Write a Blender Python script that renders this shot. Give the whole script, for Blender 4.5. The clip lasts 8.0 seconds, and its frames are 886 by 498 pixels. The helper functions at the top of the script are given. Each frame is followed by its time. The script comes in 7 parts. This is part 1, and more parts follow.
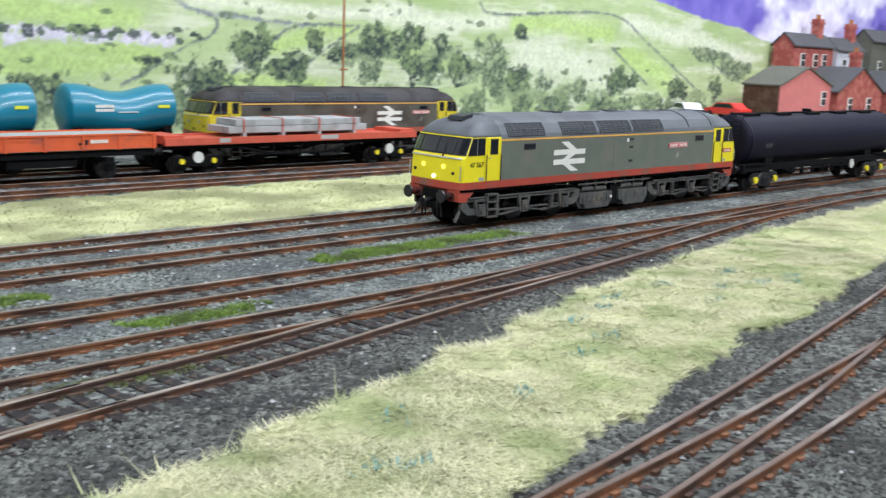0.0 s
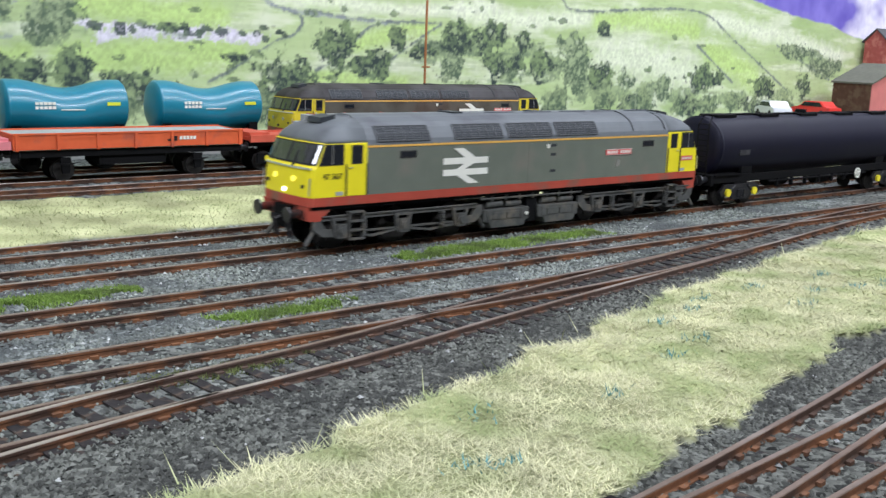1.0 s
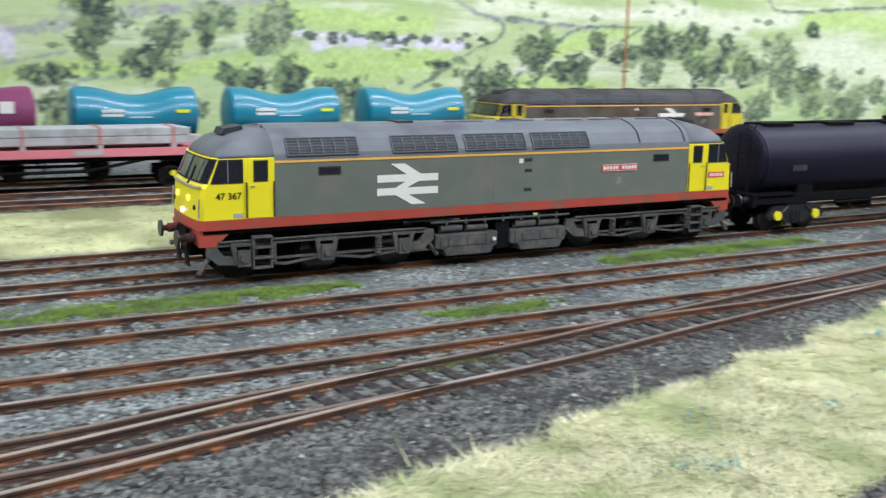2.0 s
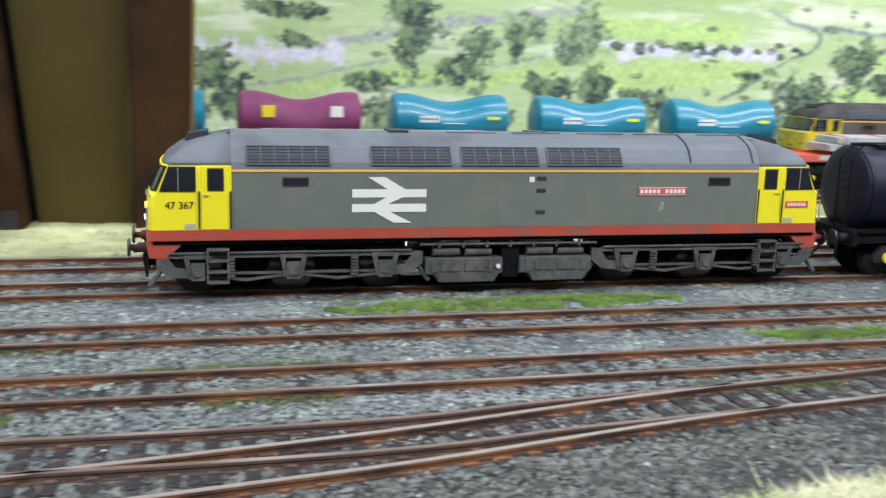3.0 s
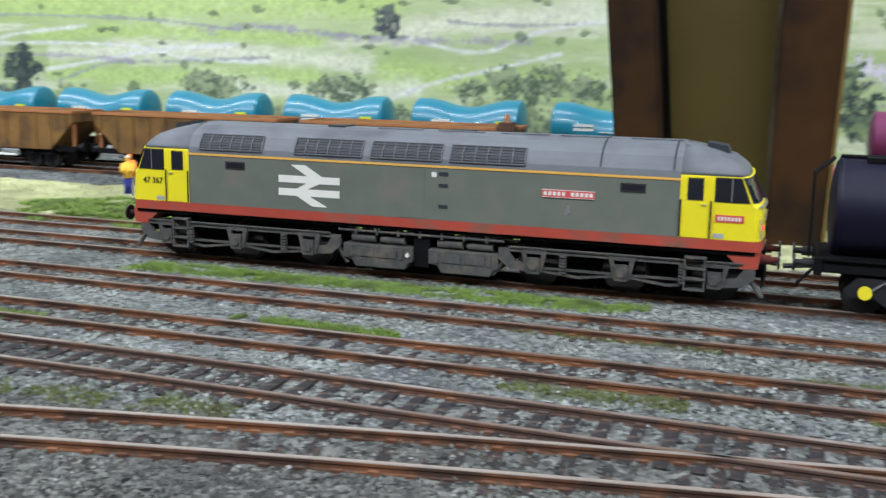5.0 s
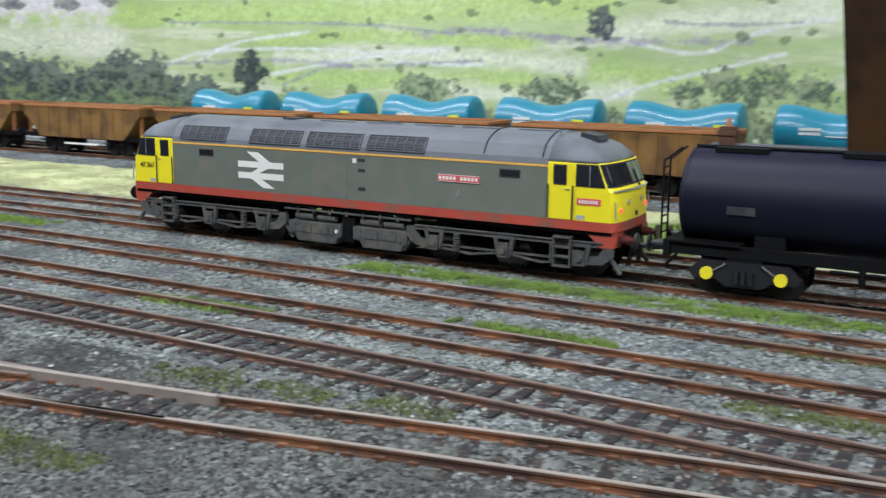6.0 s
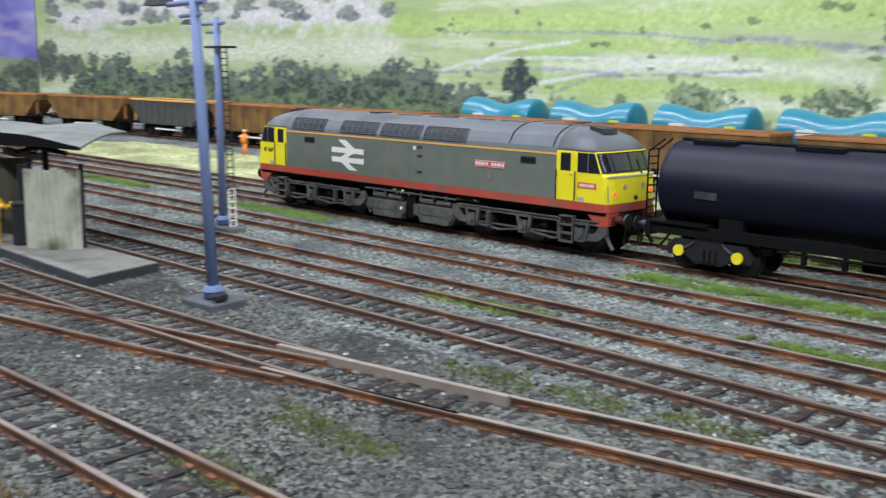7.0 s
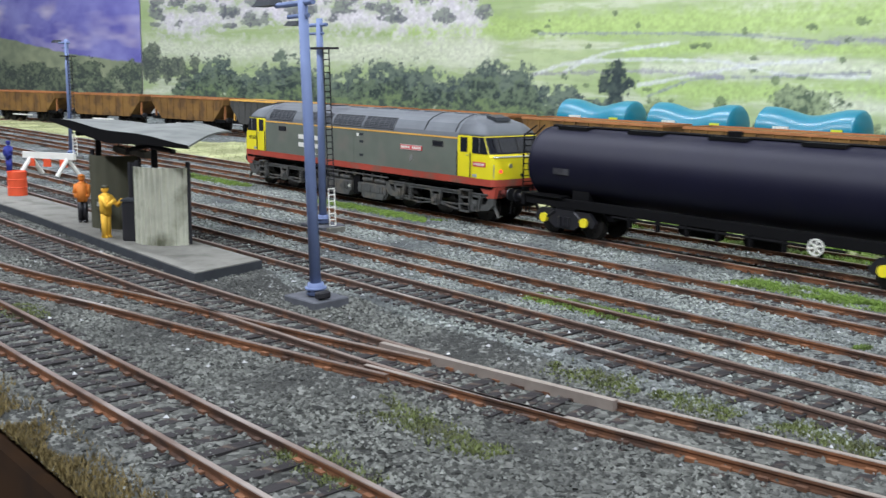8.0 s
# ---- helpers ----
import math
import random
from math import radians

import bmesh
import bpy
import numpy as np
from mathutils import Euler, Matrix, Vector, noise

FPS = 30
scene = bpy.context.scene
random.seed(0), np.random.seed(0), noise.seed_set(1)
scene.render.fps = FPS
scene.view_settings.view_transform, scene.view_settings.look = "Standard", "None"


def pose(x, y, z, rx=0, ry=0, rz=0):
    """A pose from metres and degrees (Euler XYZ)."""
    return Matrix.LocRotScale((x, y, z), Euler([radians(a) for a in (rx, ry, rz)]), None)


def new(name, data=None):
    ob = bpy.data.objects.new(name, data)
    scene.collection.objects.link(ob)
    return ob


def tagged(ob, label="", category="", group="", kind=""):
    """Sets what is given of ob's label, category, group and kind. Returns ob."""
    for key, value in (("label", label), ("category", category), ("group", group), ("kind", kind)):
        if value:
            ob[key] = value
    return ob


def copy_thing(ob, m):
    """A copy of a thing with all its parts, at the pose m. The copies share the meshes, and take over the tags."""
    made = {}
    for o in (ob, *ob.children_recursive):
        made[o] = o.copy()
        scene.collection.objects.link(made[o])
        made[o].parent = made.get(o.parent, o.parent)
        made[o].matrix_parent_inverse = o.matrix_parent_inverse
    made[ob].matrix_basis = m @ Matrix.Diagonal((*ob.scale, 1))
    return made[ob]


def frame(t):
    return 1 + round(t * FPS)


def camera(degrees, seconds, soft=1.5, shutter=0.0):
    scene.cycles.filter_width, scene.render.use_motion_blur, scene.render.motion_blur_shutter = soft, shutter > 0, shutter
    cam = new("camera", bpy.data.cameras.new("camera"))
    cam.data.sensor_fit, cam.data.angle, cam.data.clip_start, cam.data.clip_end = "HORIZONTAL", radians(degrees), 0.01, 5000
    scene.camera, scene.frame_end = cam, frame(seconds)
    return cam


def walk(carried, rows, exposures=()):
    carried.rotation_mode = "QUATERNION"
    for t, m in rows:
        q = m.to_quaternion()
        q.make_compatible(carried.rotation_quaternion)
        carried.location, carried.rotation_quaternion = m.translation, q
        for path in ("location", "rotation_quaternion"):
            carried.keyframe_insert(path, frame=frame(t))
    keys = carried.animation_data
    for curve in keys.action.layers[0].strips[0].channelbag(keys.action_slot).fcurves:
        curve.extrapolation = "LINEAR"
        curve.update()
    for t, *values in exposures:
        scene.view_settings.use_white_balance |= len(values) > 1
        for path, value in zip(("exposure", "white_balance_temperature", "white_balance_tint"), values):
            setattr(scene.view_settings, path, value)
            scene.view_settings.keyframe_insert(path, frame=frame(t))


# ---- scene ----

FOV = 47.25
cam = camera(FOV, 8.0, soft=1.4, shutter=0.45)
# seconds, eye x, y, z, yaw, pitch, roll (leaning left)
PATH = [
    (0.0, 0.0388, -0.3527, 0.0813, -43.84, -10.87, 2.19),
    (0.5, 0.0368, -0.3500, 0.0809, -40.40, -11.11, 2.23),
    (1.0, 0.0371, -0.3494, 0.0810, -39.51, -11.16, 2.15),
    (1.2, 0.0352, -0.3492, 0.0813, -38.70, -11.06, 2.27),
    (2.3, 0.0210, -0.3531, 0.0821, -24.31, -11.16, 1.34),
    (2.5, 0.0170, -0.3506, 0.0811, -21.50, -11.00, 1.63),
    (3.0, 0.0073, -0.3494, 0.0819, -13.37, -11.13, 1.68),
    (3.5, 0.0000, -0.3519, 0.0823, -6.23, -11.25, 1.55),
    (4.0, 0.0011, -0.3537, 0.0817, 1.68, -11.04, 1.12),
    (4.5, -0.0104, -0.3577, 0.0804, 10.85, -10.56, 1.27),
    (4.7, -0.0150, -0.3600, 0.0789, 14.23, -10.51, 1.17),
    (5.8, -0.0220, -0.3588, 0.0808, 27.88, -10.65, 0.54),
    (6.0, -0.0250, -0.3583, 0.0800, 30.09, -10.62, 0.39),
    (6.5, -0.0315, -0.3593, 0.0789, 36.62, -10.47, 0.65),
    (7.0, -0.0397, -0.3611, 0.0761, 44.04, -10.02, 0.83),
    (7.5, -0.0426, -0.3620, 0.0752, 47.09, -10.09, 0.77),
    (8.0, -0.0437, -0.3635, 0.0751, 49.08, -9.93, 0.87),
]


def carried_camera(x, y, z, yaw, pitch, roll):
    return pose(x, y, z, 90 + pitch, 0, yaw) @ pose(0, 0, 0, 0, 0, roll)


walk(cam, [(t, carried_camera(*p)) for t, *p in PATH], [(0.0, 0.24), (1.0, 0.18), (2.3, 0.41), (3.5, 0.55), (4.5, 0.46), (6.0, 0.34), (7.0, 0.36), (8.0, 0.38)])

# ---- light: a room with fluorescent tubes over the layout ----
world = bpy.data.worlds.new("room_air")
scene.world = world
world.use_nodes = True
world.node_tree.nodes["Background"].inputs[0].default_value = (0.55, 0.6, 0.7, 1)
world.node_tree.nodes["Background"].inputs[1].default_value = 0.014


def tube_lamp(x, y, z, length, watts, tilt=0.0):
    lamp = bpy.data.lights.new("tube_light", "AREA")
    lamp.shape, lamp.size, lamp.size_y, lamp.energy = "RECTANGLE", length, 0.09, watts
    lamp.color = (0.93, 0.98, 1.12)
    ob = new("tube_light", lamp)
    ob.matrix_world = pose(x, y, z, tilt, 0, 0)


# centre of each batten, its tube's length and power
TUBES = ((1.15, -1.0, 1.10, 1.75, 20.5), (-1.05, -1.0, 1.10, 1.75, 18.5), (1.15, -0.02, 1.25, 1.75, 16.5), (-1.05, -0.02, 1.25, 1.75, 15.5))
for tx, ty, tz, tlen, power in TUBES:
    tube_lamp(tx, ty, tz - 0.03, tlen, power, 40.0 if ty < -0.5 else 0.0)

# ---- materials ----


def mat(name, color, rough=0.6, metal=0.0, vary=0.12, scale=300.0, bump=0.0, second=None, mix=0.5, coat=0.0, island=0.0, fine=0.5, spec=0.2):
    """A surface with grain at two scales; second: a colour of stains or wear that breaks through by a noise."""
    m = bpy.data.materials.new(name)
    m.use_nodes = True
    nt = m.node_tree
    b = nt.nodes["Principled BSDF"]
    b.inputs["Roughness"].default_value, b.inputs["Metallic"].default_value = rough, metal
    b.inputs["Coat Weight"].default_value = coat
    b.inputs["Specular IOR Level"].default_value = max(spec, 0.5 if rough < 0.45 else 0.0)
    tc = nt.nodes.new("ShaderNodeTexCoord")
    n1 = nt.nodes.new("ShaderNodeTexNoise")
    n1.inputs["Scale"].default_value, n1.inputs["Detail"].default_value = scale, 6.0
    n2 = nt.nodes.new("ShaderNodeTexNoise")
    n2.inputs["Scale"].default_value, n2.inputs["Detail"].default_value = scale * 0.13, 4.0
    nt.links.new(tc.outputs["Object"], n1.inputs["Vector"])
    nt.links.new(tc.outputs["Object"], n2.inputs["Vector"])
    hsv = nt.nodes.new("ShaderNodeHueSaturation")
    hsv.inputs["Color"].default_value = (*color, 1)
    add = nt.nodes.new("ShaderNodeMath")
    add.operation = "ADD"
    nt.links.new(n1.outputs["Fac"], add.inputs[0])
    nt.links.new(n2.outputs["Fac"], add.inputs[1])
    rng = nt.nodes.new("ShaderNodeMapRange")
    rng.inputs["From Min"].default_value, rng.inputs["From Max"].default_value = 0.6, 1.4
    rng.inputs["To Min"].default_value, rng.inputs["To Max"].default_value = 1 - vary, 1 + vary
    nt.links.new(add.outputs[0], rng.inputs["Value"])
    value = rng.outputs[0]
    if island:
        geo = nt.nodes.new("ShaderNodeNewGeometry")
        r2 = nt.nodes.new("ShaderNodeMapRange")
        r2.inputs["To Min"].default_value, r2.inputs["To Max"].default_value = 1 - island, 1 + island
        nt.links.new(geo.outputs["Random Per Island"], r2.inputs["Value"])
        mul = nt.nodes.new("ShaderNodeMath")
        mul.operation = "MULTIPLY"
        nt.links.new(value, mul.inputs[0])
        nt.links.new(r2.outputs[0], mul.inputs[1])
        value = mul.outputs[0]
    nt.links.new(value, hsv.inputs["Value"])
    out = hsv.outputs["Color"]
    if second:
        mx = nt.nodes.new("ShaderNodeMix")
        mx.data_type = "RGBA"
        r3 = nt.nodes.new("ShaderNodeMapRange")
        r3.inputs["From Min"].default_value, r3.inputs["From Max"].default_value = mix - 0.08, mix + 0.08
        n3 = nt.nodes.new("ShaderNodeTexNoise")
        n3.inputs["Scale"].default_value, n3.inputs["Detail"].default_value = scale * fine, 8.0
        nt.links.new(tc.outputs["Object"], n3.inputs["Vector"])
        nt.links.new(n3.outputs["Fac"], r3.inputs["Value"])
        nt.links.new(r3.outputs[0], mx.inputs["Factor"])
        nt.links.new(out, mx.inputs[6])
        mx.inputs[7].default_value = (*second, 1)
        out = mx.outputs[2]
    nt.links.new(out, b.inputs["Base Color"])
    if bump:
        bp = nt.nodes.new("ShaderNodeBump")
        bp.inputs["Strength"].default_value, bp.inputs["Distance"].default_value = bump, 0.0006
        nt.links.new(n1.outputs["Fac"], bp.inputs["Height"])
        nt.links.new(bp.outputs["Normal"], b.inputs["Normal"])
    return m


def glow(name, color, strength):
    m = mat(name, color, 0.3)
    b = m.node_tree.nodes["Principled BSDF"]
    b.inputs["Emission Color"].default_value, b.inputs["Emission Strength"].default_value = (*color, 1), strength
    return m


M_GREY = mat("railfreight_grey", (0.140, 0.160, 0.127), 0.42, vary=0.14, scale=120, second=(0.17, 0.165, 0.135), mix=0.60)
M_ROOF = mat("roof_grey", (0.122, 0.134, 0.142), 0.48, vary=0.16, scale=110, second=(0.085, 0.09, 0.10), mix=0.58)
M_YELLOW = mat("warning_yellow", (0.83, 0.72, 0.02), 0.35, vary=0.05, scale=150)
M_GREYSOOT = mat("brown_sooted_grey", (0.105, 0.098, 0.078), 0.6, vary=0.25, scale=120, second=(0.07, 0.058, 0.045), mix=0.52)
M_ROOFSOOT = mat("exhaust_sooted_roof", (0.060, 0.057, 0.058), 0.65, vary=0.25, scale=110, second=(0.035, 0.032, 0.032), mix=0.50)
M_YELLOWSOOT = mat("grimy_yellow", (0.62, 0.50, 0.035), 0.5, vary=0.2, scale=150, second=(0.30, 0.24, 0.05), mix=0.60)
M_RED = mat("stripe_red", (0.40, 0.070, 0.045), 0.5, vary=0.15, scale=130, second=(0.22, 0.10, 0.07), mix=0.58)
M_REDDARK = mat("buffer_beam_dark_red", (0.16, 0.035, 0.026), 0.6, vary=0.3, scale=300, second=(0.03, 0.02, 0.018), mix=0.52)
M_GOLD = mat("cantrail_orange", (0.75, 0.42, 0.10), 0.45, vary=0.06)
M_WHITE = mat("decal_white", (0.74, 0.74, 0.66), 0.5, vary=0.05)
M_BLACKLET = mat("decal_black", (0.02, 0.02, 0.02), 0.5, vary=0.05)
M_PLATE = mat("nameplate_red", (0.62, 0.09, 0.09), 0.4, vary=0.06)
M_GRILLE = mat("grille_dark", (0.035, 0.04, 0.045), 0.5, vary=0.15)
M_SLAT = mat("grille_slat", (0.09, 0.095, 0.10), 0.45, vary=0.1)
M_GLASS = mat("cab_glass", (0.012, 0.014, 0.018), 0.08, vary=0.05, coat=0.6)
M_RUBBER = mat("window_rubber", (0.03, 0.03, 0.03), 0.6, vary=0.1)
M_BOGIE = mat("bogie_weathered", (0.078, 0.080, 0.074), 0.7, vary=0.3, scale=400, bump=0.3, second=(0.125, 0.112, 0.09), mix=0.58)
M_UNDER = mat("underframe_black", (0.006, 0.006, 0.0065), 0.7, vary=0.2, scale=300, spec=0.1)
M_WHEEL = mat("wheel_steel", (0.03, 0.028, 0.026), 0.5, metal=0.3, vary=0.2)
M_BUFFER = mat("buffer_black", (0.015, 0.015, 0.018), 0.4, vary=0.1)
M_CHROME = mat("bare_metal", (0.6, 0.6, 0.58), 0.3, metal=0.8, vary=0.05)
M_TANKBLACK = mat("tank_black", (0.005, 0.005, 0.016), 0.50, vary=0.2, scale=60, second=(0.007, 0.007, 0.015), mix=0.6, spec=0.24)
M_DATAGREY = mat("worn_grey_panel", (0.055, 0.055, 0.058), 0.7, vary=0.3, scale=300, second=(0.02, 0.02, 0.024), mix=0.5)
M_AXLEYELLOW = mat("axlebox_yellow", (0.85, 0.72, 0.03), 0.4, vary=0.05)
M_LAMPYEL = glow("marker_light", (1.0, 0.85, 0.12), 1.0)
M_LAMPWHITE = glow("headlight", (0.85, 0.95, 1.0), 2.5)
M_LAMPRED = glow("tail_light", (1.0, 0.05, 0.04), 1.5)
M_TEAL = mat("tank_teal", (0.006, 0.175, 0.255), 0.33, vary=0.1, scale=90, coat=0.15)
M_MAROON = mat("tank_maroon", (0.19, 0.045, 0.11), 0.45, vary=0.12, scale=90)
M_LIME = mat("panel_lime", (0.62, 0.68, 0.05), 0.5, vary=0.05)
M_ORANGE = mat("wagon_orange", (0.66, 0.12, 0.045), 0.5, vary=0.14, scale=160, second=(0.42, 0.10, 0.06), mix=0.62)
M_PINK = mat("wagon_faded_red", (0.62, 0.20, 0.22), 0.55, vary=0.1, scale=160)
M_REDFLAT = mat("wagon_red", (0.52, 0.10, 0.06), 0.55, vary=0.15, scale=160)
M_DECK = mat("deck_grey", (0.36, 0.38, 0.36), 0.7, vary=0.12, scale=200)
M_STEELLOAD = mat("load_pale_steel", (0.38, 0.40, 0.40), 0.55, vary=0.15, scale=200, second=(0.28, 0.29, 0.28), mix=0.55)
M_HOPBROWN = mat("hopper_rust_brown", (0.21, 0.115, 0.036), 0.75, vary=0.3, scale=120, second=(0.11, 0.062, 0.028), mix=0.52, bump=0.2)
M_HOPRIM = mat("hopper_rim_rust", (0.36, 0.15, 0.06), 0.7, vary=0.2, scale=150)
M_HOPGREY = mat("hopper_grey", (0.07, 0.07, 0.065), 0.6, vary=0.2)
M_RUST = mat("rail_rust", (0.168, 0.075, 0.036), 0.75, vary=0.35, scale=500, second=(0.062, 0.036, 0.025), mix=0.50, bump=0.3, fine=0.12)
M_RUSTDARK = mat("rail_rust_dark", (0.085, 0.055, 0.042), 0.75, vary=0.3, scale=500, second=(0.16, 0.075, 0.04), mix=0.62, bump=0.3, fine=0.2)
M_RAILTOP = mat("rail_top_worn", (0.20, 0.145, 0.115), 0.36, metal=0.4, vary=0.25, scale=300, second=(0.36, 0.31, 0.27), mix=0.6, fine=0.08)
M_RAILBRIGHT = mat("rail_top_bright", (0.34, 0.29, 0.245), 0.36, metal=0.4, vary=0.2, scale=300)
M_SLEEPER = mat("sleeper_dark", (0.024, 0.022, 0.022), 0.8, vary=0.3, scale=600, bump=0.4, second=(0.075, 0.055, 0.042), mix=0.6)
M_STONE = mat("ballast_stone", (0.195, 0.214, 0.190), 0.85, vary=0.25, scale=150, island=0.7, second=(0.10, 0.11, 0.108), mix=0.54, fine=0.16)
M_STONEDARK = mat("cinder_stone", (0.132, 0.138, 0.122), 0.85, vary=0.25, scale=150, island=0.8, second=(0.062, 0.064, 0.059), mix=0.53, fine=0.14)
M_STRAW = mat("dry_grass", (0.55, 0.54, 0.335), 0.85, vary=0.25, scale=60, island=0.36, second=(0.32, 0.37, 0.17), mix=0.55, fine=0.7)
M_STRAWBACK = mat("lineside_grass", (0.34, 0.345, 0.185), 0.85, vary=0.3, scale=60, island=0.4, second=(0.17, 0.21, 0.08), mix=0.49, fine=0.6)
M_GREENGRASS = mat("green_grass", (0.185, 0.285, 0.060), 0.85, vary=0.3, scale=60, island=0.45, second=(0.11, 0.15, 0.05), mix=0.55, fine=1.0)
M_DULLGREEN = mat("moss_olive", (0.13, 0.155, 0.055), 0.85, vary=0.3, scale=60, island=0.4, second=(0.10, 0.11, 0.05), mix=0.55, fine=1.0)
M_PALESTONE = mat("pale_stone", (0.42, 0.43, 0.42), 0.85, vary=0.2, scale=150, island=0.3)
M_BLUETUFT = mat("blue_green_tuft", (0.09, 0.26, 0.27), 0.85, vary=0.2, scale=150, island=0.3)
M_MASTBLUE = mat("mast_blue", (0.155, 0.205, 0.35), 0.55, vary=0.15, scale=150)
M_IRON = mat("iron_black", (0.025, 0.025, 0.028), 0.6, vary=0.2)
M_CONCRETE = mat("concrete", (0.19, 0.187, 0.162), 0.9, vary=0.22, scale=250, bump=0.35, second=(0.13, 0.13, 0.11), mix=0.56)
M_CONCDARK = mat("concrete_edge", (0.045, 0.05, 0.055), 0.9, vary=0.2, scale=250, bump=0.3)
M_CONCFOOT = mat("concrete_foot", (0.085, 0.09, 0.10), 0.9, vary=0.25, scale=250, bump=0.3)
M_SHEET = mat("corrugated_sheet", (0.52, 0.53, 0.42), 0.55, metal=0.1, vary=0.3, scale=110, second=(0.12, 0.125, 0.08), mix=0.57)
M_SHEETDARK = mat("board_olive", (0.075, 0.075, 0.05), 0.7, vary=0.2, scale=90)
M_ROOFSHEET = mat("roof_sheet_pale", (0.185, 0.195, 0.18), 0.75, vary=0.18, scale=160, second=(0.13, 0.14, 0.13), mix=0.56, bump=0.2)
M_ORANGEHV = mat("hi_vis_orange", (0.80, 0.26, 0.05), 0.6, vary=0.1)
M_YELLOWHV = mat("hi_vis_yellow", (0.85, 0.50, 0.06), 0.6, vary=0.1)
M_BLUECLOTH = mat("blue_overalls", (0.03, 0.04, 0.22), 0.7, vary=0.1)
M_DRUM = mat("drum_orange", (0.72, 0.10, 0.04), 0.5, vary=0.1)
M_BRICKPINK = mat("brick_pink", (0.58, 0.40, 0.36), 0.8, vary=0.12, scale=250, second=(0.50, 0.32, 0.28), mix=0.55)
M_BRICKRED = mat("brick_red", (0.34, 0.085, 0.07), 0.8, vary=0.2, scale=250, second=(0.45, 0.16, 0.12), mix=0.55)
M_RENDERPINK = mat("painted_pink_wall", (0.58, 0.19, 0.17), 0.7, vary=0.12, scale=90)
M_SLATE = mat("slate_roof", (0.080, 0.082, 0.085), 0.6, vary=0.2, scale=250, bump=0.3)
M_SLATEGREEN = mat("slate_mossy", (0.120, 0.122, 0.095), 0.7, vary=0.2, scale=200, bump=0.3)
M_DOORGREEN = mat("door_green", (0.045, 0.11, 0.03), 0.5, vary=0.1)
M_WOODDARK = mat("timber_dark_brown", (0.038, 0.016, 0.003), 0.85, vary=0.35, scale=60, second=(0.015, 0.007, 0.002), mix=0.55)
M_OLIVE = mat("board_ochre", (0.060, 0.044, 0.008), 0.7, vary=0.15, scale=30)
M_TAPE = mat("pale_tape", (0.13, 0.085, 0.02), 0.4, vary=0.15)
M_DUCT = mat("dusty_duct", (0.085, 0.075, 0.050), 0.8, vary=0.4, scale=60, second=(0.03, 0.022, 0.012), mix=0.52)
M_HOUSEGREY = mat("house_pale", (0.55, 0.57, 0.60), 0.7, vary=0.1)
M_SCRUB = mat("brown_scrub", (0.13, 0.10, 0.04), 0.85, vary=0.3, scale=200, island=0.5)
M_REDCAR = mat("car_red", (0.7, 0.04, 0.03), 0.3, vary=0.05, coat=0.5)
M_WHITECAR = mat("car_white", (0.75, 0.77, 0.8), 0.3, vary=0.05, coat=0.5)
M_BROWNWALL = mat("brown_brick_wall", (0.085, 0.045, 0.028), 0.8, vary=0.25, scale=200, second=(0.12, 0.08, 0.05), mix=0.56)
M_PLASTER = mat("room_plaster", (0.30, 0.30, 0.30), 0.9, vary=0.05, scale=5)
M_CARPET = mat("room_floor", (0.12, 0.12, 0.13), 0.9, vary=0.2, scale=40)

# ---- mesh helpers ----


def part(name, bm, material, parent=None, label="", smooth=False):
    """Links a bmesh as one mesh object, under a thing or part when given."""
    me = bpy.data.meshes.new(name)
    if smooth:
        for f in bm.faces:
            f.smooth = True
    bm.normal_update()
    bm.to_mesh(me)
    bm.free()
    for one in material if isinstance(material, (list, tuple)) else (material,):
        me.materials.append(one)
    ob = new(name, me)
    ob.parent = parent
    if label:
        ob["label"] = label
    return ob


def thing(name, label, category, m=None, group="", kind=""):
    ob = tagged(new(name), label, category, group, kind)
    ob.empty_display_size = 0.01
    if m is not None:
        ob.matrix_world = m
    return ob


def B(*boxes, bevel=0.0):
    """A bmesh of boxes (x0, x1, y0, y1, z0, z1)."""
    bm = bmesh.new()
    for x0, x1, y0, y1, z0, z1 in boxes:
        vs = [bm.verts.new((x, y, z)) for x in (x0, x1) for y in (y0, y1) for z in (z0, z1)]
        for q in ((0, 1, 3, 2), (4, 6, 7, 5), (0, 4, 5, 1), (2, 3, 7, 6), (0, 2, 6, 4), (1, 5, 7, 3)):
            bm.faces.new([vs[i] for i in q])
    if bevel:
        bmesh.ops.bevel(bm, geom=list(bm.edges), offset=bevel, segments=1, affect="EDGES")
    return bm


def prism(bm, outline, a, b, axis="y"):
    """Extrudes a closed outline; axis y: outline is (x, z); axis x: (y, z); axis z: (x, y)."""
    def at(p, w):
        return {"y": (p[0], w, p[1]), "x": (w, p[0], p[1]), "z": (p[0], p[1], w)}[axis]
    lo = [bm.verts.new(at(p, a)) for p in outline]
    hi = [bm.verts.new(at(p, b)) for p in outline]
    n = len(outline)
    for i in range(n):
        bm.faces.new((lo[i], lo[(i + 1) % n], hi[(i + 1) % n], hi[i]))
    bm.faces.new(lo[::-1])
    bm.faces.new(hi)
    bmesh.ops.recalc_face_normals(bm, faces=bm.faces)
    return bm


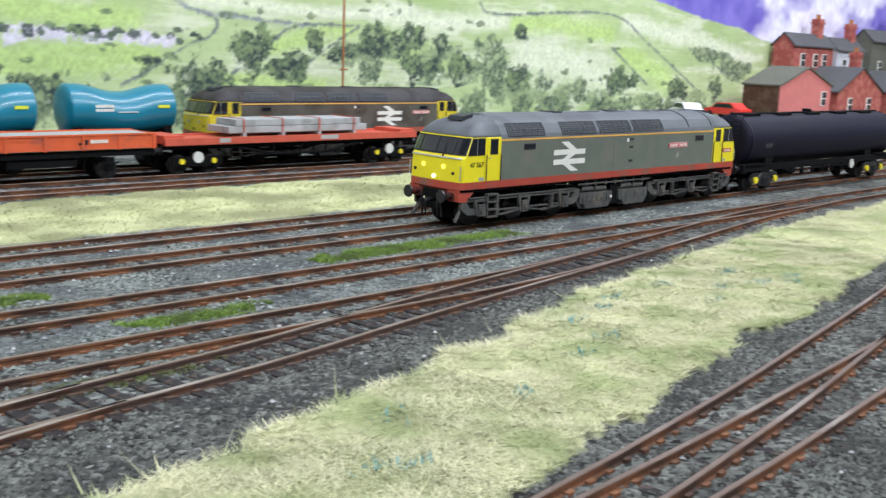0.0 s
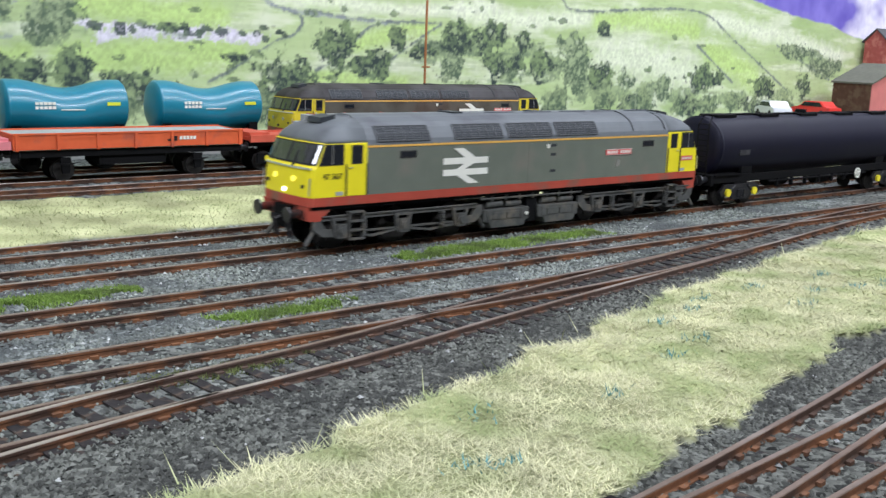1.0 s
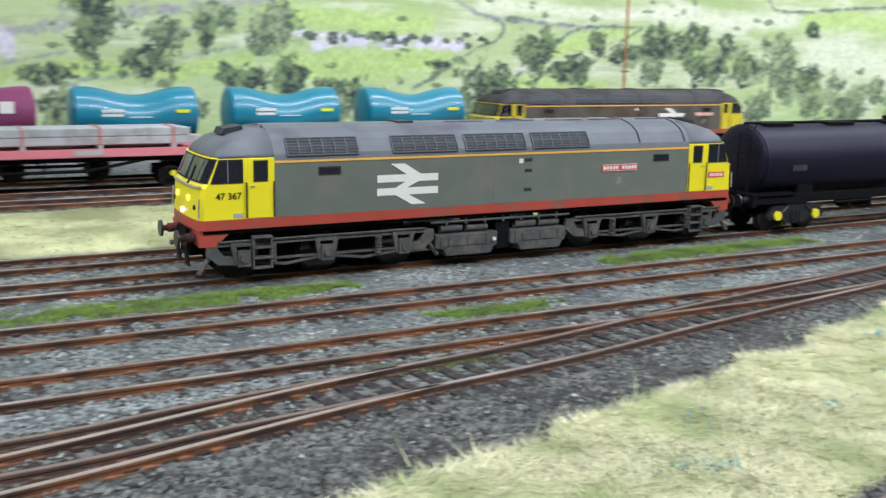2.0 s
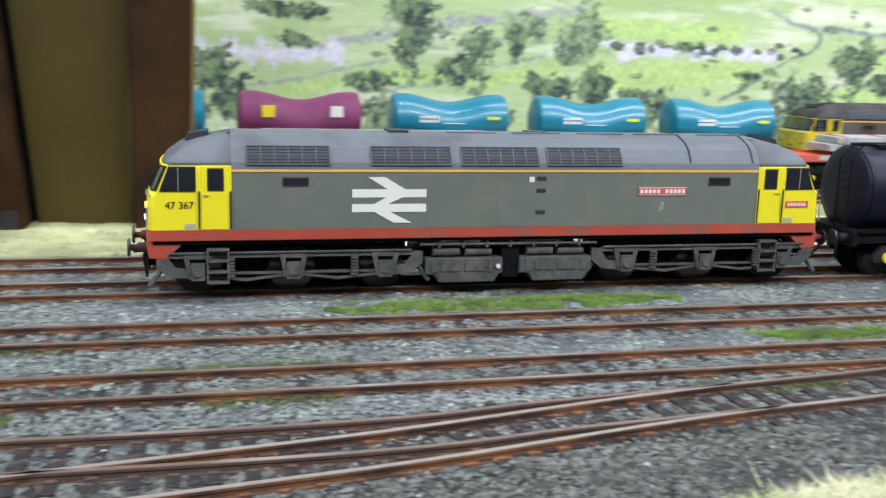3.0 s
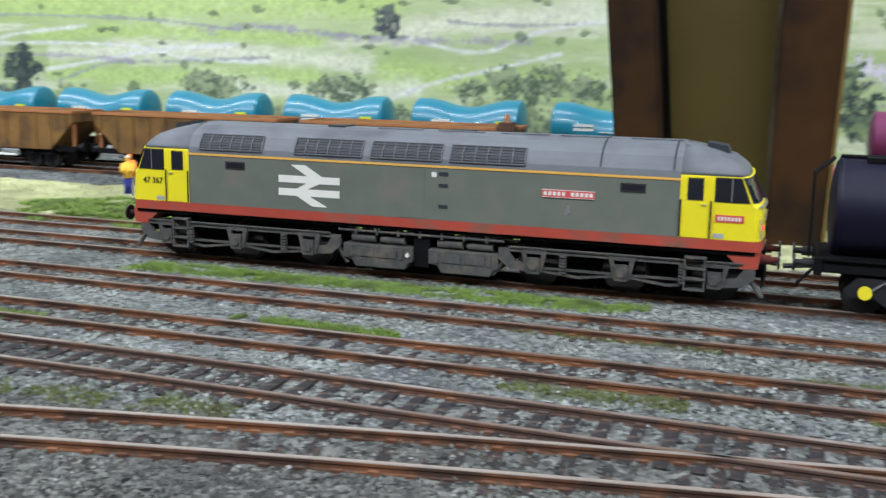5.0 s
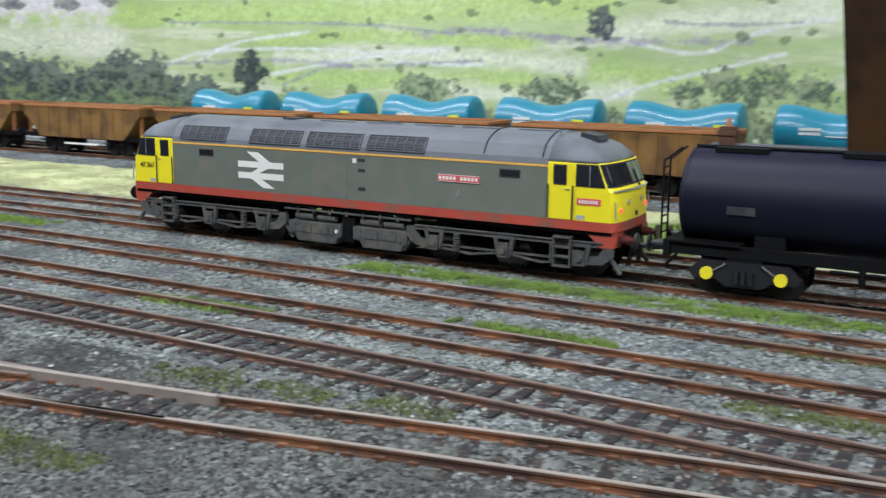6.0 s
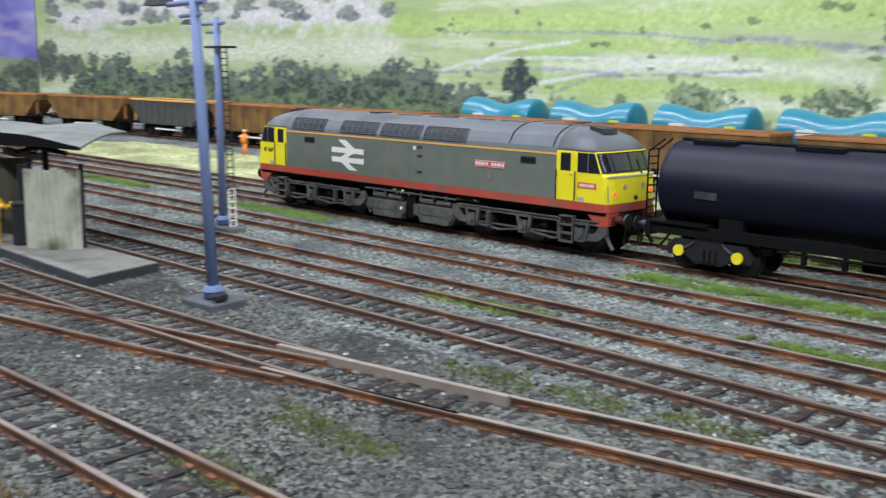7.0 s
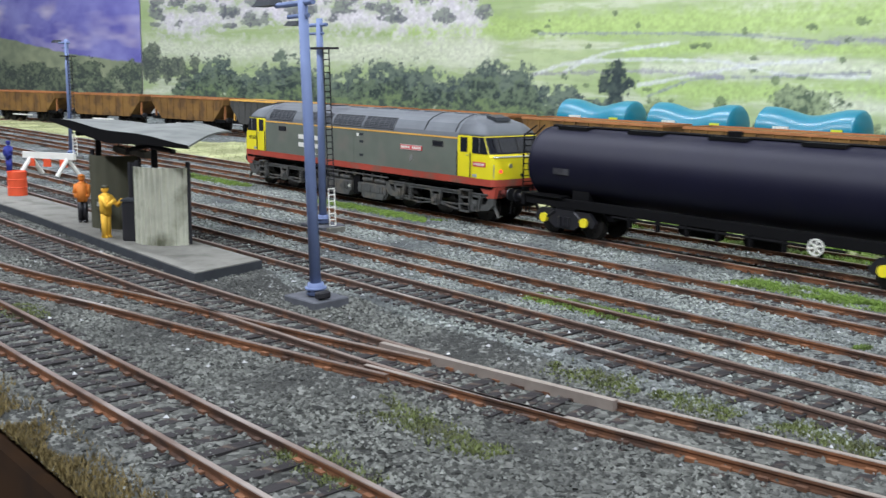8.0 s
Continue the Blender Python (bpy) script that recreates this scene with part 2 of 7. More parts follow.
def rod(bm, p, q, r, seg=8, r2=None):
    """A closed round bar from p to q."""
    p, q = Vector(p), Vector(q)
    turn = (q - p).to_track_quat("Z", "Y").to_matrix()
    rings = []
    for c, rr in ((p, r), (q, r if r2 is None else r2)):
        rings.append([bm.verts.new(c + turn @ Vector((rr * math.cos(k * math.tau / seg), rr * math.sin(k * math.tau / seg), 0))) for k in range(seg)])
    for i in range(seg):
        bm.faces.new((rings[0][i], rings[0][(i + 1) % seg], rings[1][(i + 1) % seg], rings[1][i]))
    bm.faces.new(rings[0][::-1])
    bm.faces.new(rings[1])
    return bm


def rods(*rows, seg=8):
    bm = bmesh.new()
    for p, q, r in rows:
        rod(bm, p, q, r, seg)
    return bm


def loft(bm, rings, closed=True, caps=True):
    vs = [[bm.verts.new(p) for p in ring] for ring in rings]
    n = len(rings[0])
    for a, b in zip(vs, vs[1:]):
        for i in range(n if closed else n - 1):
            j = (i + 1) % n
            bm.faces.new((a[i], a[j], b[j], b[i]))
    if caps and closed:
        bm.faces.new(vs[0][::-1])
        bm.faces.new(vs[-1])
    bmesh.ops.recalc_face_normals(bm, faces=bm.faces)
    return bm


def lettering(name, text, size, material, parent, m, label="", spacing=1.0):
    """Flat raised letters in the built-in font, facing -y."""
    cu = bpy.data.curves.new(name, "FONT")
    cu.body, cu.size, cu.extrude, cu.space_character = text, size, 0.00008, spacing
    cu.align_x, cu.align_y = "CENTER", "CENTER"
    cu.materials.append(material)
    source = new(name + "_outline", cu)
    bpy.context.view_layer.update()
    me = bpy.data.meshes.new_from_object(source.evaluated_get(bpy.context.evaluated_depsgraph_get()))
    bpy.data.objects.remove(source)
    bpy.data.curves.remove(cu)
    me.transform(m)
    ob = new(name, me)
    ob.parent = parent
    if label:
        ob["label"] = label
    return ob

# ---- the room and the baseboard ----
part("floor", B((-2.9, 2.5, -2.2, 0.9, -1.02, -1.0)), M_CARPET)["kind"] = "structure"
part("ceiling", B((-2.9, 2.5, -2.2, 0.9, 1.4, 1.44)), M_PLASTER)["kind"] = "structure"
for wname, wb in (("wall_north", (-2.9, 2.5, 0.9, 1.0, -1, 1.4)), ("wall_south", (-2.9, 2.5, -2.3, -2.2, -1, 1.4)),
                  ("wall_west", (-3.0, -2.9, -2.2, 0.9, -1, 1.4)), ("wall_east", (2.5, 2.6, -2.2, 0.9, -1, 1.4))):
    tagged(part(wname, B(wb), M_PLASTER), kind="structure")
M_TUBE = glow("tube_glow", (1.0, 0.97, 0.9), 3.0)
for tx, ty, tz, tlen, power in TUBES:
    lampthing = thing("ceiling_light", "white fluorescent batten hung under the ceiling", "light", pose(tx, ty, tz), "ceiling lights")
    th = tlen / 2
    part("body", B((-th, th, -0.06, 0.06, 0.0, 0.05), bevel=0.004), M_PLASTER, lampthing)
    part("tube", rods(((-th + 0.03, 0, -0.012), (th - 0.03, 0, -0.012), 0.013), seg=12), M_TUBE, lampthing)
    for hx in (-th * 0.7, th * 0.7):
        part("hanger", rods(((hx, 0, 0.05), (hx, 0, 1.4 - tz), 0.004)), M_IRON, lampthing)

board = thing("baseboard", "layout baseboard of plywood on trestle legs", "table", kind="structure")
part("board_top", B((-2.6, 2.2, -0.2985, 0.352, -0.03, -0.0075)), M_WOODDARK, board)
for lx in (-2.4, -0.8, 0.6, 2.0):
    for ly in (-0.28, 0.31):
        part("leg", B((lx - 0.025, lx + 0.025, ly - 0.025, ly + 0.025, -1.0, -0.03)), M_WOODDARK, board)

RAIL_H = 0.0025   # rail top is z = 0
SLEEPER_TOP = -0.0019
GROUND = -0.0023

# ---- track plan: centre lines as (x, y) ----


def spline(points, step=0.01):
    """A smooth line through points (Catmull-Rom), sampled at about step."""
    pts = [Vector((x, y)) for x, y in points]
    pts = [2 * pts[0] - pts[1]] + pts + [2 * pts[-1] - pts[-2]]
    out = []
    for a, b, c, e in zip(pts, pts[1:], pts[2:], pts[3:]):
        n = max(1, int((c - b).length / step))
        for k in range(n):
            t = k / n
            out.append(0.5 * ((2 * b) + (c - a) * t + (2 * a - 5 * b + 4 * c - e) * t * t + (3 * b - a - 3 * c + e) * t ** 3))
    return out + [pts[-2]]


GAUGE = 0.0165
FAR_TWO = ((-1.62, 0.085), (-1.50, 0.128), (-1.411, 0.156), (-1.33, 0.182), (-1.255, 0.205), (-1.17, 0.223), (-1.09, 0.233), (-1.0, 0.237), (-0.5, 0.237), (0.9, 0.237))
TRACKS = (
    ("main", ((-2.5, 0.0), (2.1, 0.0)), 0, M_RUST, M_RAILTOP),
    ("relief", ((-2.5, 0.042), (2.1, 0.042)), 0, M_RUST, M_RAILTOP),
    ("loop", ((-2.5, -0.0552), (0.4, -0.0567), (2.1, -0.0567)), 0, M_RUST, M_RAILTOP),
    ("yard_one", ((-2.5, -0.112), (-0.3, -0.1053), (0.2, -0.1018), (0.32, -0.1005), (0.42, -0.0885), (0.55, -0.0675), (0.66, -0.0575)), 0, M_RUST, M_RAILTOP),
    ("yard_two", ((-2.5, -0.17), (-0.9, -0.149), (-0.49, -0.1455), (-0.2, -0.1425), (0.02, -0.1455), (0.09, -0.1385), (0.18, -0.1285), (0.24, -0.1175), (0.3, -0.1075), (0.36, -0.0985), (0.42, -0.089)), 80, M_RUSTDARK, M_RAILTOP),
    ("yard_three", ((-0.25, -0.2033), (-0.19, -0.1925), (-0.145, -0.1835), (-0.073, -0.1705), (0.0, -0.159), (0.048, -0.1515), (0.1, -0.1405), (0.14, -0.133)), 0, M_RUST, M_RAILBRIGHT),
    ("siding_one", ((-2.0, -0.225), (-0.9, -0.215), (-0.56, -0.2125), (-0.4, -0.2095), (-0.3, -0.2045), (-0.23, -0.199), (-0.19, -0.1925)), 60, M_RUSTDARK, M_RAILTOP),
    ("siding_two", ((-0.80, -0.2760), (-0.68, -0.2715), (-0.55, -0.2620), (-0.43, -0.2475), (-0.36, -0.231), (-0.30, -0.2185), (-0.24, -0.2045)), 0, M_RUST, M_RAILTOP),
    ("front_siding", ((-1.4, -0.2790), (-0.6, -0.2740), (-0.35, -0.2705), (-0.2, -0.2665), (0.0, -0.262), (0.12, -0.2535), (0.18, -0.2455), (0.22, -0.2405), (0.31, -0.2265), (0.5, -0.19), (0.8, -0.12)), 60, M_RUST, M_RAILTOP),
    ("front_siding_two", ((0.08, -0.257), (0.16, -0.2525), (0.23, -0.248), (0.275, -0.244), (0.4, -0.232), (0.9, -0.18)), 0, M_RUST, M_RAILTOP),
    ("far_one", ((-0.15, 0.193), (0.9, 0.193)), 0, M_RUST, M_RAILTOP),
    ("far_two", FAR_TWO, 0, M_RUST, M_RAILTOP),
    ("far_three", tuple((x, y + 0.044) for x, y in FAR_TWO), 0, M_RUST, M_RAILTOP),
)


def strip(bm, line, offset, z0, z1, half, half2=None):
    """A bar along a line, at an offset to its left, from z0 to z1."""
    half2 = half if half2 is None else half2
    rings = []
    for i, p in enumerate(line):
        d = (line[min(i + 1, len(line) - 1)] - line[max(i - 1, 0)]).normalized()
        nrm = Vector((-d.y, d.x))
        c = p + nrm * offset
        rings.append([(*(c + nrm * half), z0), (*(c + nrm * half2), z1), (*(c - nrm * half2), z1), (*(c - nrm * half), z0)])
    return loft(bm, rings)


RAIL_PROFILE = ((0.0011, -0.0025), (0.0011, -0.0021), (0.0004, -0.0019), (0.0004, -0.0010), (0.0007, -0.0008), (0.0007, -0.0002))


def rail_bar(bm, line, offset):
    """A rail of one flat-bottomed section along a line."""
    rings = []
    ring0 = [(w, z) for w, z in RAIL_PROFILE] + [(-w, z) for w, z in RAIL_PROFILE[::-1]]
    for i, p in enumerate(line):
        d = (line[min(i + 1, len(line) - 1)] - line[max(i - 1, 0)]).normalized()
        nrm = Vector((-d.y, d.x))
        rings.append([(*(p + nrm * (offset + w)), z) for w, z in ring0])
    return loft(bm, rings)


sleeper_places = []   # (track thing, x, y, turn, own object)
for tname, pts, own, side, top in TRACKS:
    line = spline(pts)
    tr = tagged(thing("railway_track", "rusty model railway track with bullhead rails on dark sleepers", "track", group="railway tracks"))
    for s in (1, -1):
        rail = bmesh.new()
        off = s * (GAUGE / 2 + 0.0006)
        rail_bar(rail, line, off)
        r = part("rail", rail, side, tr)
        cap = bmesh.new()
        strip(cap, line, off, -0.0002, 0.0, 0.00068, 0.0006)
        part("rail_head", cap, top, r, "worn shiny running surface")
    # sleepers at 7.6 mm
    total, acc, chairs, rest = 0.0, 0.0, [], []
    for a, b in zip(line, line[1:]):
        seg = (b - a).length
        while acc < total + seg:
            c = a + (b - a) * ((acc - total) / seg)
            ang = math.atan2(b.y - a.y, b.x - a.x)
            near = own and -0.62 < c.x < 0.42
            (sleeper_places.append((tr, c.x, c.y, ang)) if near else rest.append((c.x, c.y, ang)))
            chairs.append((c.x, c.y, ang))
            acc += 0.0076
        total += seg

    def blocks(places, boxes, name, material):
        v, f = [], []
        for x, y, ang in places:
            ca, sa = math.cos(ang), math.sin(ang)
            for x0, x1, y0, y1, z0, z1 in boxes:
                n = len(v)
                j = random.uniform(-0.0002, 0.0002)
                for px in (x0, x1):
                    for py in (y0, y1):
                        for pz in (z0, z1):
                            v.append((x + ca * px - sa * py, y + sa * px + ca * py, pz + j))
                f += [[n + i for i in q] for q in ((0, 1, 3, 2), (4, 6, 7, 5), (0, 4, 5, 1), (2, 3, 7, 6), (0, 2, 6, 4), (1, 5, 7, 3))]
        me = bpy.data.meshes.new(name)
        me.from_pydata(v, [], f)
        me.materials.append(material)
        ob = new(name, me)
        ob.parent = tr
        ob["kind"] = "stuff"

    if rest:
        blocks(rest, ((-0.0016, 0.0016, -0.0155, 0.0155, -0.0045, SLEEPER_TOP - (0.0 if own > 45 else 0.0004)),), "sleepers", M_SLEEPER)
    g = GAUGE / 2 + 0.0006
    blocks(chairs, [(-0.0011, 0.0011, s * g + o - 0.0006, s * g + o + 0.0006, -0.0027, -0.0015) for s in (1, -1) for o in (0.0015, -0.0015)], "rail_chairs", side)

# ---- the scenic ground: one sheet ----
FRONT_UP = ((-0.02, -0.215), (0.05, -0.203), (0.104, -0.188), (0.136, -0.181), (0.181, -0.17), (0.23, -0.158), (0.305, -0.136), (0.431, -0.110), (0.551, -0.091), (0.8, -0.075), (2.2, -0.075))
FRONT_LO = ((-0.02, -0.222), (0.05, -0.236), (0.12, -0.238), (0.172, -0.232), (0.193, -0.226), (0.236, -0.218), (0.278, -0.207), (0.316, -0.198), (0.36, -0.195), (0.5, -0.165), (0.8, -0.10), (2.2, -0.09))


def along(rows, x):
    return float(np.interp(x, [r[0] for r in rows], [r[1] for r in rows]))


def wob(x, y, f=40.0, seed=0.0):
    return noise.noise(Vector((x * f, y * f, seed)))


def in_front_grass(x, y):
    w = 0.005 * wob(x, y, 45, 3) + 0.003 * wob(x, y, 160, 7)
    return x > -0.01 and along(FRONT_LO, x) + w < y < along(FRONT_UP, x) + w


def in_back_grass(x, y):
    w = 0.006 * wob(x, y, 40, 11)
    return -2.5 < x < 2.15 and 0.062 + w < y < 0.172 + w * 0.6 + (0.0 if x > -1.0 else -0.03)


# where sleepers lie, on a grid of millimetres
mask_x, mask_y = np.arange(-1.0, 0.95, 0.001), np.arange(-0.30, 0.34, 0.001)
sleeper_mask = np.zeros((len(mask_x), len(mask_y)), bool)
for tname, pts, own, side, top in TRACKS:
    line = sorted((p.x, p.y) for p in spline(pts))
    lx, ly = [p[0] for p in line], [p[1] for p in line]
    mid_y = np.interp(mask_x, lx, ly, left=9, right=9)
    sleeper_mask |= np.abs(mask_y[None, :] - mid_y[:, None]) < 0.0125


def on_sleepers(x, y):
    """True over the sleepers of any track."""
    i, j = int((x + 1.0) * 1000), int((y + 0.30) * 1000)
    return 0 <= i < len(mask_x) and 0 <= j < len(mask_y) and bool(sleeper_mask[i, j])


def cinders(x, y):
    """1 where the dark ash lies (yard side and front), 0 where the paler ballast lies."""
    yard = -0.166 if x < -0.1 else -0.148 if x < 0.1 else -0.14 + 0.22 * (x - 0.1)
    return 1.0 / (1.0 + math.exp((y - yard - 0.01 * wob(x, y, 30, 5)) / 0.004))


gx = np.r_[np.linspace(-2.6, -0.9, 140), np.linspace(-0.895, 0.9, 560), np.linspace(0.905, 2.2, 110)]
gy = np.linspace(-0.2985, 0.345, 250)
verts, shade = [], []
for x in gx:
    for y in gy:
        z = GROUND + 0.0005 * wob(x, y, 500, 1) + 0.0004 * wob(x, y, 160, 2)
        if in_front_grass(x, y) or in_back_grass(x, y):
            z += 0.0012 + 0.0012 * wob(x, y, 60, 9)
        verts.append((x, y, z))
ny = len(gy)
faces = [(i * ny + j, (i + 1) * ny + j, (i + 1) * ny + j + 1, i * ny + j + 1) for i in range(len(gx) - 1) for j in range(ny - 1)]
gme = bpy.data.meshes.new("ground")
gme.from_pydata(verts, [], faces)
ash = gme.attributes.new("ash", "FLOAT", "POINT")
ash.data.foreach_set("value", [max(cinders(x, y), 0.75 if -1.0 < x < 0.9 and on_sleepers(x, y) else 0.0) for x, y, z in verts])
turf = gme.attributes.new("turf", "FLOAT", "POINT")
turf.data.foreach_set("value", [1.0 if in_front_grass(x, y) or in_back_grass(x, y) else 0.0 for x, y, z in verts])


def ground_material():
    m = bpy.data.materials.new("scenic_ground")
    m.use_nodes = True
    nt = m.node_tree
    b = nt.nodes["Principled BSDF"]
    b.inputs["Roughness"].default_value = 0.9
    b.inputs["Specular IOR Level"].default_value = 0.1
    tc = nt.nodes.new("ShaderNodeTexCoord")
    vor = nt.nodes.new("ShaderNodeTexVoronoi")
    vor.inputs["Scale"].default_value = 620
    nt.links.new(tc.outputs["Object"], vor.inputs["Vector"])
    big = nt.nodes.new("ShaderNodeTexNoise")
    big.inputs["Scale"].default_value, big.inputs["Detail"].default_value = 45, 8
    nt.links.new(tc.outputs["Object"], big.inputs["Vector"])
    sep = nt.nodes.new("ShaderNodeSeparateColor")
    nt.links.new(vor.outputs["Color"], sep.inputs[0])

    def ramp(source, lo, hi):
        r = nt.nodes.new("ShaderNodeValToRGB")
        r.color_ramp.elements[0].color, r.color_ramp.elements[1].color = (*lo, 1), (*hi, 1)
        nt.links.new(source, r.inputs[0])
        return r.outputs[0]

    def blend(fac, a, c):
        mx = nt.nodes.new("ShaderNodeMix")
        mx.data_type = "RGBA"
        nt.links.new(fac, mx.inputs["Factor"])
        nt.links.new(a, mx.inputs[6])
        nt.links.new(c, mx.inputs[7])
        return mx.outputs[2]

    pale = ramp(sep.outputs[0], (0.026, 0.031, 0.030), (0.225, 0.245, 0.235))
    dark = ramp(sep.outputs[0], (0.018, 0.019, 0.0175), (0.155, 0.160, 0.142))
    straw = ramp(big.outputs["Fac"], (0.27, 0.30, 0.13), (0.48, 0.48, 0.28))
    at1 = nt.nodes.new("ShaderNodeAttribute")
    at1.attribute_name = "ash"
    at2 = nt.nodes.new("ShaderNodeAttribute")
    at2.attribute_name = "turf"
    col = blend(at2.outputs["Fac"], blend(at1.outputs["Fac"], pale, dark), straw)
    # broad stains of oil and soot
    soot = nt.nodes.new("ShaderNodeTexNoise")
    soot.inputs["Scale"].default_value, soot.inputs["Detail"].default_value = 22, 9
    nt.links.new(tc.outputs["Object"], soot.inputs["Vector"])
    sr = nt.nodes.new("ShaderNodeMapRange")
    sr.inputs["From Min"].default_value, sr.inputs["From Max"].default_value = 0.38, 0.62
    sr.inputs["To Min"].default_value, sr.inputs["To Max"].default_value = 0.68, 1.3
    nt.links.new(soot.outputs["Fac"], sr.inputs["Value"])
    hsv = nt.nodes.new("ShaderNodeHueSaturation")
    nt.links.new(sr.outputs[0], hsv.inputs["Value"])
    nt.links.new(col, hsv.inputs["Color"])
    nt.links.new(hsv.outputs[0], b.inputs["Base Color"])
    bp = nt.nodes.new("ShaderNodeBump")
    bp.inputs["Strength"].default_value, bp.inputs["Distance"].default_value = 0.9, 0.0008
    nt.links.new(vor.outputs["Distance"], bp.inputs["Height"])
    bp.invert = True
    nt.links.new(bp.outputs["Normal"], b.inputs["Normal"])
    return m


gme.materials.append(ground_material())
for p in gme.polygons:
    p.use_smooth = True
tagged(new("ground", gme), "scenic ground of grey ballast, dark ash and straw-coloured turf", "ground", kind="structure")

# ---- rolling stock ----


def interp(rows, z):
    return float(np.interp(z, [r[0] for r in rows], [r[1] for r in rows]))


# half width and nose of the body by height
BODY_W = ((0.0185, 0.0183), (0.0425, 0.0183), (0.0445, 0.0178), (0.0465, 0.0167), (0.0490, 0.0150), (0.0510, 0.0120), (0.0526, 0.0080), (0.0536, 0.0035))
NOSE = ((0.0185, 0.1218), (0.0335, 0.1210), (0.0352, 0.1199), (0.0436, 0.1162), (0.0460, 0.1148), (0.0490, 0.1108), (0.0510, 0.1052), (0.0526, 0.0988), (0.0536, 0.0945))
GREY_END = 0.0940


def nose_point(v, z, out=0.0):
    """A point of the nose's front: v from -1 to 1 across it."""
    hw, xf = interp(BODY_W, z), interp(NOSE, z)
    x = xf - 0.0012 * v * v - 0.0016 * abs(v) ** 14
    n = Vector((1.0, v * 0.35 + 1.6 * v ** 15, 0.25)).normalized()
    return Vector((x, hw * v, z)) + n * out


def nose_patch(bm, v0, v1, z0, z1, out, thick=0.0006, nv=6, nz=3):
    """A slab that follows the nose."""
    grid = [[nose_point(v0 + (v1 - v0) * i / nv, z0 + (z1 - z0) * k / nz, out) for i in range(nv + 1)] for k in range(nz + 1)]
    back = [[nose_point(v0 + (v1 - v0) * i / nv, z0 + (z1 - z0) * k / nz, out - thick) for i in range(nv + 1)] for k in range(nz + 1)]
    f = [[bm.verts.new(p) for p in row] for row in grid]
    g = [[bm.verts.new(p) for p in row] for row in back]
    for k in range(nz):
        for i in range(nv):
            bm.faces.new((f[k][i], f[k][i + 1], f[k + 1][i + 1], f[k + 1][i]))
            bm.faces.new((g[k][i], g[k + 1][i], g[k + 1][i + 1], g[k][i + 1]))
    for k in range(nz):
        for i in (0, nv):
            bm.faces.new((f[k][i], f[k + 1][i], g[k + 1][i], g[k][i]))
    for i in range(nv):
        for k in (0, nz):
            bm.faces.new((f[k][i], g[k][i], g[k][i + 1], f[k][i + 1]))
    bmesh.ops.recalc_face_normals(bm, faces=bm.faces)
    return bm


def turned(bm, end):
    """Turns a nose that is built at +x round to the -x end."""
    if end < 0:
        bmesh.ops.rotate(bm, verts=bm.verts, cent=(0, 0, 0), matrix=Matrix.Rotation(math.pi, 3, "Z"))
    return bm


def nose_shell(z_levels):
    bm = bmesh.new()
    rings = []
    for z in z_levels:
        hw = interp(BODY_W, z)
        ring = [Vector((GREY_END, hw, z))] + [nose_point(1 - i / 12, z) for i in range(25)] + [Vector((GREY_END, -hw, z))]
        rings.append(ring)
    loft(bm, rings)
    return bm


def side_box(x0, x1, z0, z1, out=0.0002, depth=0.0006, y=0.0183):
    return [(x0, x1, s * y - (depth if s > 0 else out), s * y + (out if s > 0 else depth), z0, z1) for s in (1, -1)]


wheelsets = []


def wheelset(parent, x, r, zc, turning=True):
    bm = bmesh.new()
    for s in (1, -1):
        rod(bm, (0, s * 0.0072, 0), (0, s * 0.0098, 0), r, 24)
        rod(bm, (0, s * 0.0068, 0), (0, s * 0.0074, 0), r + 0.0007, 24)
        for k in range(6):
            a = k * math.tau / 6
            rod(bm, (0.5 * r * math.cos(a), s * 0.0096, 0.5 * r * math.sin(a)), (0.5 * r * math.cos(a), s * 0.0101, 0.5 * r * math.sin(a)), r * 0.14, 6)
    rod(bm, (0, -0.0095, 0), (0, 0.0095, 0), 0.0012, 8)
    ob = part("wheelset", bm, M_WHEEL, parent)
    ob.location = (x, 0, zc)
    if turning:
        wheelsets.append((ob, x, zc, r))
    return ob


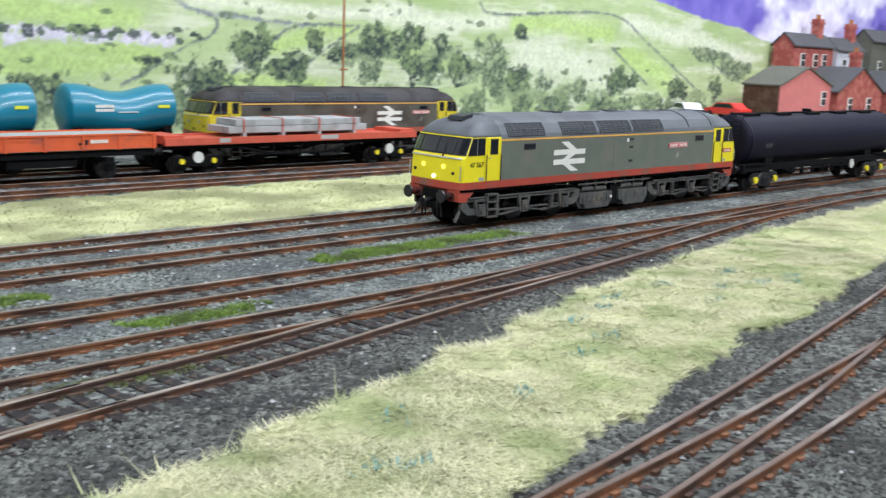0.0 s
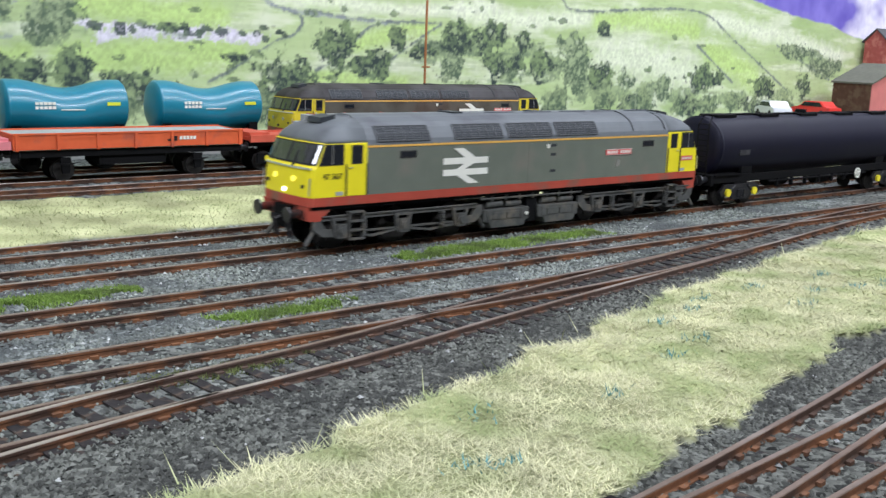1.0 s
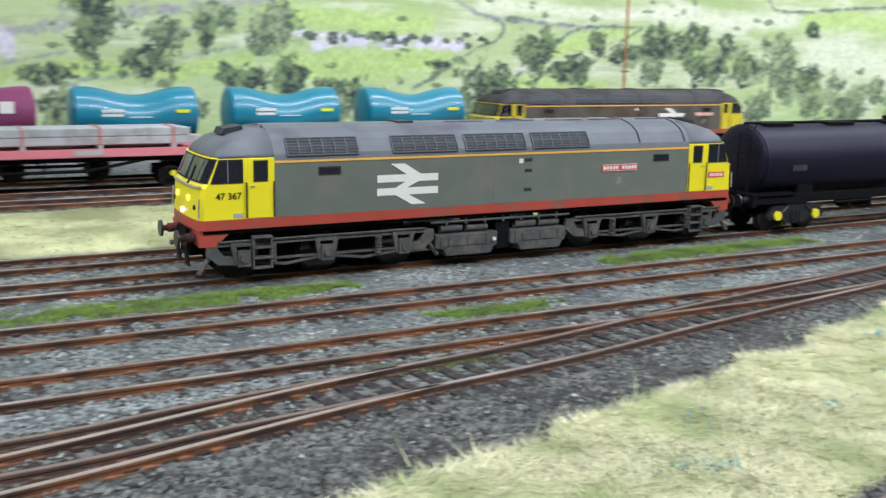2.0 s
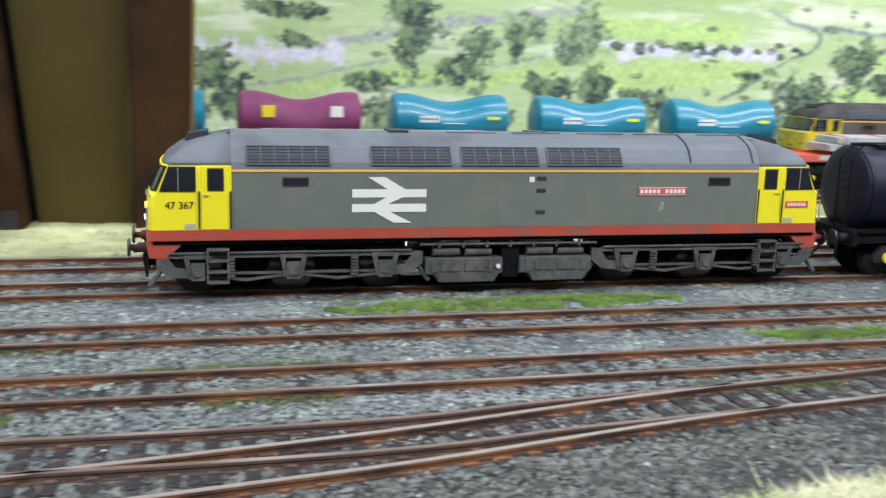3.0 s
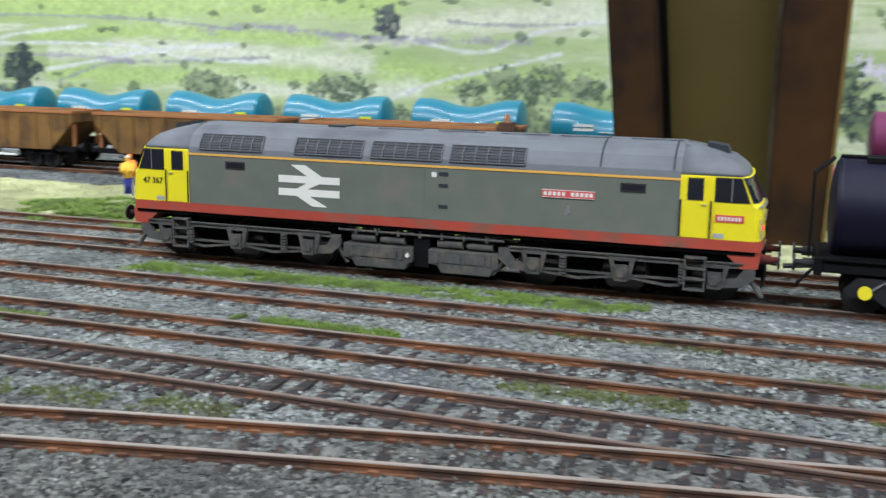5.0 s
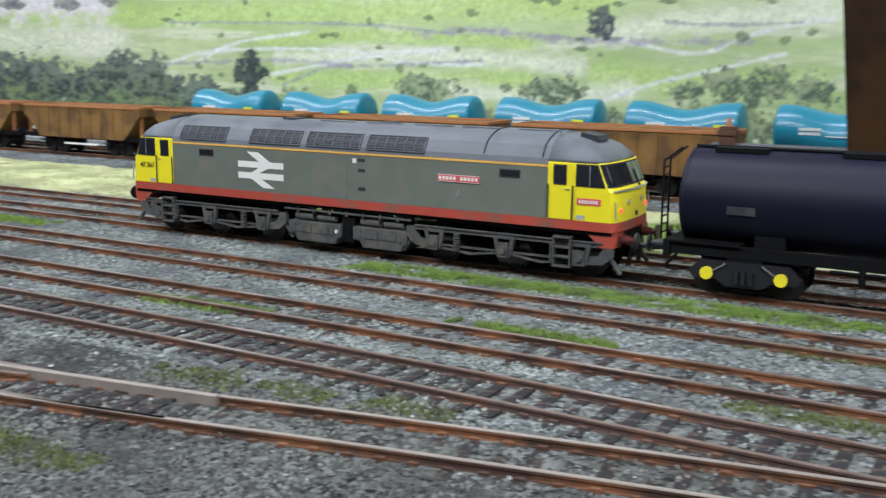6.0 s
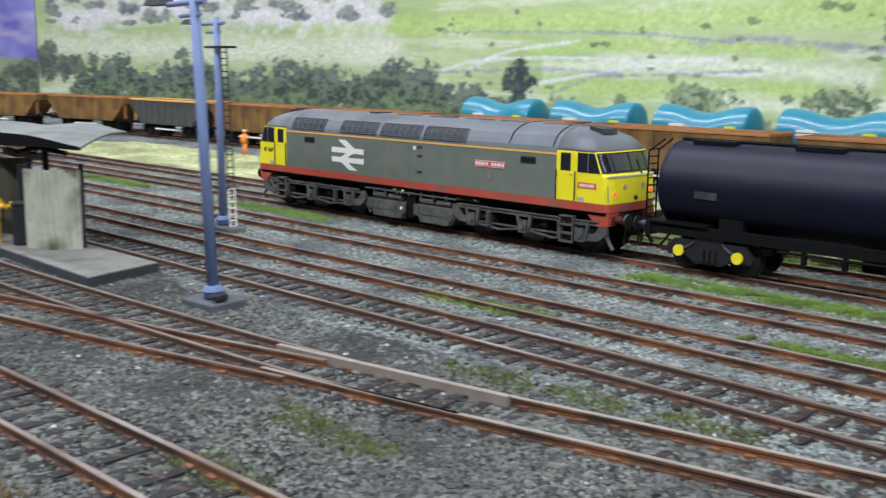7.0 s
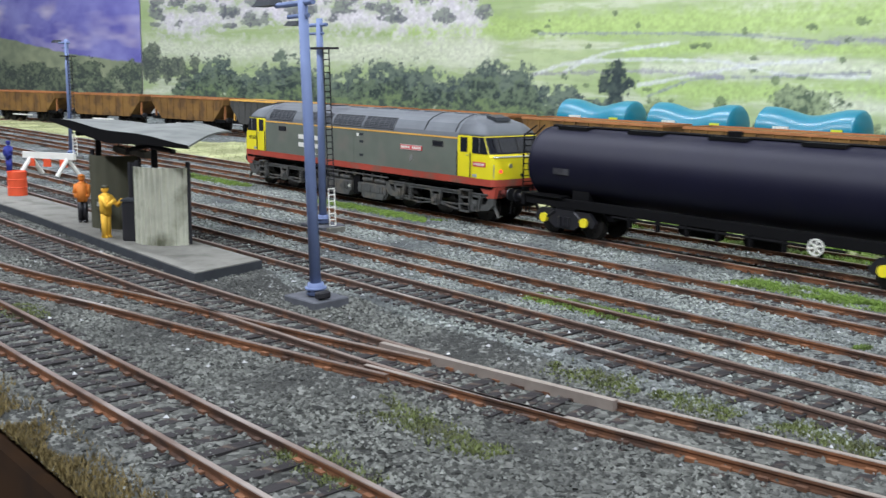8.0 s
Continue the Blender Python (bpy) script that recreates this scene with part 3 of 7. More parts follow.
def loco_bogie(loco, xc, moving):
    bogie = part("bogie", B((-0.047 + xc, 0.047 + xc, -0.006, 0.006, 0.0085, 0.0115), (xc - 0.004, xc + 0.004, -0.0148, 0.0148, 0.0095, 0.0125), (xc - 0.036, xc + 0.036, -0.0064, 0.0064, 0.0026, 0.0176)), M_UNDER, loco, "black bogie centre frame")
    for s in (1, -1):
        y0, y1 = sorted((s * 0.0150, s * 0.0166))
        frame_bm = bmesh.new()
        prism(frame_bm, [(xc - 0.0440, 0.0128), (xc - 0.0440, 0.0139), (xc + 0.0440, 0.0139), (xc + 0.0440, 0.0128)], y0, y1)
        for p, q in (((-0.0290, 0.0062), (-0.0150, 0.0048)), ((-0.0150, 0.0048), (-0.0015, 0.0066)), ((0.0015, 0.0066), (0.0150, 0.0048)), ((0.0150, 0.0048), (0.0290, 0.0062))):
            prism(frame_bm, [(xc + p[0], p[1]), (xc + q[0], q[1]), (xc + q[0], q[1] + 0.0008), (xc + p[0], p[1] + 0.0008)], y0, y1)
            prism(frame_bm, [(xc + p[0], 0.0072), (xc + q[0], 0.0072), (xc + q[0], 0.0078), (xc + p[0], 0.0078)], y0, y1)
        for e in (1, -1):
            prism(frame_bm, [(xc + e * 0.0330, 0.0060), (xc + e * 0.0400, 0.0066), (xc + e * 0.0440, 0.0098), (xc + e * 0.0440, 0.0139), (xc + e * 0.0410, 0.0139), (xc + e * 0.0380, 0.0095), (xc + e * 0.0330, 0.0090)], y0, y1)
        part("side_frame", frame_bm, M_BOGIE, bogie, "grey weathered cast side frame")
        for a in (-0.0310, 0.0, 0.0310):
            ybox = sorted((s * 0.0158, s * 0.0172))
            ax = bmesh.new()
            for e in (1, -1):
                prism(ax, [(xc + a + e * 0.0046, 0.0139), (xc + a + e * 0.0030, 0.0139), (xc + a + e * 0.0015, 0.0060), (xc + a + e * 0.0030, 0.0060)], *ybox)
            prism(ax, [(xc + a - 0.0046, 0.0139), (xc + a - 0.0046, 0.0126), (xc + a + 0.0046, 0.0126), (xc + a + 0.0046, 0.0139)], *ybox)
            prism(ax, [(xc + a - 0.0022, 0.0112), (xc + a - 0.0022, 0.0056), (xc + a + 0.0022, 0.0056), (xc + a + 0.0022, 0.0112)], *sorted((s * 0.0162, s * 0.0182)))
            rod(ax, (xc + a, s * 0.0180, 0.0086), (xc + a, s * 0.0190, 0.0086), 0.0016, 10)
            part("axlebox", ax, M_BOGIE, bogie)
        for a in (-0.0205, 0.0205):
            sp = bmesh.new()
            for k in range(6):
                rod(sp, (xc + a, s * 0.0172, 0.0066 + k * 0.0011), (xc + a, s * 0.0172, 0.0066 + k * 0.0011 + 0.0007), 0.0014, 8)
            part("coil_spring", sp, M_BOGIE, bogie)
        for e in ((1,) if xc > 0 else (-1,)):
            x0 = xc + e * 0.0245
            st = bmesh.new()
            for bx in ((x0 - 0.0036, x0 - 0.0030), (x0 + 0.0030, x0 + 0.0036)):
                prism(st, [(bx[0], 0.0045), (bx[1], 0.0045), (bx[1], 0.0160), (bx[0], 0.0160)], *sorted((s * 0.0165, s * 0.0186)))
            for z in (0.0046, 0.0082, 0.0118, 0.0155):
                prism(st, [(x0 - 0.0036, z), (x0 + 0.0036, z), (x0 + 0.0036, z + 0.0006), (x0 - 0.0036, z + 0.0006)], *sorted((s * 0.0160, s * 0.0190)))
            part("footstep", st, M_BOGIE, bogie)
    for s in (1, -1):
        pipe = bmesh.new()
        rod(pipe, (xc - 0.04, s * 0.0171, 0.0146), (xc + 0.04, s * 0.0171, 0.0146), 0.0004, 6)
        rod(pipe, (xc - 0.0405, s * 0.0145, 0.0115), (xc - 0.0465, s * 0.0150, 0.0035), 0.0009, 6)
        rod(pipe, (xc + 0.0405, s * 0.0145, 0.0115), (xc + 0.0465, s * 0.0150, 0.0035), 0.0009, 6)
        part("brake_rigging", pipe, M_BOGIE, bogie)
    for a in (-0.0310, 0.0, 0.0310):
        wheelset(bogie, xc + a, 0.0076, 0.0076, moving)
    return bogie


def buffers(owner, xend, length, direction, z=0.0158, y=0.0115, shank=M_BUFFER):
    for s in (1, -1):
        bm = bmesh.new()
        rod(bm, (xend, s * y, z), (xend + direction * length * 0.55, s * y, z), 0.0017, 12)
        rod(bm, (xend + direction * length * 0.55, s * y, z), (xend + direction * length * 0.9, s * y, z), 0.0011, 12)
        head = part("buffer", bm, shank, owner)
        disc = bmesh.new()
        rod(disc, (xend + direction * length * 0.88, s * y, z), (xend + direction * length, s * y, z), 0.0031, 16, 0.0029)
        part("buffer_head", disc, M_BUFFER, head)


def double_arrow(x0, z0, w, s):
    """The two-way arrow emblem as flat shapes on the side s."""
    bm = bmesh.new()
    h = w * 0.61
    def P(u, v):
        return (x0 + s * u * w, z0 + v * h)
    y0, y1 = sorted((-s * 0.0183, -s * 0.01855))
    bar = 0.175
    prism(bm, [P(0, 0.56), P(1, 0.56), P(1, 0.56 + bar), P(0, 0.56 + bar)], y0, y1)
    prism(bm, [P(0, 0.24), P(1, 0.24), P(1, 0.24 + bar), P(0, 0.24 + bar)], y0, y1 - 0.00003)
    y0, y1 = (y0 - 0.00002, y1 + 0.00002)
    prism(bm, [P(0.21, 1.0), P(0.44, 1.0), P(0.80, 0.65), P(0.36, 0.33), P(0.20, 0.33), P(0.56, 0.65)], y0, y1)
    y0, y1 = (y0 - 0.00002, y1 + 0.00002)
    prism(bm, [P(0.20, 0.33), P(0.40, 0.33), P(0.80, 0.0), P(0.56, 0.0)], y0, y1)
    return bm


def diesel_locomotive(label, arrow_x, plate_x, number, moving, lit):
    loco = thing("diesel_locomotive", label, "locomotive")
    # body sides
    body = bmesh.new()
    zs = (0.0225, 0.0425)
    prism(body, [(-0.0183, zs[0]), (0.0183, zs[0]), (0.0183, zs[1]), (-0.0183, zs[1])], -GREY_END, GREY_END, "x")
    side = part("body_side", body, M_GREY, loco, "weathered grey body side")
    roof = bmesh.new()
    outline = [(w, z) for z, w in BODY_W if z >= 0.0425]
    prism(roof, outline + [(-a, b) for a, b in outline[::-1]], -GREY_END, GREY_END, "x")
    top = part("roof", roof, M_ROOF, loco, "dusty mid-grey roof", smooth=False)
    stripe = bmesh.new()
    prism(stripe, [(-0.01838, 0.0190), (0.01838, 0.0190), (0.01838, 0.02245), (-0.01838, 0.02245)], -GREY_END, GREY_END, "x")
    part("red_stripe", stripe, M_RED, loco, "faded red stripe along the sill")
    part("cantrail_stripe", B(*side_box(-GREY_END, GREY_END, 0.0414, 0.0422, 0.00025)), M_GOLD, loco, "thin orange line")
    part("sill", B((-0.119, 0.119, -0.0172, 0.0172, 0.0176, 0.0189)), M_UNDER, loco)
    # roof grilles, one per side and place
    for gx0, gx1 in ((-0.0891, -0.0622), (-0.0484, -0.0211), (-0.0174, 0.0099), (0.0132, 0.0406)):
        for s in (1, -1):
            def on_roof(x, z, out):
                w = interp(BODY_W, z)
                return Vector((x, s * (w + out * 0.85), z + out * 0.45))
            gr = bmesh.new()
            loft(gr, [[on_roof(x, z, o) for z, o in ((0.0438, -0.0004), (0.0438, 0.0003), (0.0465, 0.0004), (0.0492, 0.0003), (0.0492, -0.0004))] for x in (gx0, gx1)])
            base = part("roof_grille", gr, M_GRILLE, top, "dark roof grille")
            bars = bmesh.new()
            n = 6
            for k in range(n + 1):
                x = gx0 + (gx1 - gx0) * k / n
                loft(bars, [[on_roof(x + dx, z, o) for z, o in ((0.0436, 0.0), (0.0436, 0.0006), (0.0465, 0.0007), (0.0494, 0.0006), (0.0494, 0.0))] for dx in (-0.00022, 0.00022)])
            for z in (0.0436, 0.0445, 0.0455, 0.0465, 0.0475, 0.0484, 0.0493):
                a, b = on_roof(gx0, z, 0.0004), on_roof(gx1, z, 0.0004)
                rod(bars, a, b, 0.00013 if 0.0437 < z < 0.0492 else 0.0003, 5)
            part("grille_mesh", bars, M_SLAT, base)
    for rx in (0.0670, 0.0915):
        ribs = bmesh.new()
        loft(ribs, [[(rx + dx, w + 0.0003, z + 0.0003) for z, w in BODY_W if z > 0.043] + [(rx + dx, -w - 0.0003, z + 0.0003) for z, w in BODY_W[::-1] if z > 0.043] for dx in (-0.0002, 0.0002)])
        part("roof_rib", ribs, M_GRILLE, top, "dark panel joint")
    for a, b, w in ((-0.0405, -0.0335, 0.0045), (0.010, 0.017, 0.003)):
        part("exhaust_port", B((a, b, -w, w, 0.0530, 0.0541)), M_GRILLE, top)
    hatch = bmesh.new()
    for hx in (-0.02, 0.004, 0.028, 0.05, 0.075):
        rod(hatch, (hx, -0.004, 0.0537), (hx + 0.018, -0.004, 0.0537), 0.0003, 6)
    part("roof_hatch", hatch, M_ROOF, top)
    # side details
    for s in (1, -1):
        for vx in (-0.0777, 0.0742):
            x0, x1 = sorted((-s * vx, -s * (vx + 0.0085)))
            yb = sorted((s * 0.0181, s * 0.01855))
            vent = part("engine_room_window", B((x0, x1, *yb, 0.0366, 0.0396)), M_RUBBER, side)
            part("pane", B((x0 + 0.0006, x1 - 0.0006, *sorted((s * 0.0183, s * 0.01862)), 0.0372, 0.0391)), M_GLASS, vent)
        for z in (0.0268, 0.0344, 0.0386):
            ys = sorted((s * 0.0181, s * 0.0185))
            part("fuel_vent", B((-s * 0.0110 - 0.0017, -s * 0.0110 + 0.0017, *ys, z, z + 0.0013)), M_GRILLE, side)
        ys = sorted((s * 0.0182, s * 0.01842))
        part("access_door", B((-s * -0.0005 - 0.0042, -s * -0.0005 + 0.0042, *ys, 0.0228, 0.0405)), M_GREY, side)
        part("data_panel", B((-s * 0.0075 - 0.0009, -s * 0.0075 + 0.0009, *sorted((s * 0.0182, s * 0.0185)), 0.0380, 0.0398)), M_WHITE, side)
    for s in (1, -1):
        part("emblem", double_arrow(s * arrow_x, 0.0243, 0.0252, s), M_WHITE, side, "white double-arrow emblem")
        x0 = s * plate_x
        yp = sorted((-s * 0.0183, -s * 0.0187))
        plate = part("nameplate", B((x0 - 0.0092, x0 + 0.0092, *yp, 0.0333, 0.0360)), M_PLATE, side, "red nameplate with pale unreadable lettering")
        bars = []
        for k in range(11):
            if k != 5:
                bx = x0 - 0.0080 + k * 0.0016
                bars.append((bx - 0.00055, bx + 0.00055, *sorted((-s * 0.0186, -s * 0.01882)), 0.0340, 0.0353))
        bars += [(x0 - 0.0092, x0 + 0.0092, *sorted((-s * 0.0186, -s * 0.01880)), 0.0333, 0.03345), (x0 - 0.0092, x0 + 0.0092, *sorted((-s * 0.0186, -s * 0.01880)), 0.03585, 0.0360)]
        part("name_lettering", B(*bars), M_WHITE, plate)
        crest = bmesh.new()
        for a, b, r in ((0, 0.0, 0.0011), (0.0003, 0.0012, 0.0008), (-0.0007, -0.0010, 0.0006)):
            rod(crest, (x0 + a, -s * 0.0182, 0.0288 + b), (x0 + a, -s * 0.01855, 0.0288 + b), r, 10)
        part("crest", crest, M_CHROME, side, "small pale crest")
    # cabs
    for end in (-1, 1):
        cab = part("cab", turned(nose_shell((0.0225, 0.028, 0.0335, 0.0352, 0.0385, 0.0415, 0.0434)), end), M_YELLOW, loco, "bright yellow cab end", smooth=False)
        part("cab_sill", turned(nose_shell((0.0190, 0.0225)), end), M_RED, loco, "red lower edge of the cab")
        part("cab_roof", turned(nose_shell((0.0434, 0.0446, 0.0460, 0.0475, 0.0490, 0.0500, 0.0510, 0.0518, 0.0526, 0.0536)), end), M_ROOF, loco, "grey domed cab roof", smooth=True)
        dark = part("windscreen_surround", turned(nose_patch(bmesh.new(), -0.985, 0.985, 0.0350, 0.0432, 0.0002, nv=16), end), M_RUBBER, cab)
        for v0, v1 in ((-0.95, -0.66), (-0.62, -0.03), (0.03, 0.62), (0.66, 0.95)):
            part("windscreen", turned(nose_patch(bmesh.new(), v0, v1, 0.0357, 0.0427, 0.0004), end), M_GLASS, cab)
        part("windscreen_frame", turned(nose_patch(bmesh.new(), -0.022, 0.022, 0.0350, 0.0432, 0.0006, nv=2), end), M_RUBBER, cab)
        part("brow", turned(nose_patch(bmesh.new(), -0.99, 0.99, 0.0432, 0.0436, 0.0005, nv=16, nz=1), end), M_YELLOW, cab)
        # yellow ledge's pale highlight, put into the colour as bare metal
        part("nose_ledge", turned(nose_patch(bmesh.new(), -0.93, 0.93, 0.0333, 0.0340, 0.0006, nv=14, nz=1), end), M_CHROME, cab)
        part("wiper", turned(nose_patch(bmesh.new(), 0.30, 0.33, 0.0340, 0.0400, 0.0008, nv=1), end), M_BUFFER, cab)
        for s in (1, -1):
            ys = sorted((s * 0.0180, s * 0.01855))
            w = bmesh.new()
            prism(w, [(0.1052, 0.0350), (0.1166, 0.0350), (0.1136, 0.0431), (0.1052, 0.0431)], *ys)
            fr = part("side_window_frame", turned(w, end), M_RUBBER, cab)
            w = bmesh.new()
            prism(w, [(0.1056, 0.0354), (0.1160, 0.0354), (0.1133, 0.0427), (0.1056, 0.0427)], *sorted((s * 0.0182, s * 0.0187)))
            part("side_window", turned(w, end), M_GLASS, fr)
            ribbon = [(0.1105, 0.1108, *sorted((s * 0.0184, s * 0.01878)), 0.0354, 0.0427)]
            part("window_bar", turned(B(*ribbon), end), M_CHROME, fr)
            door = part("cab_door", turned(B((0.0946, 0.1036, *sorted((s * 0.0181, s * 0.01850)), 0.0226, 0.0434), bevel=0.0001), end), M_YELLOW, cab)
            part("door_window", turned(B((0.0964, 0.1016, *sorted((s * 0.0183, s * 0.01868)), 0.0352, 0.0426)), end), M_RUBBER, door)
            part("door_glass", turned(B((0.0969, 0.1011, *sorted((s * 0.0184, s * 0.01874)), 0.0357, 0.0421)), end), M_GLASS, door)
            part("handrail", turned(rods(((0.0943, s * 0.0189, 0.0228), (0.0943, s * 0.0189, 0.0352), 0.00028), ((0.1042, s * 0.0189, 0.0228), (0.1042, s * 0.0189, 0.0352), 0.00028)), end), M_RUBBER, cab)
            part("door_handle", turned(B((0.1012, 0.1027, *sorted((s * 0.0185, s * 0.0191)), 0.0336, 0.0340)), end), M_CHROME, door)
            part("data_panel", turned(B((0.1054, 0.1088, *sorted((s * 0.0181, s * 0.01852)), 0.0230, 0.0245)), end), M_DECK, cab)
            lamp = bmesh.new()
            p = nose_point(0.38 * s, 0.0292)
            rod(lamp, p - Vector((0.0008, 0, 0)), p + Vector((0.0006, 0, 0)), 0.0011, 14)
            part("marker_light", turned(lamp, end), M_LAMPYEL if (lit and end < 0) else M_CHROME, cab, "round marker light")
            lamp = bmesh.new()
            p = nose_point(0.72 * s, 0.0266)
            rod(lamp, p - Vector((0.0010, 0, 0)), p + Vector((0.0005, 0, 0)), 0.0008, 10)
            part("tail_light", turned(lamp, end), M_LAMPRED if (lit and end > 0) else M_RUBBER, cab)
            rail = bmesh.new()
            rod(rail, nose_point(0.93 * s, 0.0232, 0.0010), nose_point(0.93 * s, 0.0300, 0.0010), 0.0003, 6)
            part("lamp_bracket", turned(rail, end), M_CHROME, cab)
            # the plough-like valance under the cab
            val = bmesh.new()
            prism(val, [(0.1085, 0.0188), (0.1210, 0.0188), (0.1203, 0.0132), (0.1150, 0.0128)], *sorted((s * 0.0100, s * 0.0168)))
            part("valance", turned(val, end), M_RED, loco, "red buffer beam fairing")
        if number:
            for s in (1, -1):
                xx = end * 0.1104
                m = pose(xx, s * 0.0185, 0.0305, 90, 0, 0 if s < 0 else 180)
                if end < 0:
                    lettering("running_number", "47 367", 0.0033, M_BLACKLET, cab, m, "black running number", 0.98)
                else:
                    yb = sorted((s * 0.0182, s * 0.01855))
                    sign = part("red_label", B((xx - 0.0046, xx + 0.0046, *yb, 0.0284, 0.0308)), M_PLATE, cab, "red label with white edging")
                    yb = sorted((s * 0.0184, s * 0.01866))
                    part("label_lettering", B(*[(xx - 0.0038 + k * 0.0011, xx - 0.0038 + k * 0.0011 + 0.0007, *yb, 0.0290, 0.0302) for k in range(7)]), M_WHITE, sign)
        head = bmesh.new()
        p = nose_point(0.05, 0.0243)
        rod(head, p - Vector((0.0008, 0, 0)), p + Vector((0.0007, 0, 0)), 0.0009, 14)
        part("headlight", turned(head, end), M_LAMPWHITE if (lit and end < 0) else M_GLASS, cab)
        # beam and buffer shanks in a darker, mottled red than the sill
        part("buffer_beam", turned(B((0.1140, 0.1208, -0.0145, 0.0145, 0.0135, 0.0189), bevel=0.0003), end), M_REDDARK, loco, "mottled dark red buffer beam")
        part("nose_socket", turned(B((0.1203, 0.1222, -0.006, 0.006, 0.0140, 0.0180)), end), M_UNDER, loco)
        buffers(loco, end * 0.1205, 0.0066, end, shank=M_REDDARK)
        pipes = bmesh.new()
        for yy in (-0.0065, -0.004, 0.0045, 0.007):
            rod(pipes, (0.1210, yy, 0.0150), (0.1225, yy, 0.0120), 0.0005, 6)
            rod(pipes, (0.1225, yy, 0.0120), (0.1215, yy, 0.0050), 0.0005, 6)
        rod(pipes, (0.1205, 0, 0.0135), (0.1262, 0, 0.0125), 0.0009, 6)
        part("brake_pipe", turned(pipes, end), M_BUFFER, loco)
        aer = bmesh.new()
        prism(aer, [(0.1010, 0.0505), (0.1085, 0.0505), (0.1075, 0.0525), (0.1010, 0.0535)], -0.005, 0.005)
        part("roof_horn_box", turned(aer, end), M_GRILLE, loco)
    # underframe
    for bx0, bx1 in ((-0.0290, -0.0012), (0.0050, 0.0316)):
        for s in (1, -1):
            ys = sorted((s * 0.0010, s * 0.0166))
            tb = bmesh.new()
            prism(tb, [(bx0, 0.0112), (bx0, 0.0058), (bx0 + 0.0035, 0.0052), (bx0 + 0.0050, 0.0026), (bx1 - 0.0030, 0.0026), (bx1 - 0.0015, 0.0052), (bx1, 0.0058), (bx1, 0.0112)], *ys)
            bmesh.ops.bevel(tb, geom=list(tb.edges), offset=0.0003, segments=1, affect="EDGES")
            tank = part("fuel_tank", tb, M_BOGIE, loco, "weathered grey underfloor tank")
            ysr = sorted((s * 0.0164, s * 0.0170))
            for pa, pb, pz0, pz1 in ((0.0055, 0.0125, 0.0066, 0.0098), (0.0140, 0.0215, 0.0066, 0.0098), (0.0020, 0.0042, 0.0062, 0.0105), (0.0225, 0.0240, 0.0062, 0.0105)):
                part("tank_panel", B((bx0 + pa, bx0 + pb, *ysr, pz0, pz1), bevel=0.0001), M_BOGIE, tank)
            cyl = bmesh.new()
            rod(cyl, (bx0 + 0.003, s * 0.0135, 0.0133), (bx0 + 0.0125, s * 0.0135, 0.0133), 0.0019, 12)
            rod(cyl, (bx0 + 0.0145, s * 0.0138, 0.0130), (bx0 + 0.0240, s * 0.0138, 0.0130), 0.0015, 12)
            part("air_reservoir", cyl, M_BOGIE, tank)
    part("tank_gap", B((-0.0012, 0.0050, -0.0150, 0.0150, 0.0040, 0.0176)), M_UNDER, loco)
    dot = bmesh.new()
    for s in (1, -1):
        rod(dot, (-s * -0.0030, s * 0.0150, 0.0083), (-s * -0.0030, s * 0.0174, 0.0083), 0.0008, 8)
    part("filler_cap", dot, M_WHITE, loco)
    pp = bmesh.new()
    for s in (1, -1):
        rod(pp, (-0.031, s * 0.0160, 0.0162), (0.0335, s * 0.0160, 0.0160), 0.0005, 6)
        for k in range(7):
            rod(pp, (-0.024 + k * 0.0085, s * 0.0160, 0.0150), (-0.024 + k * 0.0085, s * 0.0160, 0.0175), 0.0006, 6)
    part("air_pipe", pp, M_BOGIE, loco)
    for xc in (-0.0740, 0.0757):
        loco_bogie(loco, xc, moving)
    return loco


LOCO_START, SPEED = 0.4903, -0.127
train_loco = diesel_locomotive("grey, yellow-ended model diesel locomotive with red sill stripe, running", -0.0548, 0.0564, True, True, True)
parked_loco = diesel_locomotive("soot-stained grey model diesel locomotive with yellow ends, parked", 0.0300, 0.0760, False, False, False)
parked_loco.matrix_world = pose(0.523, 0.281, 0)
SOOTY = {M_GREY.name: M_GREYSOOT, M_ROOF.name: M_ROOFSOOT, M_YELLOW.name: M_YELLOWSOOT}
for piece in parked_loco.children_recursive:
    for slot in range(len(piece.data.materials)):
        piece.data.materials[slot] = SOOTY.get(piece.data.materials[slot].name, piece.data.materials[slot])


def end_disc(bm, cx, y, z, r, direction, bulge, seg=32):
    """A dished end of a tank."""
    rings = []
    for k in range(5):
        a = k / 4 * math.pi / 2
        rr, dx = r * math.cos(a) if k < 4 else r * 0.02, bulge * math.sin(a)
        rings.append([(cx + direction * dx, y + rr * math.cos(i * math.tau / seg), z + rr * math.sin(i * math.tau / seg)) for i in range(seg)])
    loft(bm, rings)


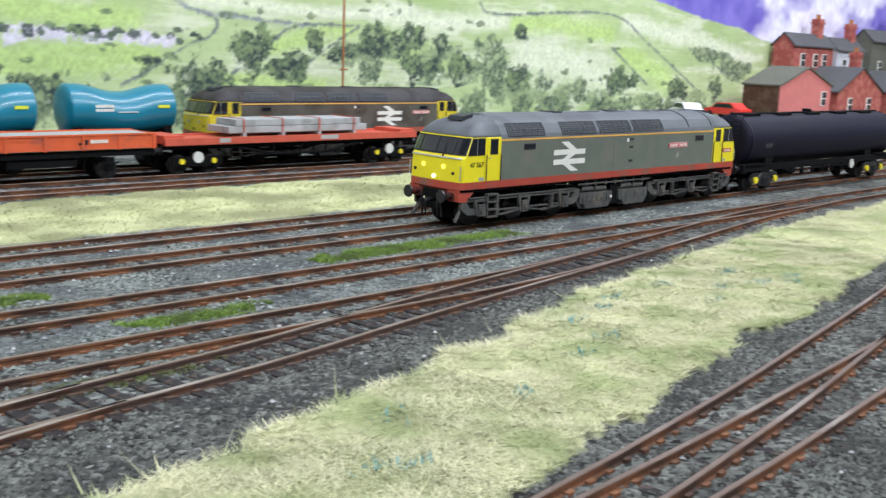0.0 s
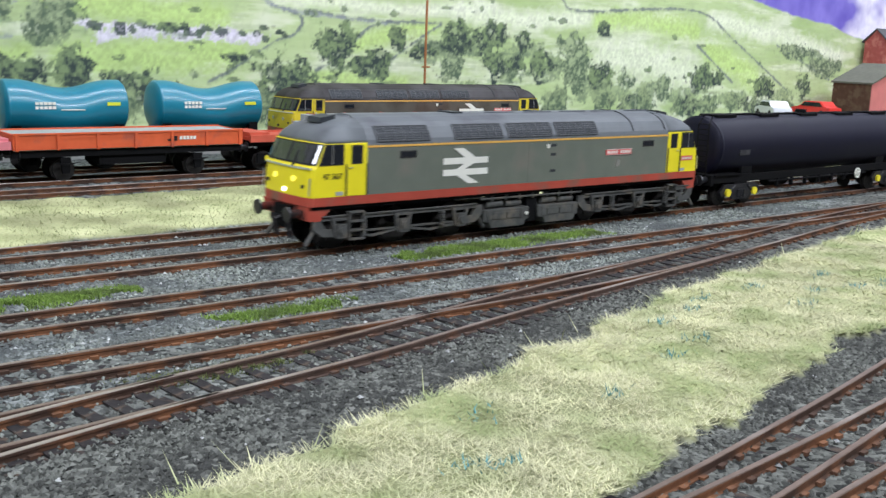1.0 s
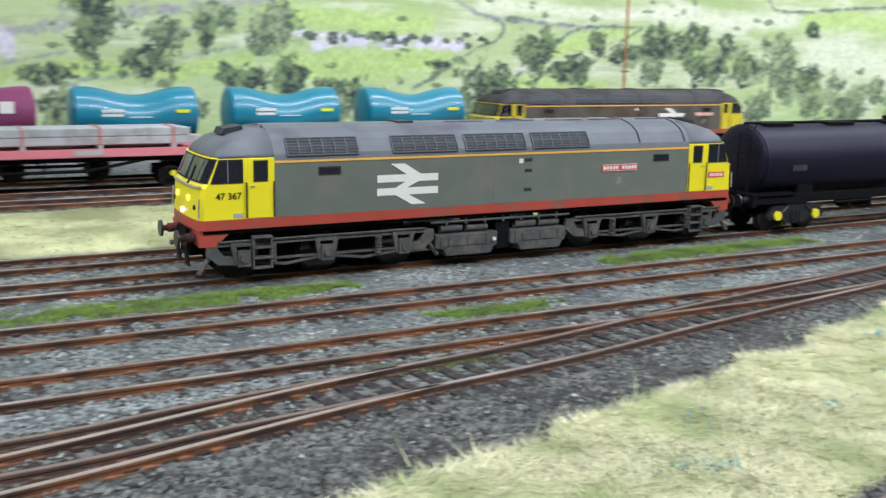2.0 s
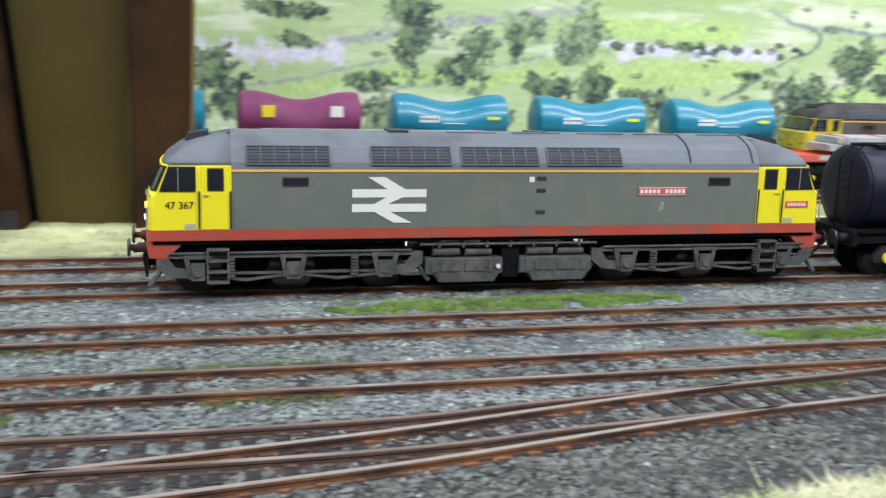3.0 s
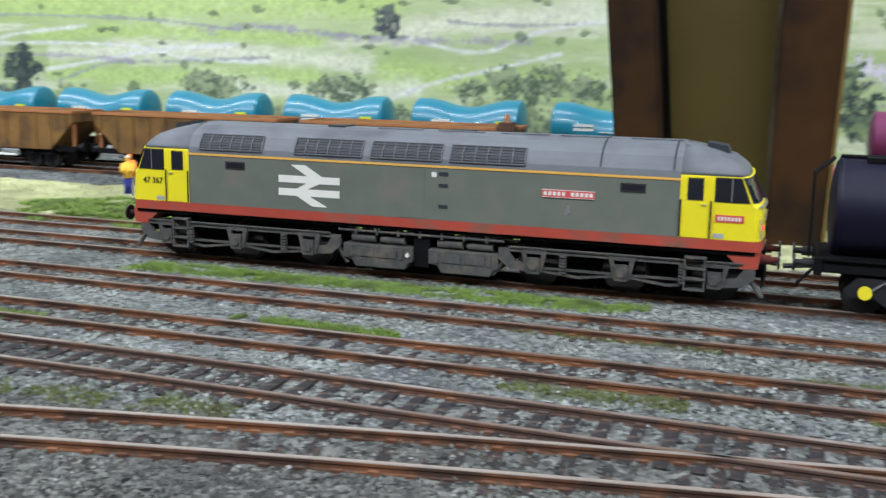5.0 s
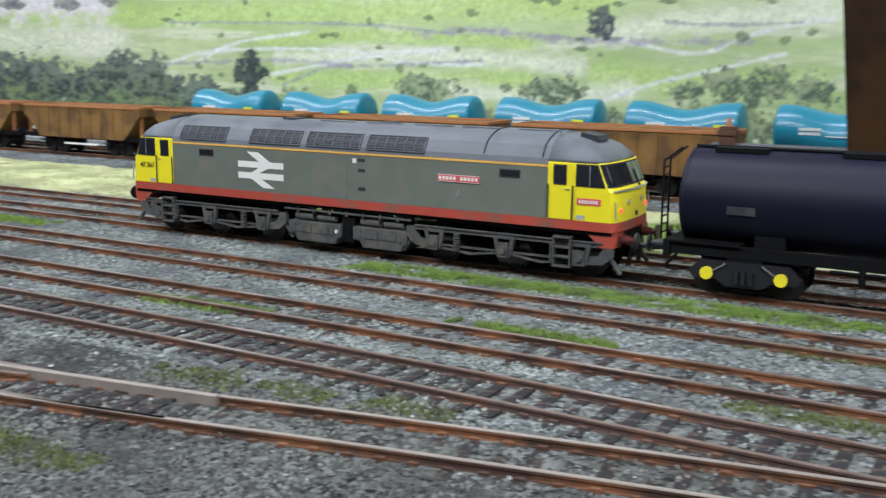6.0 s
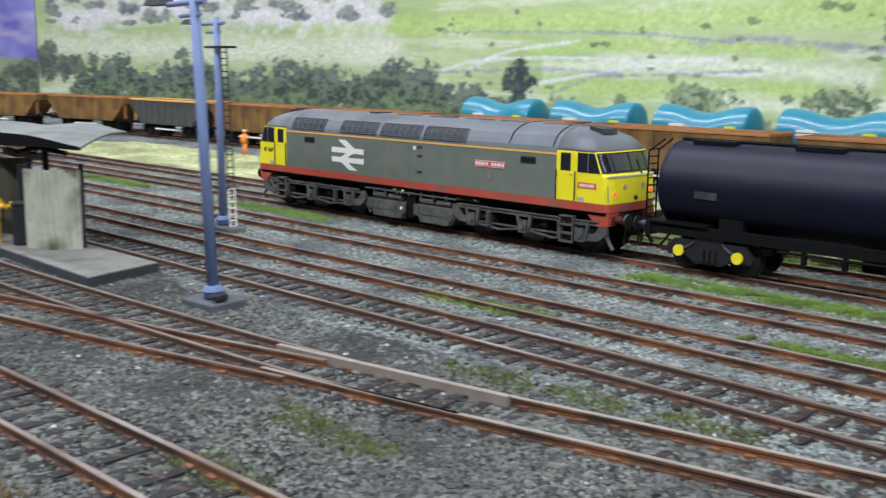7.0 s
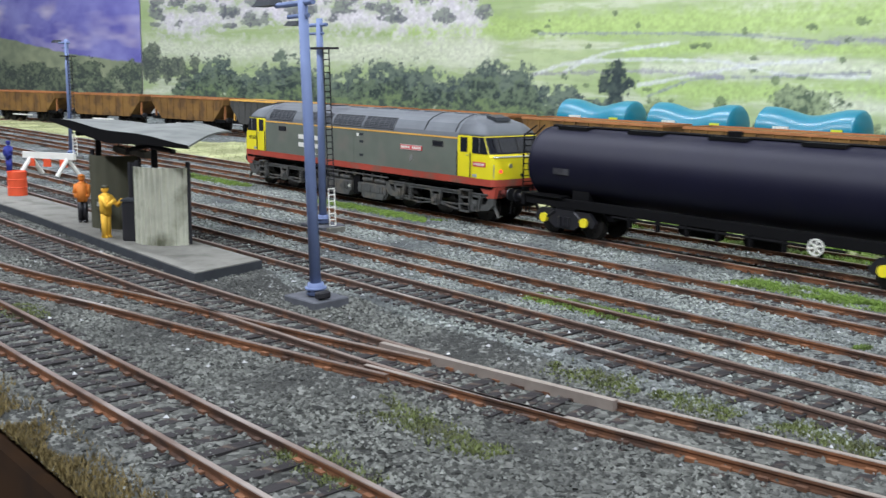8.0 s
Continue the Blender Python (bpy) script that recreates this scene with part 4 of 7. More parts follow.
def bogie_tanker():
    tk = thing("bogie_tank_wagon", "long matt black bogie tank wagon coupled behind the locomotive", "tank wagon")
    x0, x1, zc, r = -0.1050, 0.1105, 0.0328, 0.0170
    bm = bmesh.new()
    seg = 40
    loft(bm, [[(x, r * math.cos(i * math.tau / seg), zc + r * math.sin(i * math.tau / seg)) for i in range(seg)] for x in np.linspace(x0, x1, 12)], caps=False)
    end_disc(bm, x0, 0, zc, r, -1, 0.0026, seg)
    end_disc(bm, x1, 0, zc, r, 1, 0.0026, seg)
    barrel = part("tank_barrel", bm, M_TANKBLACK, tk, "matt black cylindrical tank", smooth=True)
    for xr in (x0 + 0.0005, x1 - 0.0005):
        bm = bmesh.new()
        loft(bm, [[(x, (r + dr) * math.cos(i * math.tau / seg), zc + (r + dr) * math.sin(i * math.tau / seg)) for i in range(seg)] for x, dr in ((xr - 0.0007, -0.0002), (xr - 0.0006, 0.00015), (xr + 0.0006, 0.00015), (xr + 0.0007, -0.0002))], caps=False)
        part("weld_band", bm, M_TANKBLACK, barrel, smooth=True)
    for wx in (-0.088, -0.046, -0.004, 0.038, 0.080):
        part("walkway", B((wx - 0.009, wx + 0.009, -0.0060, 0.0060, zc + r - 0.0008, zc + r + 0.0008)), M_UNDER, barrel)
    part("top_rail", rods(((x0, 0.0, zc + r + 0.0006), (x1, 0.0, zc + r + 0.0006), 0.0006)), M_UNDER, barrel)
    lids = bmesh.new()
    rod(lids, (-0.004, 0, zc + r), (-0.004, 0, zc + r + 0.0030), 0.0032, 16)
    part("filler_hatch", lids, M_UNDER, barrel)
    for s in (1, -1):
        part("data_panel", B(*[(-0.089, -0.0795, *sorted((s * 0.0163, s * 0.01712)), 0.0290, 0.0318)]), M_DATAGREY, barrel, "small worn grey panel")
    part("solebar", B((-0.1085, 0.1085, -0.0148, -0.0125, 0.0135, 0.0178), (-0.1085, 0.1085, 0.0125, 0.0148, 0.0135, 0.0178), bevel=0.0002), M_UNDER, tk)
    for e in (-1, 1):
        xs = sorted((e * 0.1085, e * 0.1110))
        part("headstock", B((*xs, -0.0155, 0.0155, 0.0125, 0.0185), bevel=0.0002), M_UNDER, tk)
        part("end_platform", B((*sorted((e * 0.084, e * 0.1085)), -0.0162, 0.0162, 0.0178, 0.0186)), M_UNDER, tk)
        buffers(tk, e * 0.1110, 0.0066, e)
        part("coupling", rods(((e * 0.110, 0, 0.0130), (e * 0.1205, 0, 0.0120), 0.0009), ((e * 0.110, 0.004, 0.0120), (e * 0.116, 0.004, 0.0050), 0.0006)), M_BUFFER, tk)
        ladder = bmesh.new()
        for yy in (-0.0125, -0.0055):
            rod(ladder, (e * 0.1128, yy, 0.0180), (e * 0.1128, yy, 0.0455), 0.0004, 6)
            rod(ladder, (e * 0.1128, yy, 0.0455), (e * 0.1070, yy * 0.8, 0.0505), 0.0004, 6)
        for k in range(10):
            z = 0.0200 + k * 0.0029
            rod(ladder, (e * 0.1128, -0.0125, z), (e * 0.1128, -0.0055, z), 0.0003, 6)
        part("ladder", ladder, M_UNDER, tk)
        part("saddle", B((*sorted((e * 0.070, e * 0.080)), -0.0130, 0.0130, 0.0150, 0.0250)), M_UNDER, tk)
        bx = e * 0.0825
        bogie = part("bogie", B((bx - 0.006, bx + 0.006, -0.0150, 0.0150, 0.0070, 0.0135), (bx - 0.0185, bx + 0.0185, -0.0020, 0.0020, 0.0080, 0.0110)), M_UNDER, tk)
        for s in (1, -1):
            fr = bmesh.new()
            prism(fr, [(bx - 0.0190, 0.0085), (bx - 0.0150, 0.0125), (bx + 0.0150, 0.0125), (bx + 0.0190, 0.0085), (bx + 0.0175, 0.0060), (bx + 0.0095, 0.0062), (bx + 0.0060, 0.0038), (bx - 0.0060, 0.0038), (bx - 0.0095, 0.0062), (bx - 0.0175, 0.0060)], *sorted((s * 0.0135, s * 0.0152)))
            part("side_frame", fr, M_BUFFER, bogie)
            det = bmesh.new()
            for k in (-1, 0, 1):
                rod(det, (bx + k * 0.0024, s * 0.0155, 0.0050), (bx + k * 0.0024, s * 0.0155, 0.0095), 0.0010, 8)
            for a, b in ((-0.0130, -0.0060), (0.0060, 0.0130)):
                rod(det, (bx + a, s * 0.0153, 0.0118 if abs(a) < abs(b) else 0.0070), (bx + b, s * 0.0153, 0.0070 if abs(a) < abs(b) else 0.0118), 0.0007, 6)
            part("suspension", det, M_BUFFER, bogie)
            for a in (-0.0125, 0.0125):
                cap = bmesh.new()
                rod(cap, (bx + a, s * 0.0150, 0.0080), (bx + a, s * 0.0166, 0.0080), 0.0022, 16)
                part("axle_cap", cap, M_AXLEYELLOW, bogie, "bright yellow axle cap")
        for a in (-0.0125, 0.0125):
            wheelset(bogie, bx + a, 0.0062, 0.0062)
    gear = bmesh.new()
    for s in (1, -1):
        rod(gear, (-0.055, s * 0.0145, 0.0125), (0.055, s * 0.0145, 0.0125), 0.0006, 6)
        for k in range(7):
            x = -0.045 + k * 0.015
            rod(gear, (x, s * 0.0140, 0.0140), (x, s * 0.0140, 0.0090), 0.0012, 6)
    rod(gear, (-0.03, 0.004, 0.0095), (-0.01, 0.004, 0.0095), 0.0035, 14)
    rod(gear, (0.008, -0.005, 0.0100), (0.024, -0.005, 0.0100), 0.0030, 14)
    part("brake_gear", gear, M_UNDER, tk)
    for s in (1, -1):
        wh = bmesh.new()
        seg = 20
        cx, cz = 0.0435, 0.0128
        loft(wh, [[(cx + rr * math.cos(i * math.tau / seg), s * yy, cz + rr * math.sin(i * math.tau / seg)) for i in range(seg)] for rr, yy in ((0.0027, 0.0152), (0.0033, 0.0152), (0.0033, 0.0160), (0.0027, 0.0160), (0.0027, 0.0152))], caps=False)
        for k in range(3):
            a = k * math.pi / 3 + 0.3
            rod(wh, (cx - 0.003 * math.cos(a), s * 0.0156, cz - 0.003 * math.sin(a)), (cx + 0.003 * math.cos(a), s * 0.0156, cz + 0.003 * math.sin(a)), 0.00045, 6)
        rod(wh, (cx, s * 0.0140, cz), (cx, s * 0.0163, cz), 0.0008, 8)
        part("brake_handwheel", wh, M_WHITE, tk, "white brake handwheel")
    return tk


TANKER_GAP = 0.2486
tanker = bogie_tanker()


def four_wheels(owner, xs, r=0.0062):
    for x in xs:
        wheelset(owner, x, r, r, False)
        for s in (1, -1):
            bm = bmesh.new()
            prism(bm, [(x - 0.0030, 0.0135), (x - 0.0020, 0.0045), (x + 0.0020, 0.0045), (x + 0.0030, 0.0135)], *sorted((s * 0.0125, s * 0.0140)))
            prism(bm, [(x - 0.0075, 0.0108), (x, 0.0088), (x + 0.0075, 0.0108), (x, 0.0100)], *sorted((s * 0.0138, s * 0.0150)))
            part("axle_guard", bm, M_UNDER, owner)


def cement_tank(color, label, lime=True):
    w = thing("tank_wagon", label, "tank wagon", group="tank wagons on the far track")
    half, r, seg = 0.0345, 0.0160, 28
    bm = bmesh.new()
    rings = []
    for x in np.linspace(-half, half, 25):
        drop = 0.0050 * (0.5 + 0.5 * math.cos(math.pi * min(1.0, abs(x) / (half * 0.85))))
        rings.append([(x, r * math.cos(i * math.tau / seg), 0.0385 - drop + r * math.sin(i * math.tau / seg) * (1.0 if math.sin(i * math.tau / seg) > 0 else 1.0 - 0.25 * drop / 0.0068)) for i in range(seg)])
    loft(bm, rings, caps=False)
    end_disc(bm, -half, 0, 0.0385, r, -1, 0.0035, seg)
    end_disc(bm, half, 0, 0.0385, r, 1, 0.0035, seg)
    barrel = part("tank_barrel", bm, color, w, "", smooth=True)
    part("solebar", B((-0.040, 0.040, -0.0125, -0.0105, 0.0135, 0.0175), (-0.040, 0.040, 0.0105, 0.0125, 0.0135, 0.0175), (-0.041, -0.039, -0.0150, 0.0150, 0.0125, 0.0180), (0.039, 0.041, -0.0150, 0.0150, 0.0125, 0.0180)), M_UNDER, w)
    for a, b, c, e in ((-0.034, -0.028, 0.0115, 0.0290), (0.028, 0.034, 0.0115, 0.0290), (-0.006, 0.006, 0.010, 0.0200)):
        part("saddle", B((a, b, -c, c, 0.0168, e)), M_UNDER, w)
    for s in (1, -1):
        if lime:
            rows = [(-0.021 + k * 0.0025, -0.021 + k * 0.0025 + 0.0019) for k in range(5)]
            part("lettering", B(*[(a, b, *sorted((s * 0.0148, s * 0.0160)), z, z + 0.0017) for a, b in rows for z in (0.0375, 0.0400)], (-0.006, 0.008, *sorted((s * 0.0150, s * 0.0162)), 0.0368, 0.0373)), M_WHITE, barrel, "white lettering, unreadable")
            part("hazard_panel", B((0.022, 0.030, *sorted((s * 0.0150, s * 0.0164)), 0.0395, 0.0415)), M_LIME, barrel, "lime panel")
        else:
            part("hazard_panel", B((-0.0235, -0.0160, *sorted((s * 0.0148, s * 0.0163)), 0.0395, 0.0465)), M_AXLEYELLOW, barrel, "yellow notice panel")
            part("notice_panel", B((0.0175, 0.0250, *sorted((s * 0.0148, s * 0.0163)), 0.0400, 0.0465)), M_WHITE, barrel, "white notice panel")
    for e in (-1, 1):
        buffers(w, e * 0.041, 0.0050, e)
    four_wheels(w, (-0.023, 0.023))
    lid = bmesh.new()
    rod(lid, (0, 0, 0.0460), (0, 0, 0.0492), 0.0030, 12)
    part("filler_hatch", lid, M_UNDER, barrel)
    return w


tank0 = cement_tank(M_TEAL, "glossy teal-blue tank wagon with saddle-shaped barrel on the far track")
tank0.matrix_world = pose(0.345, 0.281, 0)
for k in range(1, 11):
    x = 0.345 - 0.0937 * k
    if k == 3:
        cement_tank(M_MAROON, "dull maroon tank wagon with yellow and white notices", False).matrix_world = pose(x, 0.281, 0)
    else:
        copy_thing(tank0, pose(x, 0.281, 0))


def low_wagon():
    """A four-wheeled low-sided open wagon."""
    w = thing("open_wagon", "orange low-sided open wagon with grey-white load on the far track", "wagon")
    h = 0.069
    wall = [(-h, h, -0.0165, -0.0155, 0.0185, 0.0272), (-h, h, 0.0155, 0.0165, 0.0185, 0.0272), (-h, -h + 0.001, -0.0155, 0.0155, 0.0185, 0.0272), (h - 0.001, h, -0.0155, 0.0155, 0.0185, 0.0272)]
    body = part("side_panel", B(*wall), M_ORANGE, w, "orange drop side")
    for k, s in [(k, s) for k in range(7) for s in (1, -1)]:
        sx = -h + 0.002 + k * (2 * h - 0.004) / 6
        part("stanchion", B((sx - 0.0008, sx + 0.0008, *sorted((s * 0.0164, s * 0.0173)), 0.0180, 0.0272)), M_ORANGE, body)
    part("top_rail", B((-h, h, -0.0172, -0.0154, 0.0266, 0.0276), (-h, h, 0.0154, 0.0172, 0.0266, 0.0276)), M_ORANGE, body)
    part("emblem", B(*[(0.027 + 0.0022 * k, 0.0286 + 0.0022 * k, -0.0170, -0.0163, 0.0222, 0.0242) for k in range(5)]), M_WHITE, body, "small white lettering, unreadable")
    part("emblem_mark", B((0.0195, 0.0255, -0.0170, -0.0163, 0.0216, 0.0226), (0.0215, 0.0255, -0.0170, -0.0163, 0.0228, 0.0243)), M_BLACKLET, body, "small black mark")
    part("floor_load", B((-h + 0.001, h - 0.001, -0.0155, 0.0155, 0.0180, 0.0268)), M_DECK, w, "grey-white sheeted load")
    part("solebar", B((-h, h, -0.0140, -0.0120, 0.0140, 0.0185), (-h, h, 0.0120, 0.0140, 0.0140, 0.0185), (-0.02, 0.02, -0.012, 0.012, 0.0085, 0.0140)), M_UNDER, w)
    for e in (-1, 1):
        buffers(w, e * h, 0.0055, e)
    four_wheels(w, (-0.040, 0.040))
    return w


low_wagon().matrix_world = pose(0.2725, 0.237, 0)


def flat_wagon(deck, label):
    w = thing("flat_wagon", label, "wagon", group="bogie flat wagons")
    h = 0.1045
    part("deck", B((-h, h, -0.0170, 0.0170, 0.0200, 0.0222), (-h, h, -0.0172, -0.0150, 0.0190, 0.0234), (-h, h, 0.0150, 0.0172, 0.0190, 0.0234)), deck, w)
    part("side_patch", B((0.015, 0.030, -0.0175, -0.0165, 0.0200, 0.0228), (-0.066, -0.058, -0.0175, -0.0165, 0.0200, 0.0228)), M_DECK, w, "pale lettering patch")
    for s in (1, -1):
        truss = bmesh.new()
        rod(truss, (-0.062, s * 0.0135, 0.0185), (-0.022, s * 0.0135, 0.0110), 0.0010, 6)
        rod(truss, (0.062, s * 0.0135, 0.0185), (0.022, s * 0.0135, 0.0110), 0.0010, 6)
        rod(truss, (-0.022, s * 0.0135, 0.0110), (0.022, s * 0.0135, 0.0110), 0.0010, 6)
        for x in (-0.022, 0.0, 0.022):
            rod(truss, (x, s * 0.0135, 0.0110), (x, s * 0.0135, 0.0190), 0.0008, 6)
        part("truss", truss, M_UNDER, w)
    part("solebar", B((-h, h, -0.0135, 0.0135, 0.0160, 0.0200)), M_UNDER, w)
    for e in (-1, 1):
        bx = e * 0.080
        bog = part("bogie", B((bx - 0.018, bx + 0.018, -0.0140, -0.0125, 0.0055, 0.0115), (bx - 0.018, bx + 0.018, 0.0125, 0.0140, 0.0055, 0.0115), (bx - 0.004, bx + 0.004, -0.012, 0.012, 0.0080, 0.0160)), M_UNDER, w)
        for s in (1, -1):
            for a in (-0.0115, 0.0115):
                cap = bmesh.new()
                rod(cap, (bx + a, s * 0.0138, 0.0085), (bx + a, s * 0.0150, 0.0085), 0.0018, 12)
                part("axle_cap", cap, M_AXLEYELLOW, bog)
            disc = bmesh.new()
            rod(disc, (bx, s * 0.0138, 0.0110), (bx, s * 0.0152, 0.0110), 0.0036, 16)
            part("handwheel", disc, M_WHITE, bog, "white disc handwheel")
        for a in (-0.0115, 0.0115):
            wheelset(bog, bx + a, 0.0062, 0.0062, False)
        buffers(w, e * h, 0.0055, e)
        part("bulkhead", B((*sorted((e * 0.090, e * 0.104)), -0.015, 0.015, 0.0222, 0.0250)), deck, w)
    return w


def steel_load(x, y, length):
    ld = thing("steel_load", "pale grey bundle of steel sections strapped on timber bearers", "load", pose(x, y, 0.0234), "steel loads")
    half = length / 2
    for row in range(2):
        for k in range(5):
            yy = -0.0125 + k * 0.0052
            part("steel_bar", B((-half + row * 0.006, half - row * 0.006 - 0.001 * k, yy, yy + 0.0047, 0.0018 + row * 0.0046, 0.0062 + row * 0.0046), bevel=0.0003), M_STEELLOAD, ld)
    for k in range(4):
        bx = -half * 0.8 + k * half * 0.53
        part("bearer", B((bx - 0.0012, bx + 0.0012, -0.0140, 0.0140, -0.0003, 0.0018)), M_DECK, ld)
        part("strap", B((bx - 0.0004, bx + 0.0004, -0.0131, -0.0126, 0.0, 0.0112), (bx - 0.0004, bx + 0.0004, -0.0131, 0.0140, 0.0109, 0.0113), (bx - 0.0004, bx + 0.0004, 0.0136, 0.0141, 0.0, 0.0112)), M_REDFLAT, ld)


red_flat = flat_wagon(M_REDFLAT, "red bogie flat wagon with black truss frame and steel load")
red_flat.matrix_world = pose(0.4515, 0.237, 0)
pink_flat = flat_wagon(M_PINK, "faded pinkish-red bogie flat wagon carrying pale steel")
pink_flat.matrix_world = pose(0.098, 0.237, 0)
steel_load(0.4530, 0.237, 0.116)
steel_load(0.1080, 0.237, 0.150)


def hopper(color, rim, label):
    w = thing("hopper_wagon", label, "hopper wagon", group="hopper wagons")
    h = 0.0690
    # sloping-ended hopper body
    bm = bmesh.new()
    outline = [(-h, 0.0395), (h, 0.0395), (h, 0.0330), (h * 0.72, 0.0135), (-h * 0.72, 0.0135), (-h, 0.0330)]
    prism(bm, outline, -0.0165, 0.0165)
    body = part("hopper_body", bm, color, w, "")
    part("rim", B((-h - 0.0006, h + 0.0006, -0.0174, -0.0155, 0.0388, 0.0406), (-h - 0.0006, h + 0.0006, 0.0155, 0.0174, 0.0388, 0.0406), (-h - 0.0006, -h + 0.001, -0.0155, 0.0155, 0.0388, 0.0406), (h - 0.001, h + 0.0006, -0.0155, 0.0155, 0.0388, 0.0406)), rim, w, "rusty top rim")
    for k in range(11):
        x = -h * 0.92 + k * h * 1.84 / 10
        zlo = 0.0150 if abs(x) < h * 0.7 else 0.0330 - (h - abs(x)) / (h * 0.28) * 0.0180
        for s in (1, -1):
            part("side_rib", B((x - 0.0006, x + 0.0006, *sorted((s * 0.0163, s * 0.0173)), zlo, 0.0388)), color, body)
    part("solebar", B((-h, h, -0.0140, -0.0120, 0.0125, 0.0160), (-h, h, 0.0120, 0.0140, 0.0125, 0.0160)), M_UNDER, w)
    for e, f in ((1, 1), (1, -1), (-1, 1), (-1, -1)):
        part("end_post", B((e * h * 0.97 - 0.0008, e * h * 0.97 + 0.0008, f * 0.0120 - 0.001, f * 0.0120 + 0.001, 0.0160, 0.0340)), rim, w)
    part("brake_lever", B((-0.020, 0.020, -0.0168, -0.0160, 0.0080, 0.0095)), M_WHITE, w, "white brake lever")
    for e in (-1, 1):
        buffers(w, e * h, 0.0050, e)
    four_wheels(w, (-0.045, -0.030, 0.030, 0.045))
    return w


def far_two_y(x):
    return float(np.interp(x, [p[0] for p in FAR_TWO], [p[1] for p in FAR_TWO]))


brown = hopper(M_HOPBROWN, M_HOPRIM, "rusty brown ribbed hopper wagon on the far track")
grey_hop = hopper(M_HOPGREY, M_GOLD, "dark grey hopper wagon with yellow top edge")
for k in range(9):
    x = -0.241 - 0.1560 * k
    m = pose(x, far_two_y(x), 0, 0, 0, math.degrees(math.atan2(far_two_y(x + 0.05) - far_two_y(x - 0.05), 0.1)))
    if k == 0:
        brown.matrix_world = m
    elif k == 5:
        grey_hop.matrix_world = m
    else:
        copy_thing(brown, m)

# ---- the printed backdrop ----
BACK_Y = 0.346


CELL = 0.0013


class Print:
    """A printed sheet: ink colours on a fine grid of x and z."""

    def __init__(self, x0, x1, z0, z1, seed):
        self.rng = np.random.default_rng(seed)
        self.x, self.z = np.arange(x0, x1, CELL), np.arange(z0, z1, CELL)
        # the picture is drawn out sideways towards the far end
        self.u = np.cumsum(np.interp(self.x, (-1.2, -0.3), (0.42, 1.0))) * CELL
        self.X, self.Z = np.meshgrid(self.x, self.z, indexing="ij")
        self.ink = np.zeros(self.X.shape + (3,))
        self.n = {f: self.cloud(f, 1.0) for f in (25, 70, 170, 420)}
        self.m = {f: self.cloud(f, 1.0) for f in (25, 70, 170, 420)}

    def cloud(self, freq, stretch, octaves=4):
        """Soft noise from 0 to 1, freq spots a metre; stretch flattens them."""
        out, amp, total = np.zeros(self.X.shape), 1.0, 0.0
        for k in range(octaves):
            u = self.u * freq * 2 ** k
            v = (self.z - self.z[0]) * freq * stretch * 2 ** k
            lat = self.rng.random((int(u[-1]) + 3, int(v[-1]) + 3))
            i, j = u.astype(int), v.astype(int)
            fu, fv = u - i, v - j
            fu, fv = (fu * fu * (3 - 2 * fu))[:, None], (fv * fv * (3 - 2 * fv))[None, :]
            a, b = lat[i][:, j], lat[i + 1][:, j]
            c, e = lat[i][:, j + 1], lat[i + 1][:, j + 1]
            out += amp * ((a * (1 - fu) + b * fu) * (1 - fv) + (c * (1 - fu) + e * fu) * fv)
            total += amp
            amp *= 0.55
        out = out / total
        return np.clip(0.5 + (out - out.mean()) / (4.0 * out.std()), 0, 1)

    def window(self, x0, x1, z0, z1):
        i0, i1 = np.searchsorted(self.x, (x0, x1))
        j0, j1 = np.searchsorted(self.z, (z0, z1))
        return slice(i0, i1), slice(j0, j1)

    def lay(self, win, alpha, color):
        a = np.clip(alpha, 0, 1)[..., None]
        self.ink[win] = self.ink[win] * (1 - a) + np.asarray(color) * a

    def fill(self, alpha, lo, hi, noise_map):
        t = np.clip(noise_map, 0, 1)[..., None]
        self.lay((slice(None), slice(None)), alpha, np.asarray(lo) * (1 - t) + np.asarray(hi) * t)

    def stroke(self, points, width, color, strength=1.0, ragged=0.5, soft=0.5):
        """An uneven band along a smooth line of (x, z), broken by noise."""
        line = np.array([tuple(p) for p in spline(points, 0.004)])
        if len(line) < 2:
            return
        pad = width * 1.6 + 0.002
        win = self.window(line[:, 0].min() - pad, line[:, 0].max() + pad, line[:, 1].min() - pad, line[:, 1].max() + pad)
        X, Z = self.X[win], self.Z[win]
        if X.size == 0:
            return
        best = np.full(X.shape, 9.0)
        for (ax, az), (bx, bz) in zip(line, line[1:]):
            dx, dz = bx - ax, bz - az
            t = np.clip(((X - ax) * dx + (Z - az) * dz) / (dx * dx + dz * dz + 1e-12), 0, 1)
            best = np.minimum(best, np.hypot(X - ax - t * dx, Z - az - t * dz))
        d = best / (width / 2) + ragged * (self.n[170][win] - 0.5) * 2 + ragged * 0.7 * (self.m[420][win] - 0.5) * 2
        self.lay(win, strength * np.clip((1.0 + soft - d) / (2 * soft), 0, 1), np.asarray(color) * (0.8 + 0.4 * self.m[420][win][..., None]))

    def tree(self, x, z, w, h, dark, light, strength=1.0):
        """A leafy crown with gaps, its sunny side up and to the left."""
        win = self.window(x - w * 0.75, x + w * 0.75, z - h * 0.12, z + h * 1.2)
        X, Z = self.X[win], self.Z[win]
        if X.size == 0:
            return
        u, v = (X - x) / (w / 2), (Z - z - h * 0.52) / (h * 0.52)
        shape = np.hypot(u, v * (1.0 + 0.25 * np.abs(u)))
        lump = 0.50 * (self.n[70][win] - 0.5) * 2 + 0.45 * (self.n[170][win] - 0.5) * 2 + 0.30 * (self.m[420][win] - 0.5) * 2
